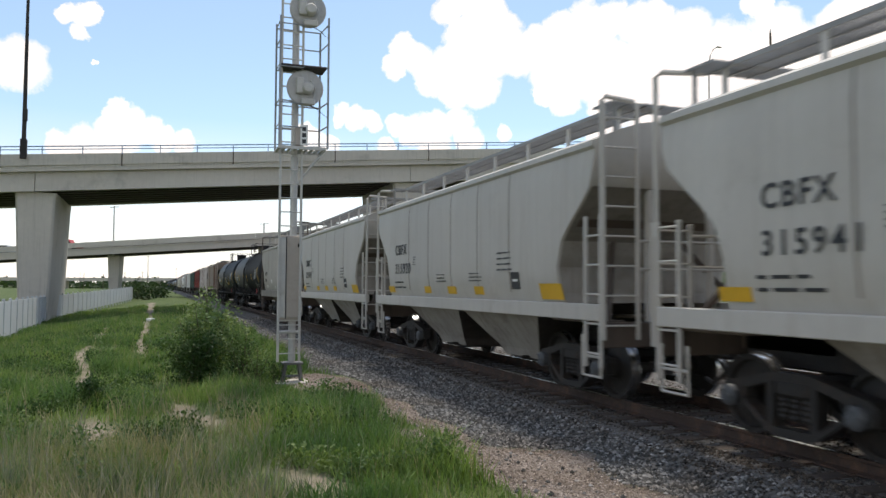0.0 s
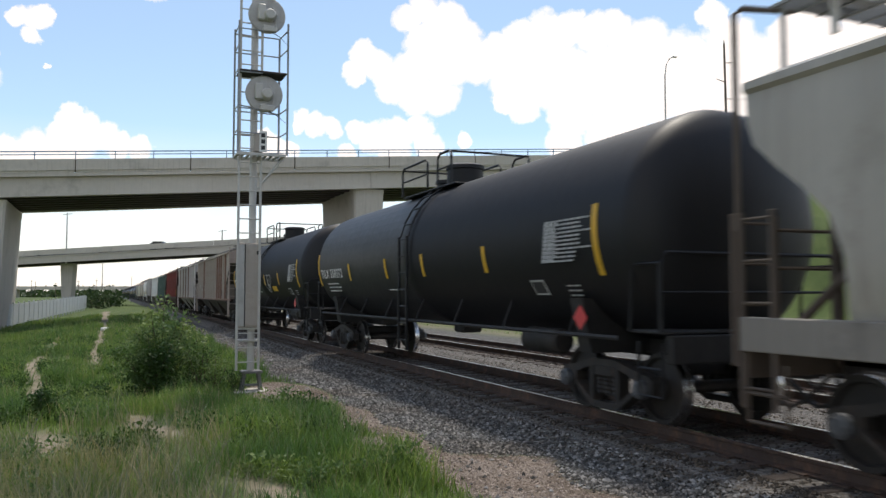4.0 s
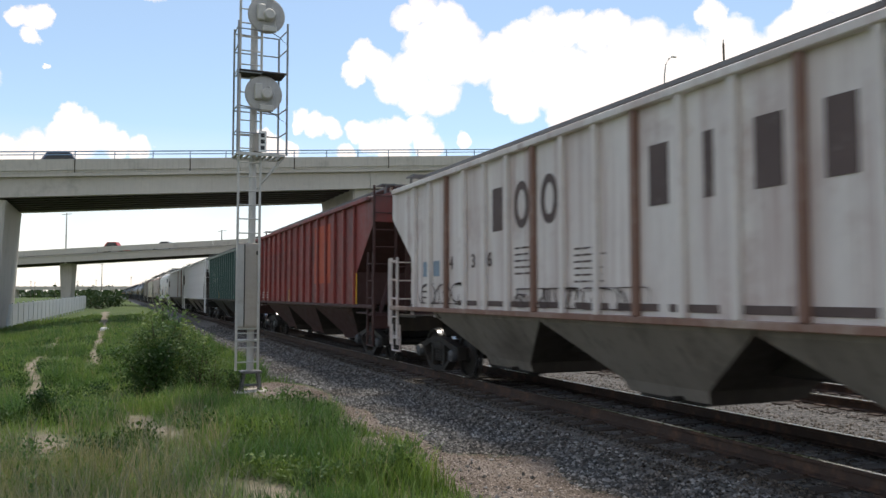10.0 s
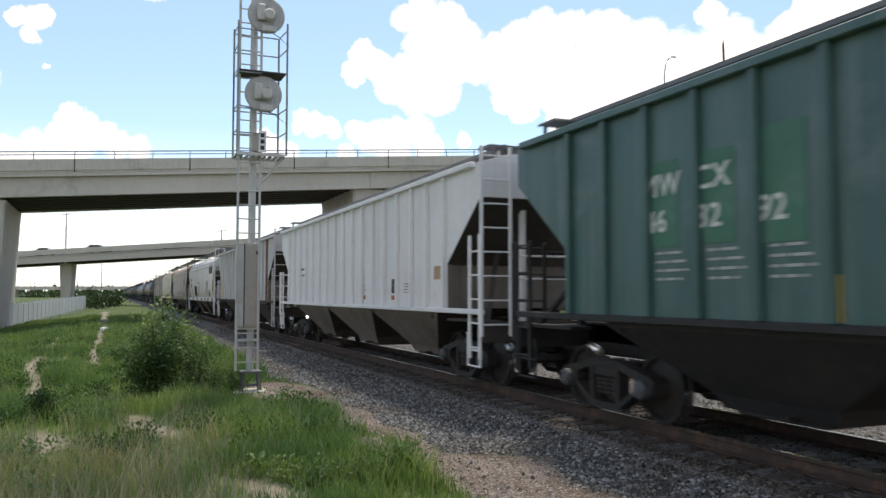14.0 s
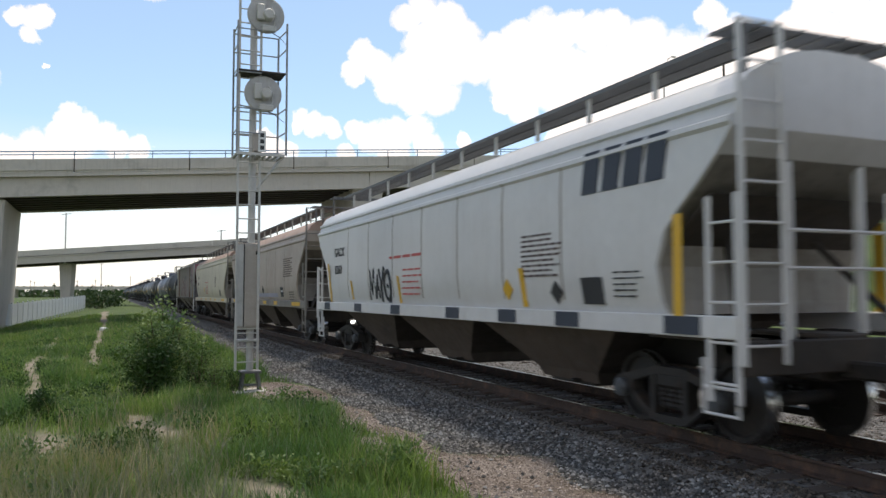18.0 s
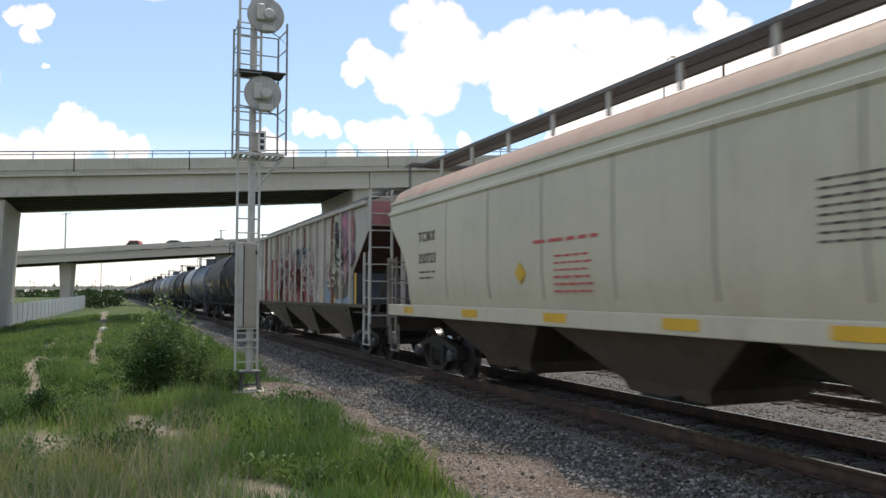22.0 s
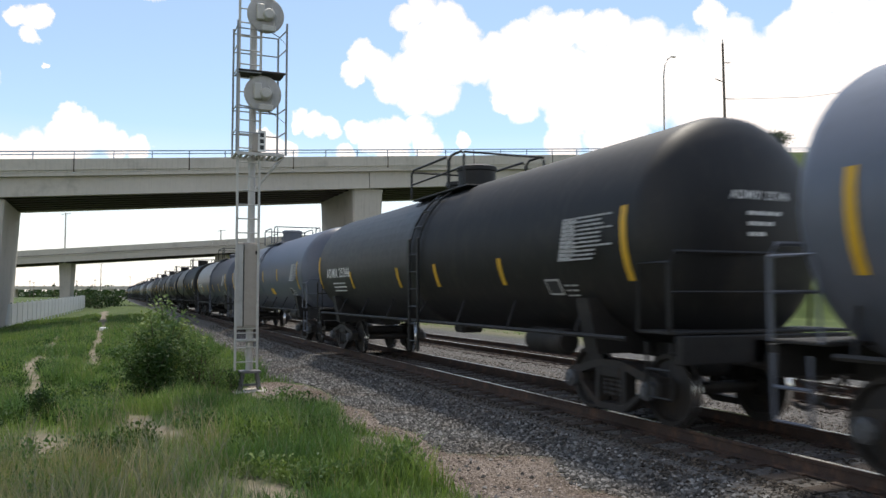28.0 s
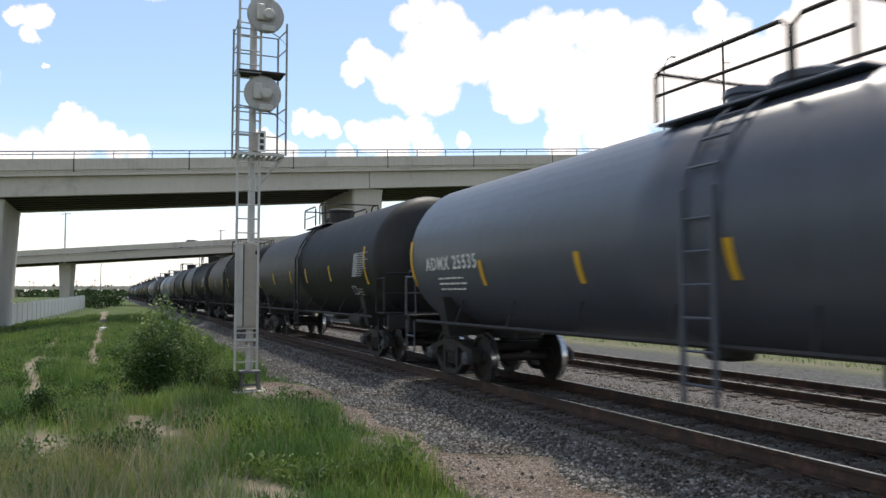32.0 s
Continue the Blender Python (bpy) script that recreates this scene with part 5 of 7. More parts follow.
P = {
    "grey_a": car_paint("pale_grey_paint", (0.50, 0.475, 0.435), (0.26, 0.215, 0.17), 0.08, 0.30, panel=0.22),
    "grey_d": car_paint("soiled_grey_paint", (0.39, 0.365, 0.325), (0.17, 0.14, 0.11), 0.2, 0.5, panel=0.4),
    "beige": car_paint("rust_streaked_beige", (0.405, 0.36, 0.315), (0.24, 0.125, 0.09), 0.34, 0.6, panel=0.75),
    "soo": car_paint("faded_white_paint", (0.70, 0.655, 0.63), (0.28, 0.155, 0.135), 0.30, 0.6, panel=0.65),
    "red": car_paint("oxide_red_paint", (0.29, 0.050, 0.042), (0.115, 0.055, 0.052), 0.6, 0.7, vary=0.5, panel=0.8),
    # pale stain colour paints in cloud reflections as well as worn spots
    "green": car_paint("dark_green_paint", (0.046, 0.107, 0.098), (0.20, 0.23, 0.225), 0.28, 0.4, 0.42, vary=0.4, panel=0.35),
    "lgrey": car_paint("light_grey_paint", (0.78, 0.765, 0.76), (0.42, 0.37, 0.34), 0.08, 0.3, panel=0.18),
    "taupe": car_paint("weathered_grey_paint", (0.55, 0.535, 0.53), (0.26, 0.20, 0.17), 0.22, 0.5, panel=0.35),
    "white": car_paint("white_paint", (0.635, 0.625, 0.615), (0.42, 0.37, 0.33), 0.05, 0.2, 0.45, panel=0.12),
    "tan": car_paint("dusty_tan_paint", (0.42, 0.36, 0.305), (0.27, 0.185, 0.15), 0.28, 0.45, panel=0.4),
    "cream": car_paint("cream_paint", (0.55, 0.51, 0.40), (0.32, 0.27, 0.20), 0.12, 0.35),
    "pgrey": car_paint("pale_weathered_paint", (0.47, 0.44, 0.40), (0.24, 0.15, 0.115), 0.32, 0.5, panel=0.5),
    "black": car_paint("black_tank_paint", (0.011, 0.0112, 0.0135), (0.024, 0.023, 0.022), 0.12, 0.2, 0.52, spec=0.32, bump=0.0),
    "black_c": car_paint("dull_black_tank_paint", (0.030, 0.032, 0.038), (0.042, 0.041, 0.041), 0.15, 0.2, 0.60, spec=0.32, bump=0.0),
    "slate": car_paint("slate_tank_paint", (0.076, 0.086, 0.114), (0.05, 0.05, 0.052), 0.2, 0.3, 0.42, bump=0.0),
    "black_b": car_paint("weathered_black_tank_paint", (0.016, 0.016, 0.017), (0.05, 0.045, 0.038), 0.25, 0.4, 0.52, spec=0.35, bump=0.0),
    "blue_grey": car_paint("blue_grey_tank_paint", (0.112, 0.125, 0.163), (0.065, 0.067, 0.07), 0.2, 0.3, 0.38, bump=0.0),
    "seam": car_paint("dusty_seam", (0.30, 0.265, 0.225), (0.18, 0.13, 0.10), 0.3, 0.5),
    "rusty": car_paint("rusty_rib", (0.21, 0.115, 0.085), (0.45, 0.38, 0.33), 0.35, 0.5),
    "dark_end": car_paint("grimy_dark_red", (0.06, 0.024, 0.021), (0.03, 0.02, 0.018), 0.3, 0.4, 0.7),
    "pitch": car_paint("grimy_black", (0.017, 0.016, 0.016), (0.05, 0.04, 0.034), 0.2, 0.3, 0.7),
    "soot": car_paint("sooty_steel", (0.045, 0.037, 0.031), (0.09, 0.068, 0.05), 0.3, 0.4, 0.75),
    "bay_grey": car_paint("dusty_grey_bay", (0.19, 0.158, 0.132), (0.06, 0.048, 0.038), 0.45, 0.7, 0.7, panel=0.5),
    "dusty_roof": car_paint("rust_dusted_roof", (0.42, 0.30, 0.235), (0.30, 0.17, 0.12), 0.35, 0.4, 0.7),
    # shade on the bay slopes, put into the colour
    "slope_shade": car_paint("slope_shade", (0.038, 0.031, 0.026), (0.07, 0.055, 0.044), 0.3, 0.5, 0.8),
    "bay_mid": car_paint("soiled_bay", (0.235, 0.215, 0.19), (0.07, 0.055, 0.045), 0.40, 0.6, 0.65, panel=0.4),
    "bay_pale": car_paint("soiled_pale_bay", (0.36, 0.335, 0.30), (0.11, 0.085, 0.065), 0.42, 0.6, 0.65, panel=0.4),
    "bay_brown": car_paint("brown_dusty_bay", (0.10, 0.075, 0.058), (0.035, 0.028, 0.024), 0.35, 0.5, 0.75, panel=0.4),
}


def tank_marks(L, text, colour="white", panel=True, plac=None, small=True):
    b = L / 2
    o = 0.0 if plac else -0.5
    out = []
    if panel:
        out += [("lines", -b + 2.75 + o, 2.72, 11, 1.25, 0.058, "grey_ink"), ("lines", -b + 3.2 + o, 2.69, 10, 0.4, 0.058, "grey_ink"), ("rect", -b + 3.9 + o, 1.78, 0.40, 0.26, "grey_ink"), ("rect", -b + 3.9 + o, 1.78, 0.34, 0.20, "ink"), ("lines", -b + 2.9, 1.80, 3, 0.4, 0.08, "grey_ink")]
    if text:
        out += [("text", b - 1.75 + 0.8 * o, 2.15, text, 0.36, colour, 1.22), ("lines", b - 2.9 + 0.8 * o, 1.98, 3, 1.3, 0.11, colour)]
    if small and plac:
        out += [("lines", 0.9, 1.78, 1, 1.6, 0.1, "white")]
    if plac:
        out.append(("diamond", -b + 2.55, 1.36, plac))
    return out


def short_hopper(code, number, paint, sill=None):
    m = [("text", 4.1, 2.50, code, 0.36, "ink", 1.15), ("text", 4.1, 2.02, number, 0.36, "ink", 1.25), ("lines", 3.7, 1.80, 2, 1.0, 0.13, "ink"), ("lines", 0.6, 1.95, 3, 0.6, 0.07, "ink"), ("lines", -1.4, 1.95, 3, 0.7, 0.07, "ink"),
         ("rect", -3.2, 1.80, 0.34, 0.3, "ink"), ("rect", -3.2, 1.805, 0.2, 0.04, "white"), ("lines", -2.8, 2.3, 4, 0.7, 0.10, "ink"), ("lines", 2.5, 2.4, 4, 0.22, 0.06, "ink")]
    for y, w in ((4.55, 0.5), (1.6, 0.45), (0.0, 0.5), (-1.5, 0.45), (-4.5, 0.75)):
        m.append(("rect", y, 1.62, w, 0.16 if w < 0.7 else 0.26, "yellow", "reflective_stripe"))
    return dict(kind="smooth", short=True, length=13.2, paint=P[paint], under=P["bay_brown"], bay=P["bay_pale"], bays=2, marks=m, seams=6, end_shade_dirt=P["bay_mid"], end_low=P["bay_pale"])


def ribbed(paint, label, ribs=17, marks=(), rib=None, under="soot", bay="bay_brown", eave=4.0, **kw):
    return dict(kind="ribbed", paint=P[paint], under=P[under], bay=P[bay], ribs=ribs, marks=list(marks), eave=eave, label=label, **({"rib": P[rib]} if rib else {}), **kw)


def smooth_car(paint, label, marks=(), bay="bay_brown", under="soot", **kw):
    return dict(kind="smooth", long=True, paint=P[paint], under=P[under], bay=P[bay], marks=list(marks), label=label, seams=8, **kw)


def tank(paint, label, marks=(), **kw):
    if paint == "blue_grey" or "end_text" in kw:
        kw = dict(dict(radius=1.51, centre=2.49, stripe_drop=0.06 if paint == "blue_grey" else 0.3), **kw)
    return dict(kind="tank", paint=P[paint], label=label, marks=list(marks), **kw)


YEL = [("rect", y, 1.34, w, 0.13, "yellow", "reflective_stripe") for y, w in ((-7.05, 1.3), (-3.4, 0.6), (-1.1, 0.6), (1.6, 0.6), (4.5, 0.6), (7.6, 0.5))]


def ends(L, extra=(), tall=0.8):
    """Yellow stripes at both ends of a ribbed side and short ones between."""
    e = L / 2 - 2.2
    return [("rect", sg * e, 1.42 + tall / 2, 0.15, tall, "yellow", "reflective_stripe") for sg in (-1, 1)] + [("rect", y, 1.64, 0.13, 0.42, "yellow", "reflective_stripe") for y in extra]


GREY_HOPPER = "pale grey covered hopper car with curved sides and yellow reflective patches"
MAYO = [[(0.0, 0.05), (0.13, 0.92), (0.3, 0.25), (0.46, 0.95), (0.6, 0.08)], [(0.62, 0.1), (0.86, 0.75), (0.98, 0.1)], [(0.68, 0.35), (0.95, 0.4)], [(0.98, 0.95), (1.2, 0.45), (1.45, 1.0)], [(1.2, 0.45), (1.12, 0.0)],
        [(1.75 + 0.27 * math.cos(0.45 * k), 0.46 + 0.42 * math.sin(0.45 * k)) for k in range(15)], [(1.75, 0.42), (1.8, 0.48)]]

# front and rear of each car at the start, metres along the track
CARS = [
    (-4.20, 9.05, dict(short_hopper("CBFX", "315941", "grey_a"), label=GREY_HOPPER)),
    (9.05, 22.40, dict(short_hopper("CBFX", "315920", "grey_a"), label=GREY_HOPPER)),
    (22.40, 35.60, dict(short_hopper("CBFX", "315910", "grey_a"), label=GREY_HOPPER)),
    (35.60, 49.00, dict(short_hopper("CRDX", "20446", "grey_d"), label="grimy grey covered hopper car with brown stained ends", ladder=P["bay_brown"], under=P["bay_brown"], sill=P["bay_mid"], sill_high=0.34, bay=P["bay_brown"], board=4.62, marks=[
        ("text", 4.2, 2.30, "CRDX", 0.28, "ink"), ("text", 4.2, 1.92, "20446", 0.28, "ink"), ("rect", -3.85, 1.70, 0.62, 0.36, "yellow"), ("rect", -3.85, 1.70, 0.56, 0.30, "ink"), ("rect", 1.5, 1.95, 0.16, 0.2, "white"), ("lines", 0.2, 1.75, 3, 0.5, 0.09, "white"),
        ("lines", 3.3, 1.72, 2, 0.8, 0.09, "white"), ("rect", -2.2, 1.75, 0.2, 0.4, "tan_patch"), ("rect", -3.4, 2.0, 0.12, 0.9, "tan_patch")])),
    (49.00, 67.40, tank("black", "glossy black tank car with white lettering and yellow stripes", tank_marks(18.7, "TILX 350372", plac="placard_red"))),
    (67.40, 85.90, tank("black", "black tank car with pale scrawl and yellow warning label", tank_marks(18.8, "TILX 350447", plac="placard_red")
                        + [("rect", -2.7, 1.90, 0.9, 0.22, "yellow", "warning_label"), ("ribbons", -1.9, 1.75, 4, 0.9, 0.7, 6, 0.014, "grey_ink", -0.05)])),
    (85.90, 105.35, ribbed("beige", "beige ribbed hopper car streaked with rust", 17, [("rect", 6.20, 2.12, 0.52, 0.42, "pale_patch"), ("rect", 5.40, 2.12, 0.52, 0.42, "pale_patch"), ("rect", 4.55, 2.12, 0.62, 0.42, "pale_patch"), ("rect", 3.78, 2.12, 0.62, 0.42, "pale_patch"),
                            ("text", 6.40, 2.0, "IN", 0.34, "ink"), ("text", 5.62, 2.0, "TX", 0.34, "ink"), ("text", 4.84, 2.0, "384", 0.31, "ink"), ("text", 4.07, 2.0, "970", 0.31, "ink"), ("rect", 4.15, 1.64, 0.13, 0.44, "yellow", "reflective_stripe"),
                            ("rect", 4.78, 2.7, 0.22, 2.5, "rust", "rust_streak"), ("rect", -2.6, 2.75, 0.3, 2.3, "rust", "rust_streak"), ("rect", -3.5, 2.7, 0.34, 2.4, "rust", "rust_streak"), ("rect", 1.2, 3.1, 0.3, 1.6, "rust", "rust_streak"),
                            ("rect", -5.6, 1.72, 0.34, 0.3, "ink"), ("lines", 4.9, 1.8, 4, 0.7, 0.08, "ink")] + ends(18.74), bay="soot", rusty=0.3, sill=P["rusty"])),
    (105.35, 124.20, ribbed("soo", "faded white ribbed hopper car with dark name blocks and wheat ear", 18, [("shape", 5.33, 2.72, "blocks", "brown_ink"), ("shape", -3.95, 1.95, "wheat", "brown_ink"),
                            ("text", 5.66, 2.15, "7", 0.34, "brown_ink"), ("text", 5.38, 2.15, "4", 0.34, "brown_ink"), ("text", 4.76, 2.15, "8", 0.34, "brown_ink"), ("text", 4.40, 2.15, "3", 0.34, "brown_ink"), ("text", 3.75, 2.15, "6", 0.34, "brown_ink"), ("rect", 6.55, 2.18, 0.42, 0.30, "blue_patch"), ("rect", 6.05, 2.18, 0.30, 0.30, "blue_patch"), ("lines", 6.5, 1.85, 3, 0.6, 0.12, "brown_ink"), ("ribbons", 5.6, 1.48, 14, 1.6, 0.4, 9, 0.014, "brown_ink", -0.02), ("ribbons", 1.0, 1.46, 15, 3.0, 0.3, 12, 0.012, "brown_ink", -0.02), ("rect", -5.0, 1.85, 0.5, 0.42, "navy"), ("rect", -6.1, 1.85, 0.5, 0.42, "navy"), ("lines", 2.4, 2.4, 5, 0.7, 0.1, "brown_ink"), ("lines", 0.6, 2.3, 6, 0.8, 0.09, "brown_ink"),
                            ("rect", -5.6, 3.0, 0.4, 1.8, "rust", "rust_streak"), ("rect", -6.7, 2.9, 0.35, 2.0, "rust", "rust_streak")]
                            + [("rect", 4.6 - 1.0 * k, 1.52, 0.8, 0.09, "brown_ink") for k in range(9)], bay="bay_mid", rusty=0.3, sill=P["rusty"])),
    (124.20, 142.70, ribbed("red", "oxide red ribbed hopper car with an orange patch", 15, [("rect", -3.4, 2.88, 2.0, 1.75, "orange", "patch"), ("lines", 6.6, 1.75, 3, 0.7, 0.1, "pale_patch"), ("lines", -3.4, 3.2, 4, 0.7, 0.3, "pale_patch")] + [("lines", 5.7, 1.75, 3, 0.7, 0.1, "pale_patch")] + ends(18.5, (4.3, 1.4)), bay="dark_end", under="dark_end", ladder=P["dark_end"], end_low=P["dark_end"], eave=4.08, sill=P["dark_end"])),
    (142.70, 161.95, ribbed("green", "dark green ribbed hopper car with yellow stripes", 18, [("rect", 5.45, 2.72, 0.66, 1.0, "clean_green", "patch"), ("rect", 4.55, 2.72, 0.66, 1.0, "clean_green", "patch"), ("rect", 3.66, 2.75, 0.70, 1.15, "clean_green", "patch"), ("text", 5.73, 2.82, "MW", 0.36, "pale_patch"), ("text", 4.81, 2.82, "CX", 0.36, "pale_patch"), ("text", 5.68, 2.40, "46", 0.36, "pale_patch"), ("text", 4.79, 2.40, "32", 0.36, "pale_patch"), ("text", 3.91, 2.40, "92", 0.36, "pale_patch"),
                            ("lines", 5.2, 2.15, 4, 0.6, 0.1, "grey_ink"), ("lines", 4.33, 2.15, 4, 0.6, 0.1, "grey_ink"), ("lines", 3.46, 2.15, 4, 0.6, 0.1, "grey_ink"), ("lines", -4.2, 2.2, 4, 0.8, 0.1, "pale_patch"), ("rect", -3.2, 1.95, 0.5, 0.6, "navy")] + ends(19.2, (3.03, -0.2, -2.0, -4.9)), bay="pitch", under="pitch", end_low=P["pitch"], sill=P["pitch"], ladder=P["pitch"])),
    (161.95, 180.80, ribbed("lgrey", "light grey ribbed hopper car with white end ladders", 17, [("rect", -4.2, 1.86, 0.36, 0.32, "ink"), ("rect", -4.2, 1.60, 0.36, 0.10, "orange"), ("rect", -1.8, 1.60, 0.36, 0.1, "orange"), ("lines", -1.8, 1.9, 4, 0.4, 0.06, "ink"),
                            ("lines", -5.1, 1.9, 4, 0.5, 0.06, "ink"), ("rect", -6.9, 2.1, 0.6, 0.26, "tan_patch"), ("lines", 5.2, 2.5, 2, 1.2, 0.2, "ink")], bay="bay_grey")),
    (180.80, 199.95, ribbed("taupe", "pale grey ribbed hopper car stained by weather", 16, [("rect", -5.2, 1.9, 0.8, 0.5, "blue_patch"), ("rect", -1.65, 1.80, 0.75, 0.5, "blue_patch"), ("lines", 1.3, 2.0, 2, 0.5, 0.14, "ink"), ("rect", 0.6, 2.7, 0.25, 2.4, "rust", "rust_streak"), ("lines", 5.0, 2.4, 3, 1.0, 0.16, "pale_patch"), ("rect", -3.0, 2.3, 0.7, 0.16, "ink")] + ends(18.8, (1.8, -1.1, -3.9)), bay="soot", rusty=0.08, sill=P["soot"])),
    (200.20, 219.65, smooth_car("white", "white covered hopper car with black scrawl and navy sill patches", [("shape", -5.6, 3.0, "slant", "navy"), ("text", 7.2, 2.72, "GACX", 0.34, "ink"), ("text", 7.15, 2.24, "8360", 0.34, "ink"), ("scrawl", 3.95, 1.5, MAYO, 0.80, 0.062, "graphite"),
                            ("lines", 1.2, 2.5, 1, 2.4, 0.2, "red_ink"), ("lines", 0.9, 2.2, 5, 1.2, 0.13, "red_ink"), ("lines", -4.5, 2.55, 9, 1.2, 0.075, "brown_ink"), ("lines", -6.6, 1.95, 5, 0.6, 0.075, "ink"), ("rect", -5.8, 1.72, 0.5, 0.36, "ink"), ("diamond", -4.9, 1.7, "ink"), ("diamond", -3.4, 1.75, "yellow"),
                            ("rect", -7.55, 2.0, 0.15, 1.15, "yellow", "reflective_stripe"), ("rect", 7.7, 2.0, 0.14, 1.1, "yellow", "reflective_stripe"), ("rect", 5.5, 1.78, 0.12, 0.5, "yellow", "reflective_stripe"), ("rect", 1.8, 1.78, 0.12, 0.6, "yellow", "reflective_stripe"), ("rect", -3.9, 1.78, 0.14, 0.6, "yellow", "reflective_stripe")]
                            + [("rect", y, 1.335, 0.6, 0.2, "navy") for y in (8.0, 4.9, 2.0, -1.2, -3.4, -5.2, -7.6)], end_shade_dirt=P["bay_mid"], end_low=P["bay_pale"], shift=-0.4)),
    (219.65, 238.75, smooth_car("tan", "dusty tan covered hopper car with yellow sill patches", [("text", 6.9, 2.66, "CEFX", 0.32, "ink", 1.28), ("text", 6.85, 2.20, "72843", 0.32, "ink", 1.2), ("lines", 6.3, 2.0, 2, 1.0, 0.12, "ink"), ("lines", 5.0, 2.75, 4, 0.25, 0.08, "ink"), ("lines", -5.7, 2.95, 9, 1.7, 0.078, "brown_ink"), ("rect", -4.5, 1.76, 0.5, 0.36, "ink"), ("rect", -4.5, 1.79, 0.36, 0.05, "white"),
                            ("rect", -1.6, 1.64, 4.2, 0.15, "mauve_band", "painted_band"), ("diamond", -0.6, 1.85, "ink"), ("diamond", 1.2, 1.72, "ink"), ("lines", 3.4, 1.85, 3, 0.9, 0.09, "ink"), ("lines", -6.2, 1.75, 4, 0.9, 0.09, "ink")] + YEL, sill=P["bay_mid"], ladder=P["bay_mid"], bay="bay_brown", end_shade_dirt=P["bay_grey"], end_low=P["bay_mid"], roof_paint=P["dusty_roof"], shift=-0.3)),
    (238.75, 258.15, smooth_car("cream", "cream covered hopper car with yellow sill patches", [("text", 7.0, 2.74, "TCMX", 0.28, "brown_ink", 1.25), ("text", 7.0, 2.30, "350723", 0.28, "brown_ink", 1.15), ("lines", 6.5, 2.12, 2, 0.9, 0.12, "brown_ink"), ("lines", 1.2, 2.45, 1, 2.0, 0.17, "red_ink"), ("lines", 1.1, 2.22, 6, 1.0, 0.1, "red_ink"), ("lines", -3.6, 2.7, 8, 1.2, 0.08, "brown_ink"),
                            ("rect", -5.6, 1.75, 0.5, 0.36, "ink"), ("diamond", 2.6, 2.0, "yellow")] + YEL, ladder=P["bay_mid"], sill=P["cream"], roof_paint=P["dusty_roof"], end_shade_dirt=P["bay_grey"], end_low=P["bay_mid"], shift=-0.15)),
    (258.15, 277.10, ribbed("pgrey", "weathered pale hopper car covered in coloured graffiti", 16, [("text", 5.60, 2.80, "MW", 0.30, "ink"), ("text", 4.66, 2.80, "CX", 0.30, "ink"), ("text", 5.62, 2.28, "462", 0.30, "ink"), ("text", 4.70, 2.28, "182", 0.30, "ink"), ("rect", 3.71, 2.22, 1.18, 1.62, "dark_red", "patch"), ("rect", 5.0, 1.62, 0.95, 0.44, "dark_red", "patch"), ("rect", 6.93, 2.35, 0.52, 0.95, "pale_patch", "patch"), ("rect", 6.25, 2.30, 0.45, 0.95, "pale_patch", "patch"), ("rect", 2.85, 3.45, 0.6, 1.05, "rust", "rust_streak"), ("rect", -5.7, 1.78, 3.3, 0.70, "blue_patch", "patch"), ("rect", 0.1, 2.02, 5.9, 1.2, "dark_red", "patch"), ("rect", 0.3, 2.78, 5.4, 0.34, "mauve", "patch"),
                            ("ribbons", 0.1, 1.45, 1, 5.6, 1.75, 34, 0.036, "pale_rose", -0.052), ("ribbons", 0.1, 1.45, 2, 5.6, 1.35, 22, 0.11, "dark_red", -0.042), ("ribbons", 0.4, 2.55, 7, 5.0, 0.6, 9, 0.06, "blue_patch", -0.046), ("ribbons", 0.4, 2.3, 8, 5.0, 0.9, 8, 0.028, "graphite", -0.048), ("blobs", -6.0, 1.42, [(0.0, 0.55, 1.2, 0.42, 0.2, "umber"), (0.9, 0.95, 0.5, 0.55, -0.4, "umber"), (0.35, 1.7, 0.42, 0.78, 0.1, "cream_spray"), (0.36, 1.75, 0.22, 0.5, 0.1, "graphite"), (0.95, 1.5, 0.13, 0.6, 0.5, "cream_spray"), (-0.6, 1.35, 0.42, 0.72, 0.1, "mauve"), (-0.62, 1.2, 0.22, 0.4, 0.2, "rose"), (-0.55, 2.2, 0.34, 0.34, 0.0, "mauve"), (-0.55, 2.22, 0.15, 0.15, 0.0, "pink"), (-1.0, 1.75, 0.25, 0.35, 0.0, "umber"), (-1.15, 2.0, 0.32, 0.5, 0.1, "rose"), (-1.2, 1.3, 0.3, 0.3, 0.0, "mauve"), (0.5, 1.0, 0.3, 0.16, 0.3, "cream_spray"), (1.1, 0.75, 0.2, 0.3, 0.0, "purple")]), ("ribbons", -5.6, 1.7, 5, 2.6, 1.7, 9, 0.035, "cream_spray", -0.052), ("ribbons", -6.4, 2.2, 6, 1.6, 1.5, 7, 0.04, "graphite", -0.055), ("ribbons", -3.0, 1.5, 12, 0.8, 0.7, 6, 0.03, "pale_patch", -0.05),
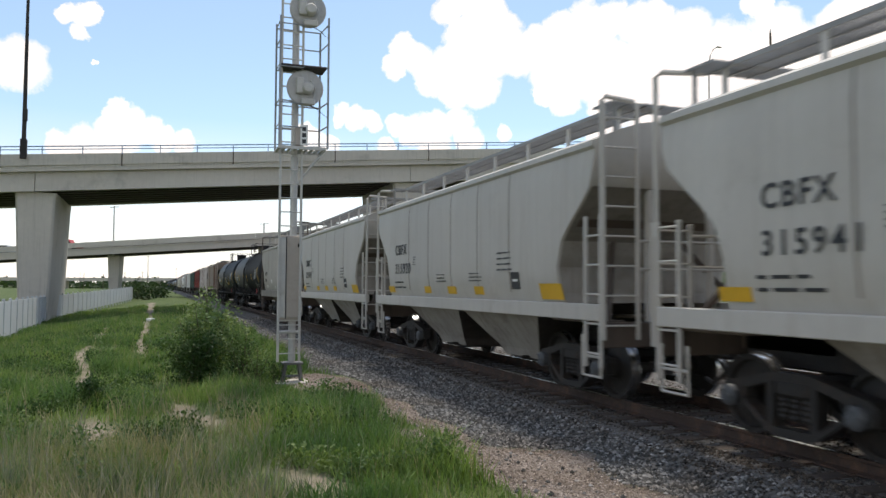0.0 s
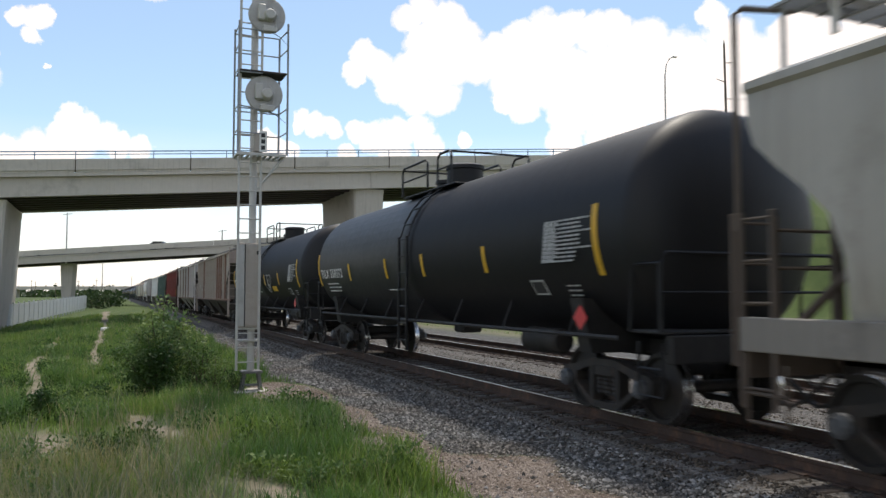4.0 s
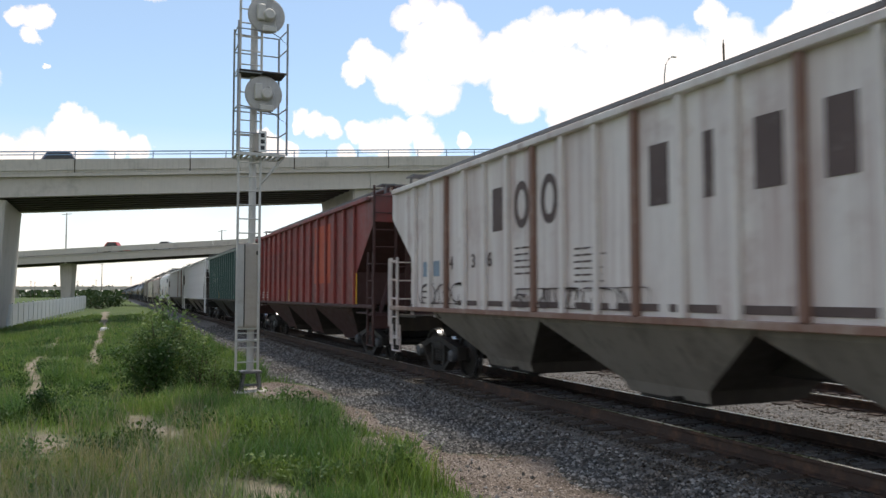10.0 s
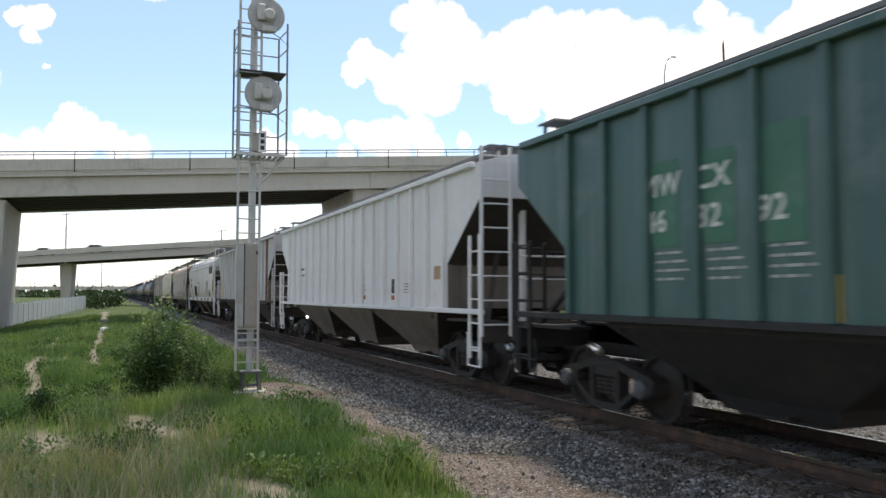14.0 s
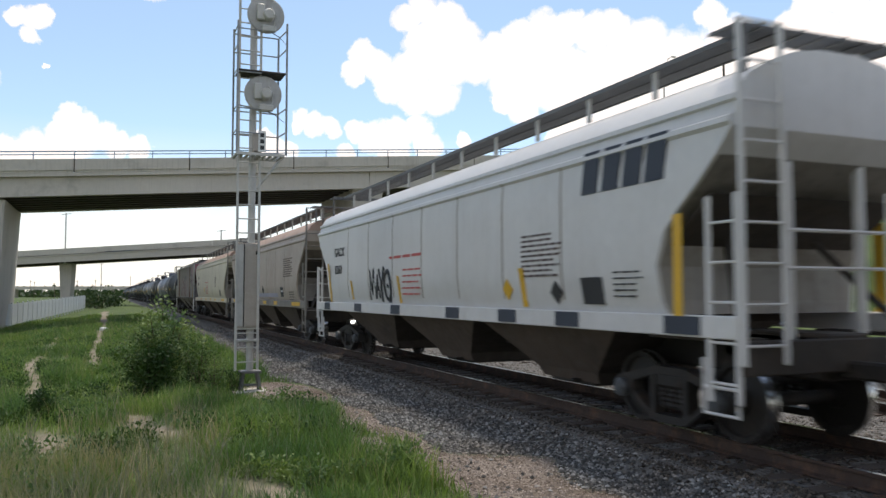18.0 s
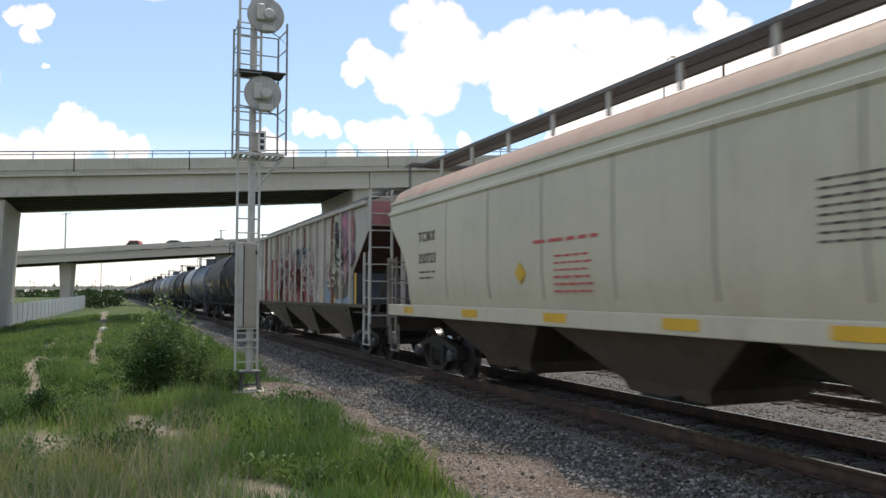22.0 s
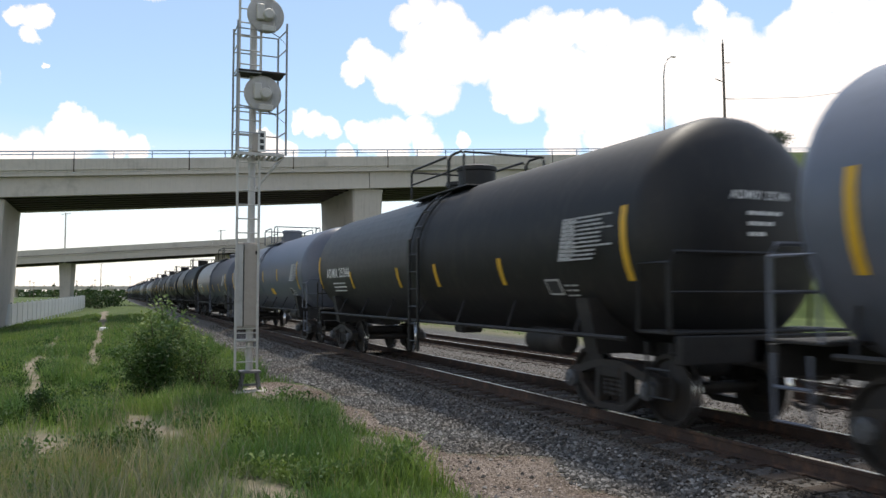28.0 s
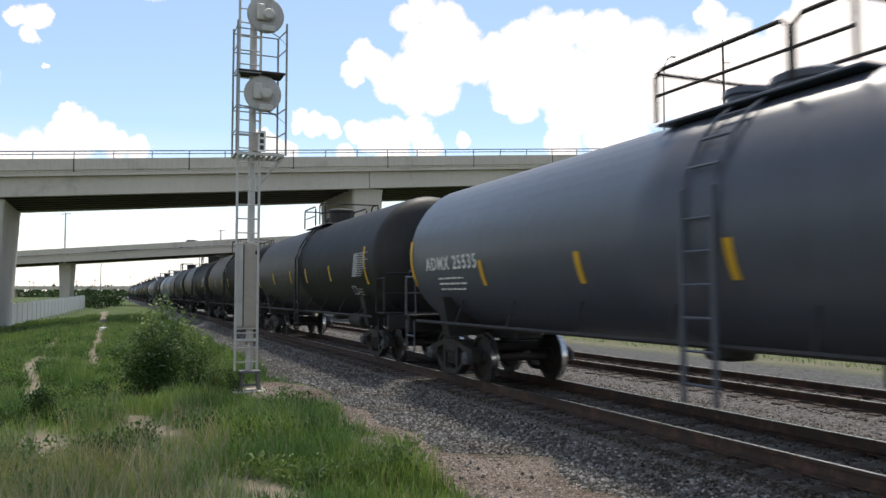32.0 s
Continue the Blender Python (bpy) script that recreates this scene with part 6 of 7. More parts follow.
                            ("rect", -3.3, 1.75, 0.34, 0.5, "white"), ("rect", -3.3, 1.753, 0.24, 0.36, "navy"), ("rect", 1.0, 2.9, 0.3, 1.8, "rust", "rust_streak"), ("rect", -1.6, 3.0, 0.26, 1.7, "rust", "rust_streak"), ("rect", 2.42, 1.72, 0.14, 0.62, "yellow", "reflective_stripe")] + ends(19.47, (-4.0, -5.4, 3.2)), bay="bay_grey", ladder=MAT["galvanised"], end_panel=MAT["rose"], end_shade_dirt=P["dark_end"], end_low=P["slate"], rusty=0.15, sill=P["bay_brown"])),
    (277.10, 296.55, tank("black_c", "black tank car with yellow stripes and orange label", tank_marks(20.2, "TILX 350137") + [("rect", 0.7, 2.22, 0.6, 0.32, "yellow", "warning_label"), ("lines", -2.4, 2.0, 5, 0.9, 0.1, "grey_ink")], stripes=(-0.91, -0.535, -0.195, 0.215, 0.545, 0.93))),
    (296.55, 315.40, tank("blue_grey", "blue-grey tank car with orange lettering", tank_marks(18.8, "UTLX 980988", "yellow"), stripes=(-0.88, -0.5, -0.165, 0.176, 0.54, 0.88))),
    (315.40, 333.95, tank("black_b", "matt black tank car with white lettering on its rounded end", tank_marks(18.4, "ADMX 25246"), end_text=("ADMX 25246", "white"), walk=-0.6, ladder_at=-0.75, stripes=(-0.91, -0.5, -0.165, 0.10, 0.54, 0.93))),
    (333.95, 352.90, tank("blue_grey", "blue-grey tank car with orange lettering", tank_marks(19.0, "UTLX 987932", "yellow") + [("rect", -2.5, 1.78, 0.6, 0.26, "yellow", "warning_label")], end_text=("UTLX 987932", "yellow"))),
    (352.90, 371.50, tank("slate", "slate grey tank car with white lettering and black walkway rails", tank_marks(18.6, "ADMX 25535"), end_text=("ADMX 25535", "white"), walk=-1.55, ladder_at=-1.3, dome_high=0.08, rails=P["pitch"], stripes=(-0.88, -0.5, -0.165, 0.176, 0.54, 0.93))),
]
y0 = 371.50
for k in range(17):
    CARS.append((y0, y0 + 18.85, tank(("black_b", "black", "black_b", "black_b", "blue_grey", "black", "blue_grey")[k % 7],
                                     ("weathered black tank car with dusty streaks", "black tank car with yellow stripes", "blue-grey tank car with yellow stripes")[(0, 1, 0, 0, 2, 1, 2)[k % 7]],
                                     tank_marks(18.9, ""))))
    y0 += 18.85

TRAIN = []
for a, b, spec in CARS:
    spec["length"] = b - a
    if spec["kind"] == "tank":
        car, wheels = make_tank("tank_car", spec)
    else:
        car, wheels = make_hopper("hopper_car", spec)
    TRAIN.append((car, wheels, (a + b) / 2))


def motions():
    """The train rolls towards the camera and past it; its wheels turn while they are near."""
    traffic()
    times = [0.5 * i for i in range(65)]
    for car, wheels, mid in TRAIN:
        walk(car, [(t, pose(TRACK_X, mid - travel(t), RAIL)) for t in times])
        close = [k for k in range(0, 961) if -6 < mid - travel(k / 30) < 46]
        if not close:
            continue
        for w, y in wheels:
            rows = []
            for k in close:
                rows.append((k / 30, pose(0, y, WHEEL_R, math.degrees(travel(k / 30) / WHEEL_R) % 360)))
            if close[0] > 0:
                rows.insert(0, (0, rows[0][1]))
            if close[-1] < 960:
                rows.append((32, rows[-1][1]))
            walk(w, rows)

# ---------------------------------------------------------------- the signal


def build_signal():
    sg = thing("signal_mast", pose(2.65, 16.63, 0.0), "silver railway signal mast with two round heads, ladder and cage", "railway signal")
    gal, alu = MAT["galvanised"], MAT["aluminium"]
    s = Shape()
    for sx in (-1, 1):
        s.rings([[(sx * (x0 + dx), dy, z) for dx, dy in ((-0.03, -0.12), (0.03, -0.12), (0.03, 0.12), (-0.03, 0.12))] for z, x0 in ((0.0, 0.2), (0.40, 0.14))])
    s.box(0, 0, 0.41, 0.42, 0.34, 0.05, 0.008)
    s.box(0, 0, 0.14, 0.3, 0.06, 0.04)
    part("base_stand", s, MAT["grating"], sg)
    part("footing", Shape().box(0, 0, -0.06, 0.7, 0.7, 0.2, 0.03), MAT["concrete"], sg, "rough concrete footing")
    part("pole", Shape().turned([(0.075, 0.42), (0.075, 9.3), (0.05, 9.34)], 14, "z", (0.0, 0.05, 0)), gal, sg, smooth=True)
    lx = -0.32
    for dx in (0.0, 0.44):
        part("ladder_rail", Shape().box(lx + dx, -0.16, 4.9, 0.05, 0.03, 8.9, 0.006), gal, sg)
    z = 0.62
    rung = Shape().tube([(lx, -0.16, 0), (lx + 0.44, -0.16, 0)], 0.014).mesh("ladder_rung", gal)
    while z < 9.2:
        if not 1.32 < z < 3.06:
            part("ladder_rung", rung, None, sg, at=pose(0, 0, z))
        z += 0.292
    # instrument case on the lower mast
    case = part("instrument_case", Shape().box(-0.08, 0.02, 2.18, 0.44, 0.28, 1.74, 0.012), alu, sg, "weathered aluminium instrument case")
    part("case_door", Shape().box(-0.02, -0.126, 2.18, 0.27, 0.02, 1.66, 0.008), alu, case)
    part("door_frame", Shape().box(-0.235, -0.126, 2.18, 0.12, 0.018, 1.66, 0.008), gal, case)
    part("door_seam", Shape().box(-0.165, -0.128, 2.18, 0.012, 0.016, 1.7), MAT["ink"], case)
    part("padlock", Shape().box(0.09, -0.15, 2.85, 0.05, 0.04, 0.08, 0.012), MAT["steel_dark"], case)
    for zz in (1.3, 1.05):
        part("clamp", Shape().box(-0.08, -0.0, zz, 0.46, 0.2, 0.05, 0.01), gal, sg)
    # platform and braces
    pf = part("platform", Shape().box(0.1, -0.36, 4.86, 0.98, 0.04, 0.06).box(0.1, 0.26, 4.86, 0.98, 0.04, 0.06).box(0.1, -0.05, 4.845, 0.06, 0.6, 0.03), gal, sg)
    slat = Shape().box(0, -0.05, 4.865, 0.05, 0.58, 0.03).mesh("slat", gal)
    for k in range(9):
        part("slat", slat, None, pf, at=pose(-0.36 + 0.115 * k, 0, 0))
    for sy in (-0.3, 0.2):
        part("brace", Shape().tube([(0.58, sy, 4.83), (0.07, sy * 0.3, 4.18)], 0.022), gal, sg)
    # cage round the ladder and the heads
    for x, y, z0, z1 in ((-0.38, -0.36, 4.86, 7.6), (-0.38, 0.26, 4.86, 7.6), (0.56, 0.26, 4.86, 7.5), (0.62, -0.36, 4.86, 7.65)):
        part("cage_post", Shape().box(x, y, (z0 + z1) / 2, 0.04, 0.03, z1 - z0, 0.005), MAT["cage_shade"], sg)
    for z in (5.35, 5.85, 6.6, 7.1, 7.5):
        r = Shape()
        r.tube([(-0.38, -0.36, z), (0.56, 0.26, z)], 0.012) if z == 5.85 else None
        r.tube([(-0.38, -0.36, z), (-0.38, 0.26, z), (0.56, 0.26, z), (0.62, -0.36, z)], 0.015)
        if z != 7.1:
            r.tube([(-0.38, -0.36, z - 0.06), (0.1, -0.36, z - 0.06)], 0.013)
        part("cage_hoop", r, MAT["cage_shade"], sg)
    part("cage_shelf", Shape().box(0.12, -0.1, 6.58, 0.95, 0.5, 0.05, 0.01), MAT["steel_dark"], sg)
    # two round heads seen from behind
    for z, dx in ((6.15, 0.16), (7.82, 0.20)):
        hd = part("signal_head", Shape().turned([(0.02, -0.02), (0.36, -0.02), (0.385, 0.0), (0.385, 0.02), (0.36, 0.035), (0.02, 0.035)], 32, "y", (dx, -0.22, z)), MAT["target"], sg, "round pale grey target plate", smooth=True)
        part("lamp_housing", Shape().turned([(0.02, -0.20), (0.09, -0.20), (0.12, -0.16), (0.13, -0.02), (0.02, -0.02)], 18, "y", (dx + 0.04, -0.22, z - 0.02)), gal, hd, smooth=True)
        part("lamp_lid", Shape().box(dx - 0.12, -0.29, z + 0.03, 0.16, 0.1, 0.34, 0.02), gal, hd)
        part("lamp_bracket", Shape().tube([(dx - 0.02, -0.3, z - 0.33), (dx + 0.16, -0.28, z - 0.22), (dx + 0.2, -0.26, z + 0.02), (dx + 0.1, -0.28, z + 0.16)], 0.02), gal, hd)
        part("hood", Shape().turned([(0.11, 0.03), (0.12, 0.3), (0.10, 0.3), (0.09, 0.03)], 16, "y", (dx, -0.22, z)), MAT["ink"], hd)
        part("cable_box", Shape().box(dx + 0.05, -0.28, z - 0.30, 0.3, 0.1, 0.13, 0.02), gal, hd)
        part("head_cable", Shape().tube([(dx + 0.1, -0.25, z - 0.36), (dx + 0.25, -0.3, z - 0.45), (0.6, -0.36, z - 0.62), (0.64, -0.34, z - 0.2)], 0.009), MAT["ink"], sg)
    part("junction_box", Shape().box(0.06, -0.2, 5.12, 0.2, 0.16, 0.38, 0.015), alu, sg)
    plate = part("number_plate", Shape().box(0.14, -0.29, 5.14, 0.16, 0.012, 0.44, 0.004), MAT["white"], sg, "small pale plate with dark bars")
    for zz in (5.27, 5.14, 5.01):
        part("plate_bar", Shape().box(0.14, -0.298, zz, 0.08, 0.006, 0.085), MAT["ink"], plate)


MAT["target"] = material("weathered_target", (0.47, 0.46, 0.45), 0.6, metal=0.1, vary=0.25, scale=6, stain=(0.22, 0.18, 0.14), stain_amount=0.25, streak=0.3)
build_signal()

# ---------------------------------------------------------------- fence, poles


def build_fence():
    fe = thing("board_fence", pose(0, 0, 0), "pale grey board fence along the railway land", "fence")
    line = [(-6.6, 18), (-6.8, 40), (-7.6, 66), (-5.6, 95), (-3.4, 121)]
    tops = [1.15, 1.22, 1.18, 1.45, 1.78]
    board = Shape().box(0, 0, -0.85, 2.36, 0.05, 1.7, 0.01).mesh("fence_panel", MAT["fence"])
    post = Shape().box(0, 0, -0.95, 0.12, 0.12, 2.1, 0.015).mesh("fence_post", MAT["fence"])
    for (x0, y0), (x1, y1), z0, z1 in zip(line, line[1:], tops, tops[1:]):
        d = math.hypot(x1 - x0, y1 - y0)
        n = round(d / 2.44)
        ang = math.degrees(math.atan2(y1 - y0, x1 - x0))
        for i in range(n):
            f = (i + 0.5) / n
            part("fence_panel", board, None, fe, at=pose(x0 + (x1 - x0) * f, y0 + (y1 - y0) * f, z0 + (z1 - z0) * f, 0, 0, ang))
            f = i / n
            part("fence_post", post, None, fe, at=pose(x0 + (x1 - x0) * f, y0 + (y1 - y0) * f, z0 + (z1 - z0) * f + 0.02, 0, 0, ang))


build_fence()


def at_view(px, z):
    """Place z metres out along the view at a bearing."""
    p = AX * z + SIDE * ((px - 784) / 1400 * z)
    return p.x, p.y


def up_at(py, z):
    """Height that stands at a level of the view, z metres out."""
    return EYE + (521 - py) / 1400 * z


def build_poles():
    # lamp on the near bridge
    x, y = at_view(-58, 53.4)
    p = thing("street_lamp", pose(x, y, deck_z(x)), "tall dark lamp column on the road bridge", "street lamp")
    part("column", Shape().turned([(0.16, 0), (0.15, 1.0), (0.09, 14.0)], 12, "z"), MAT["steel_dark"], p, smooth=True)
    part("base_box", Shape().box(0, 0, 0.7, 0.42, 0.42, 1.4, 0.03), MAT["steel_dark"], p)
    part("meter_box", Shape().box(0.05, -0.1, 3.1, 0.3, 0.3, 0.9, 0.03), MAT["steel_dark"], p)
    # curved lamp on the embankment road
    x, y = at_view(1181, 82)
    p = thing("street_lamp", pose(x, y, 11.0), "slender grey street lamp with a curved arm", "street lamp")
    h = up_at(93, 82) - 11.0
    part("column", Shape().tube([(0, 0, -1.5), (0, 0, h * 0.6), (0.02, 0, h - 2.2), (0.2, 0, h - 1.0), (0.6, 0, h - 0.3), (1.1, 0, h)], [0.11, 0.09, 0.075, 0.065, 0.06, 0.05], 10), MAT["galvanised"], p, smooth=True)
    part("lamp_head", Shape().box(1.3, 0, h, 0.6, 0.26, 0.12, 0.04), MAT["galvanised"], p)
    # utility pole with its wires
    z = 88
    x, y = at_view(1292, z)
    p = thing("utility_pole", pose(x, y, 8.0), "weathered wooden utility pole with short arms", "utility pole")
    h = up_at(72, z) - 8.0
    part("pole", Shape().tube([(0, 0, -2), (-0.3, 0, h)], [0.19, 0.12], 10), MAT["pole_wood"], p, smooth=True)
    for zz, a, b in ((h - 2.2, 0.0, 1.0), (h - 4.4, -1.2, 0.0), (h - 6.3, 0.0, 1.5)):
        part("arm", Shape().tube([(a - 0.25, 0, zz + (0.25 if a < 0 else 0)), (b - 0.25, 0, zz + (0.12 if a == 0 else 0))], 0.05), MAT["pole_wood"], p)
    part("insulator", Shape().turned([(0.05, h - 0.1), (0.09, h + 0.1), (0.05, h + 0.25), (0.07, h + 0.4), (0.02, h + 0.5)], 10, "z", (-0.3, 0, 0)), MAT["galvanised"], p)
    part("wire", Shape().tube([(1.3, 0, h - 6.2), (9, -3, h - 5.9), (20, -8, h - 4.4), (34, -14, h - 1.2)], 0.022, 4), MAT["steel_dark"], p)
    # lamp and sign posts of the far bridge
    for px, py0, py1, z, kind in ((115, 462, 377, 138, "street lamp"), (391, 425, 407, 140, "street lamp"), (180, 516, 467, 300, "utility pole")):
        x, y = at_view(px, z)
        b, t = up_at(py0, z), up_at(py1, z)
        p = thing("street_lamp" if kind == "street lamp" else "utility_pole", pose(x, y, b), "thin grey post beyond the railway" if z > 200 else "thin grey lamp post on the ramp bridge", kind)
        part("column", Shape().tube([(0, 0, -0.5), (0, 0, t - b)], [0.14, 0.09], 8), MAT["galvanised"] if z < 200 else MAT["pole_wood"], p)
        part("arm", Shape().tube([(-0.7, 0, t - b - 0.3), (0.8, 0, t - b - 0.1)], 0.06), MAT["galvanised"], p)
    for px, h, z in ((22, 9, 480), (55, 11, 520), (62, 10, 500), (98, 10, 540), (138, 11, 520), (165, 9, 560), (170, 12, 540), (232, 16, 620)):
        x, y = at_view(px, z)
        p = thing("utility_pole", pose(x, y, 0), "far thin pole on the horizon", "utility pole", "far poles")
        part("pole", Shape().tube([(0, 0, -1), (0, 0, h)], 0.14, 6), MAT["pole_wood"], p)
        part("arm", Shape().tube([(-0.9, 0, h - 0.8), (0.9, 0, h - 0.8)], 0.09, 5), MAT["pole_wood"], p)


build_poles()

# ---------------------------------------------------------------- vehicles on the ramp bridge
VEHICLES = []


def build_vehicles():
    colours = [(0.55, 0.56, 0.57), (0.03, 0.03, 0.035), (0.25, 0.26, 0.28), (0.5, 0.05, 0.04), (0.06, 0.09, 0.16), (0.6, 0.6, 0.6)]
    glass = MAT["lens_dark"]
    rub = MAT["ink"]
    names = ["silver", "black", "grey", "red", "dark blue", "white"]
    for k in range(22):
        c = k % 6 if k != 21 else 4
        paint = shared(("carpaint", c), lambda: material("car_paint", colours[c], 0.35, metal=0.2, vary=0.05, bump=0.0))
        tall = 1.5 if k % 3 else 1.85
        car = thing("car", pose(0, 0, 0), names[c] + " car driving on the ramp bridge", "car", "traffic on the ramp bridge")
        b = Shape()
        b.rings([[(x, -0.9, z) for x, z in ((-2.2, 0.3), (-2.25, 0.8), (-1.2, 0.95), (1.9, 0.98), (2.2, 0.85), (2.2, 0.3))], [(x, 0.9, z) for x, z in ((-2.2, 0.3), (-2.25, 0.8), (-1.2, 0.95), (1.9, 0.98), (2.2, 0.85), (2.2, 0.3))]])
        b.rings([[(x, w, z) for x, z in ((-1.0, 0.97), (-0.4, tall), (1.1, tall), (1.8, 0.97))] for w in (-0.75, 0.75)])
        part("body", b, paint, car)
        part("window", Shape().rings([[(x, w, z) for x, z in ((-0.8, 1.02), (-0.33, tall - 0.1), (1.0, tall - 0.1), (1.55, 1.02))] for w in (-0.77, 0.77)]), glass, car)
        for x in (-1.4, 1.4):
            for w in (-0.82, 0.82):
                part("wheel", Shape().turned([(0.1, -0.1), (0.31, -0.1), (0.31, 0.1), (0.1, 0.1)], 14, "y", (x, w, 0.31)), rub, car)
        # direction, lane, first place along the bridge, speed
        way = 1 if k % 2 else -1
        if k == 21:
            # this one crosses the near bridge
            car["label"] = "dark blue estate car crossing the near road bridge"
        VEHICLES.append((car, way, -2.4 if way > 0 else 2.2, (-420 + 23 * k + 9 * (k % 3) if way > 0 else -90 + 27 * k + 11 * (k % 4)), 12.5 + (k * 7 % 4)))


build_vehicles()

# ---------------------------------------------------------------- plants


def blades(name, mat, spots, label):
    """Grass: spots of (x, y, z, height, lean, width), all in one mesh."""
    rnd = np.random.RandomState(11)
    a = np.array(spots)
    n = len(a)
    ang = rnd.rand(n) * 6.283
    lean = a[:, 4]
    dx, dy = np.cos(ang), np.sin(ang)
    face = rnd.rand(n) * 6.283
    wx, wy = np.cos(face) * a[:, 5], np.sin(face) * a[:, 5]
    h = a[:, 3]
    v = np.zeros((n, 5, 3))
    v[:, 0] = np.stack([a[:, 0] - wx, a[:, 1] - wy, a[:, 2]], 1)
    v[:, 1] = np.stack([a[:, 0] + wx, a[:, 1] + wy, a[:, 2]], 1)
    mx, my, mz = a[:, 0] + dx * lean * 0.35, a[:, 1] + dy * lean * 0.35, a[:, 2] + h * 0.6
    v[:, 2] = np.stack([mx - wx * 0.7, my - wy * 0.7, mz], 1)
    v[:, 3] = np.stack([mx + wx * 0.7, my + wy * 0.7, mz], 1)
    v[:, 4] = np.stack([a[:, 0] + dx * lean, a[:, 1] + dy * lean, a[:, 2] + h], 1)
    base = 5 * np.arange(n)[:, None]
    q = (base + np.array([0, 1, 3, 2])).tolist()
    t = (base + np.array([2, 3, 4])).tolist()
    me = bpy.data.meshes.new(name)
    me.from_pydata(v.reshape(-1, 3).tolist(), [], q + t)
    me.materials.append(mat)
    tagged(new(name, me), label, "grass", kind="stuff")


def build_grass():
    rnd = random.Random(21)
    green, dry, dead = [], [], []
    tries = 0
    while tries < 190000:
        tries += 1
        y = 4.5 + 75 * rnd.random() ** 2.1
        x = -1.5 - 0.16 * y + (5.4 + 0.16 * y) * rnd.random()
        clump = noise.noise(Vector((x * 0.55, y * 0.45, 1.3))) + 0.5 * noise.noise(Vector((x * 1.9, y * 1.6, 5.0)))
        e, g, s = cover(x, y)
        if rnd.random() < e * 1.08 + g * 1.0 + s * 1.05 or rnd.random() > 0.72 + clump:
            continue
        z = ground_z(x, y) - 0.01
        h = (0.13 + 0.28 * max(0, clump + 0.2)) * rnd.uniform(0.5, 1.45)
        far = 1 + y * 0.035
        if rnd.random() < 0.08 + 0.55 * smooth01(1.3, -0.2, x) * smooth01(13, 8.5, y) + 0.16 * max(0, -clump):
            dry.append((x, y, z, h * rnd.uniform(1.0, 1.6), h * rnd.uniform(0.1, 0.6), 0.0032 * far))
        else:
            green.append((x, y, z, h, h * rnd.uniform(0.15, 0.8), 0.0052 * far))
    # tall dry stems in the near corner and along the worn track
    for _ in range(5200):
        y = 6.6 + 7 * rnd.random() ** 1.5
        x = -2.8 + 4.2 * rnd.random()
        k = noise.noise(Vector((x * 1.3, y * 1.1, 9.0))) + 0.35 * smooth01(11.5, 9.5, y) * smooth01(1.4, 0.4, x)
        if k < 0.04 or cover(x, y)[0] > 0.5 or rnd.random() < 0.35:
            continue
        dead.append((x, y, ground_z(x, y) - 0.01, rnd.uniform(0.25, 0.6), rnd.uniform(0.05, 0.35), 0.005))
    # the rest of the verge, round and behind the camera
    for _ in range(60000):
        y = -14 + 40 * rnd.random()
        x = -16 + 19 * rnd.random()
        if y > 4.5 and x > -1.7 - 0.16 * y or x * x + y * y < 0.5:
            continue
        clump = noise.noise(Vector((x * 0.55, y * 0.45, 1.3)))
        e, g, s = cover(x, y)
        if rnd.random() < g + s or rnd.random() > 0.75 + clump:
            continue
        h = (0.13 + 0.26 * max(0, clump + 0.2)) * rnd.uniform(0.5, 1.4)
        (dry if rnd.random() < 0.15 else green).append((x, y, ground_z(x, y) - 0.01, h, h * rnd.uniform(0.15, 0.8), 0.009))
    # a rough fringe along the second track and on the slope
    for _ in range(5000):
        y = 6 + 90 * rnd.random() ** 1.5
        x = 19.0 + 7 * rnd.random() ** 1.5
        green.append((x, y, ground_z(x, y), rnd.uniform(0.05, 0.16), rnd.uniform(0.05, 0.2), 0.014))
    blades("grass", MAT["grass"], green, "lush green grass on the verge")
    blades("dead_stems", MAT["dead_stem"], dead, "tall dead straw stems standing in the grass")
    blades("dry_grass", MAT["dry_grass"], dry, "dry straw-coloured grass stalks among the green")


build_grass()


def leaves_shape(points, size, rnd, up=0.3):
    """Small pointed leaves, two faces each, at points."""
    s = Shape()
    for p in points:
        d = Vector((rnd.gauss(0, 1), rnd.gauss(0, 1), rnd.gauss(up, 0.7))).normalized()
        u = d.cross(Vector((rnd.gauss(0, 1), rnd.gauss(0, 1), rnd.gauss(0, 1)))).normalized()
        n = d.cross(u)
        L = size * rnd.uniform(0.6, 1.3)
        w = L * 0.3
        p = Vector(p)
        mid = p + d * L * 0.5 + n * L * 0.06
        s.add([tuple(p), tuple(mid + u * w), tuple(p + d * L), tuple(mid - u * w)], [(0, 1, 2), (0, 2, 3)])
    return s


def raw_mesh(s, name, mat):
    me = bpy.data.meshes.new(name)
    me.from_pydata(s.v, [], s.f)
    me.materials.append(mat)
    return me


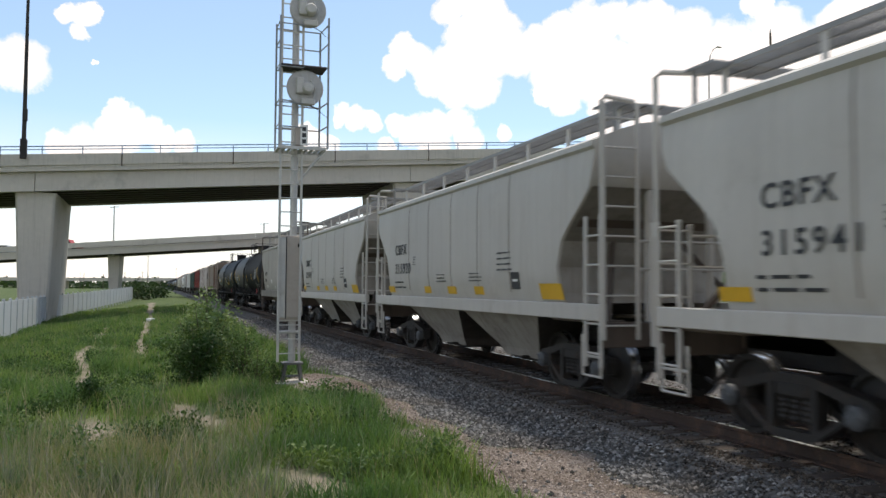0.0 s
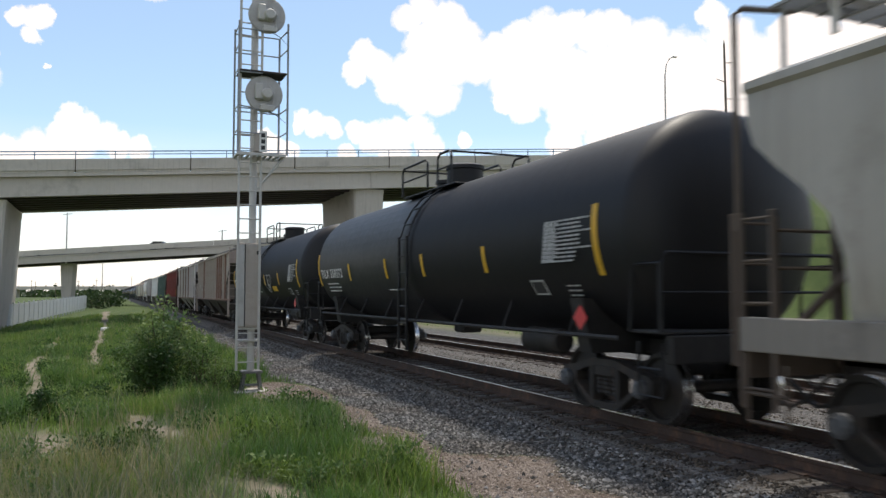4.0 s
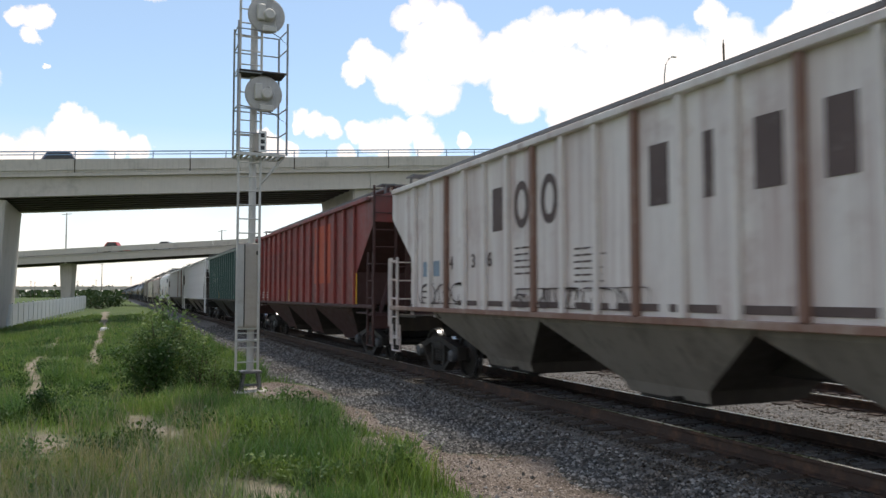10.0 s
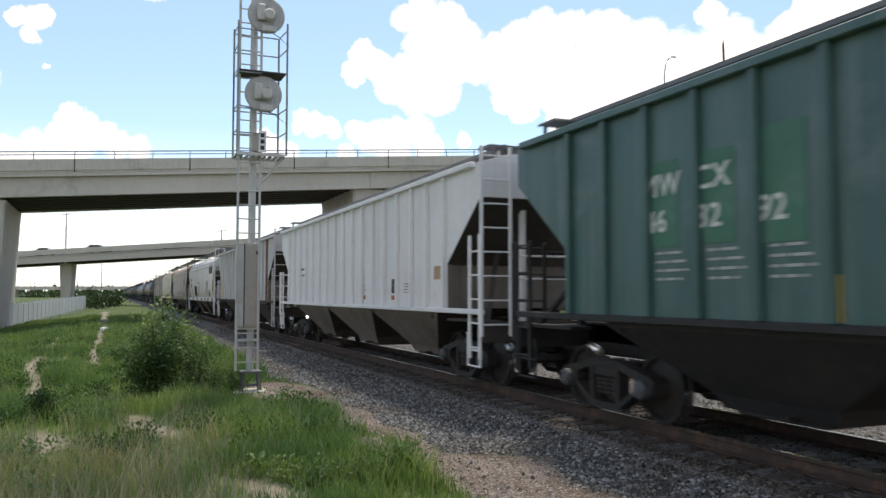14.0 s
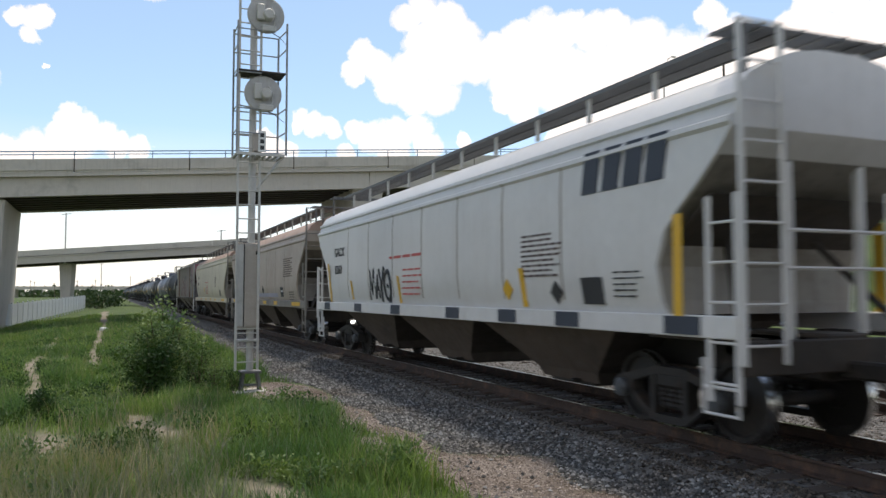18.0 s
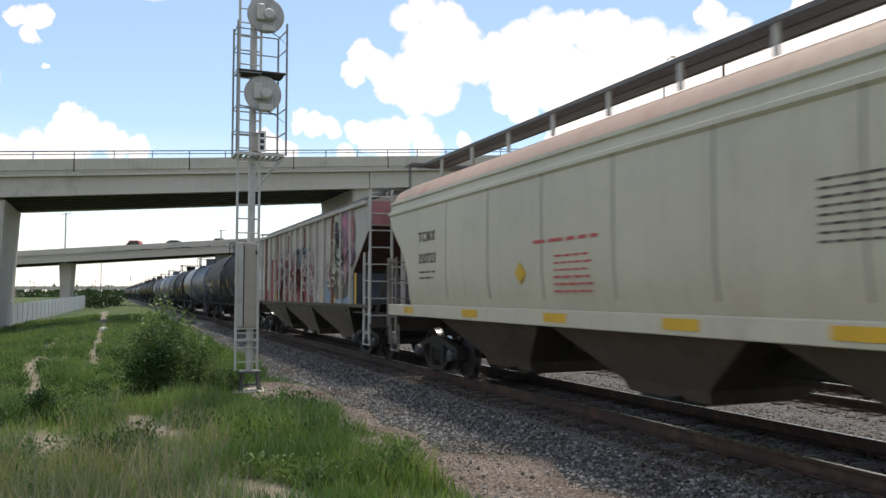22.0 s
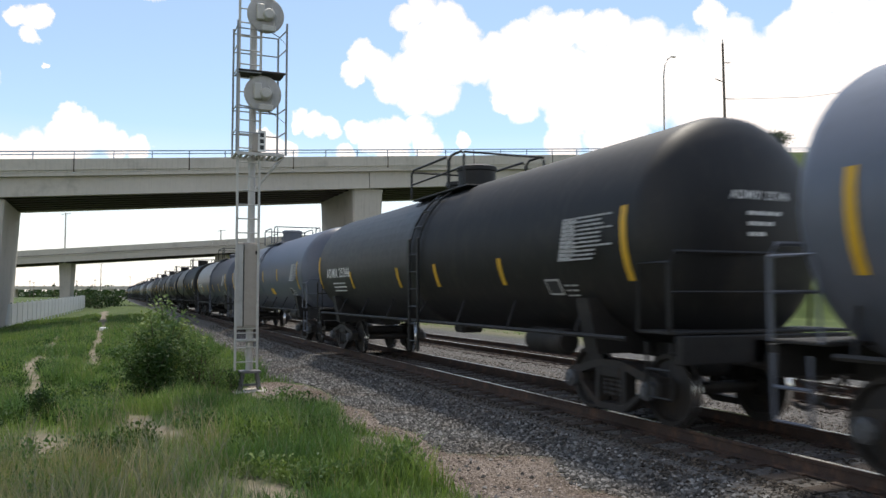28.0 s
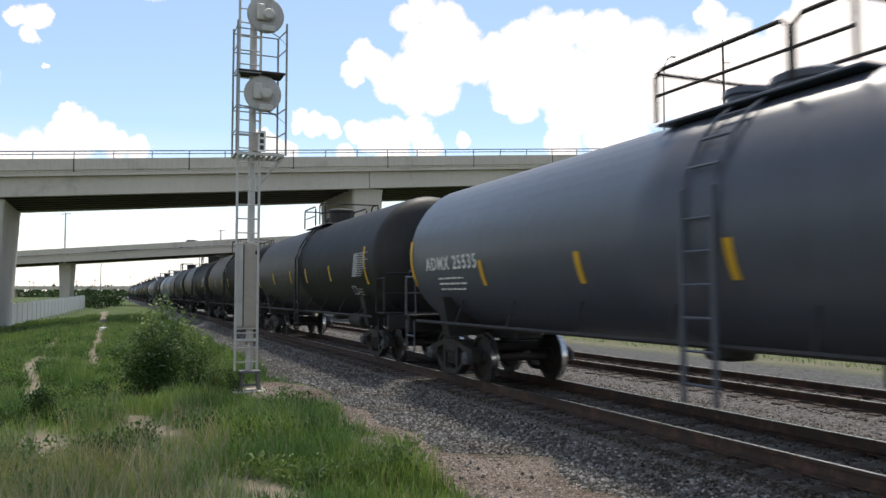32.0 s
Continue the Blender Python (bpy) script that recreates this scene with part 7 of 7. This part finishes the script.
def build_shrub(name, x, y, height, wide, count, leaf, mat, label, category, seed, stems=9, zb=None):
    rnd = random.Random(seed)
    zb = ground_z(x, y) if zb is None else zb
    sh = thing(name, pose(x, y, zb), label, category)
    pts = []
    for k in range(stems):
        a = rnd.uniform(0, 6.283)
        r = wide * rnd.uniform(0.1, 0.5)
        h = height * rnd.uniform(0.55, 1.0)
        if k == 0:
            r, h = 0.05, height
        p0 = Vector((rnd.uniform(-0.08, 0.08) * wide, rnd.uniform(-0.08, 0.08) * wide, 0))
        p1 = Vector((r * 0.5 * math.cos(a), r * 0.5 * math.sin(a), h * 0.5))
        p2 = Vector((r * math.cos(a), r * math.sin(a), h))
        part("stem", Shape().tube([p0, p1, p2], [0.012 * height, 0.008 * height, 0.003 * height], 5), MAT["bark"], sh)
        for j in range(count // stems):
            f = rnd.random() ** 0.7
            q = p0.lerp(p1, f * 2) if f < 0.5 else p1.lerp(p2, f * 2 - 1)
            spread = wide * 0.17 * (1.25 - f * 0.75)
            pts.append(q + Vector((rnd.gauss(0, spread), rnd.gauss(0, spread), rnd.gauss(0, spread * 0.7))))
    pts = [p for p in pts if p.z > 0.02]
    part("foliage", raw_mesh(leaves_shape(pts, leaf, rnd), "foliage", mat), None, sh)
    return sh


def build_weeds():
    """Broad-leaved weeds and seedlings scattered in clumps through the grass."""
    rnd = random.Random(77)
    pts, dark = [], []
    while len(pts) + len(dark) < 60000:
        y = 8 + 34 * rnd.random() ** 1.5
        x = -1.5 - 0.16 * y + (4.7 + 0.16 * y) * rnd.random()
        k = noise.noise(Vector((x * 0.8, y * 0.6, 21.0)))
        e, g, s = cover(x, y)
        if k < 0.08 or e > 0.4 or s > 0.1 or rnd.random() < g * 0.985:
            continue
        z = ground_z(x, y)
        h = rnd.uniform(0.08, 0.42) * min(1.0, 0.5 + k)
        bag = dark if noise.noise(Vector((x * 0.4, y * 0.3, 31.0))) > 0.05 else pts
        for _ in range(9):
            bag.append((x + rnd.gauss(0, 0.05), y + rnd.gauss(0, 0.05), z + h * rnd.random()))
    for bag, mat, lab in ((pts, MAT["leaf"], "pale broad-leaved weeds among the grass"), (dark, MAT["weed"], "dark broad-leaved weeds among the grass")):
        tagged(new("weeds", raw_mesh(leaves_shape(bag, 0.055, rnd, 0.9), "weeds", mat)), lab, "weeds", kind="stuff")


build_weeds()
build_shrub("bush", 1.0, 18.0, 1.85, 1.55, 4600, 0.085, MAT["bush_leaf"], "leafy green bush growing beside the signal", "bush", 4, 13)
build_shrub("bush", 0.72, 17.3, 1.15, 1.45, 4800, 0.065, MAT["weed"], "low dark green bush in the grass", "bush", 5)
build_shrub("weed_clump", -1.03, 14.2, 0.5, 0.55, 1300, 0.05, MAT["weed"], "dark broad-leaved weeds in the grass", "weeds", 6)
build_shrub("weed_clump", 2.28, 16.5, 0.5, 0.4, 420, 0.045, MAT["weed"], "dark weeds against the foot of the signal", "weeds", 19)
build_shrub("weed_clump", 1.75, 17.4, 0.95, 1.1, 1500, 0.05, MAT["weed"], "tall dark weeds between the bush and the signal", "weeds", 23)
build_shrub("weed_clump", 2.0, 16.9, 0.75, 0.8, 900, 0.05, MAT["leaf"], "tall weeds at the foot of the signal", "weeds", 7)
build_shrub("weed_clump", 1.7, 19.5, 0.8, 1.1, 900, 0.05, MAT["leaf"], "tall weeds behind the bush", "weeds", 17)
for k, (px, z, h, w) in enumerate(((176, 112, 2.6, 5.5), (200, 130, 2.2, 4.5), (160, 125, 2.8, 4.0))):
    bx, by = at_view(px, z)
    build_shrub("bush", bx, by, h, w, 700, 0.4, MAT["far_leaf"], "rounded green bush at the end of the fence", "bush", 30 + k, 8)


def build_tree():
    rnd = random.Random(8)
    x, y = at_view(1375, 84.0)
    base = ground_z(x, y) - 0.1
    t = thing("tree", pose(x, y, base), "small broad-crowned tree on the grassy embankment", "tree")
    wood, pts = Shape(), []
    wood.tube([(0, 0, -1.5), (0.05, 0, 0.8), (-0.1, 0, 1.8)], [0.22, 0.17, 0.13], 8)
    for k in range(16):
        a = rnd.uniform(0, 6.283)
        r, h = rnd.uniform(0.4, 1.7), rnd.uniform(1.1, 2.5)
        tip = Vector((r * math.cos(a), r * math.sin(a), h))
        wood.tube([(0, 0, rnd.uniform(0.5, 1.5)), tuple(tip * 0.55 + Vector((0, 0, 0.35))), tuple(tip)], [0.09, 0.05, 0.02], 5)
        for _ in range(130):
            pts.append(tip + Vector((rnd.gauss(0, 0.3), rnd.gauss(0, 0.3), rnd.gauss(0, 0.22))))
    part("trunk", wood, MAT["bark"], t)
    part("crown", raw_mesh(leaves_shape(pts, 0.2, rnd), "crown", MAT["far_leaf"]), None, t)


build_tree()


def build_distance():
    """A low belt of far woods and fields on the horizon."""
    rnd = random.Random(2)
    pts = []
    for _ in range(5200):
        px = rnd.uniform(-420, 420)
        z = rnd.uniform(640, 760)
        x, y = at_view(px, z)
        pts.append((x, y, abs(rnd.gauss(0, 2.6)) + 2.5 * max(0, noise.noise(Vector((px * 0.02, 0, 0)))) * rnd.random() * 2))
    ob = new("far_woods", raw_mesh(leaves_shape(pts, 4.0, rnd), "far_woods", MAT["far_leaf"]))
    tagged(ob, "low dark belt of distant trees on the horizon", "woods", kind="stuff")


build_distance()
stone = Shape().box(0, 0, 0.06, 0.42, 0.3, 0.22, 0.05)
solid("white_block", stone, MAT["white"], "pale stone block lying on the worn path", "stone block", at=pose(*at_view(187, 45), -0.05, 0, 0, 20))


def traffic():
    over = VEHICLES[21][0]
    rows = []
    for t in (0, 1.0, 3, 6, 9, 12, 15, 17.0, 32):
        x = -6.3 + 15.3 * (min(max(t, 1.0), 17.0) - 9.85)
        rows.append((t, pose(x, BRIDGE_Y - 3.2, deck_z(x) - 0.59, 0, 0, 180) @ pose(0, 0, 0, 0, 4.3, 0)))
    walk(over, rows)
    for car, way, lane, u0, speed in VEHICLES[:21]:
        rows = []
        for k in range(17):
            t = 2.0 * k
            u = u0 + way * speed * t
            p = SIDE * u + AX * (B2_V + lane)
            rows.append((t, pose(p.x, p.y, ramp_z(u) + 0.02, 0, 0, -22.66 + (180 if way > 0 else 0))))
        walk(car, rows)


motions()
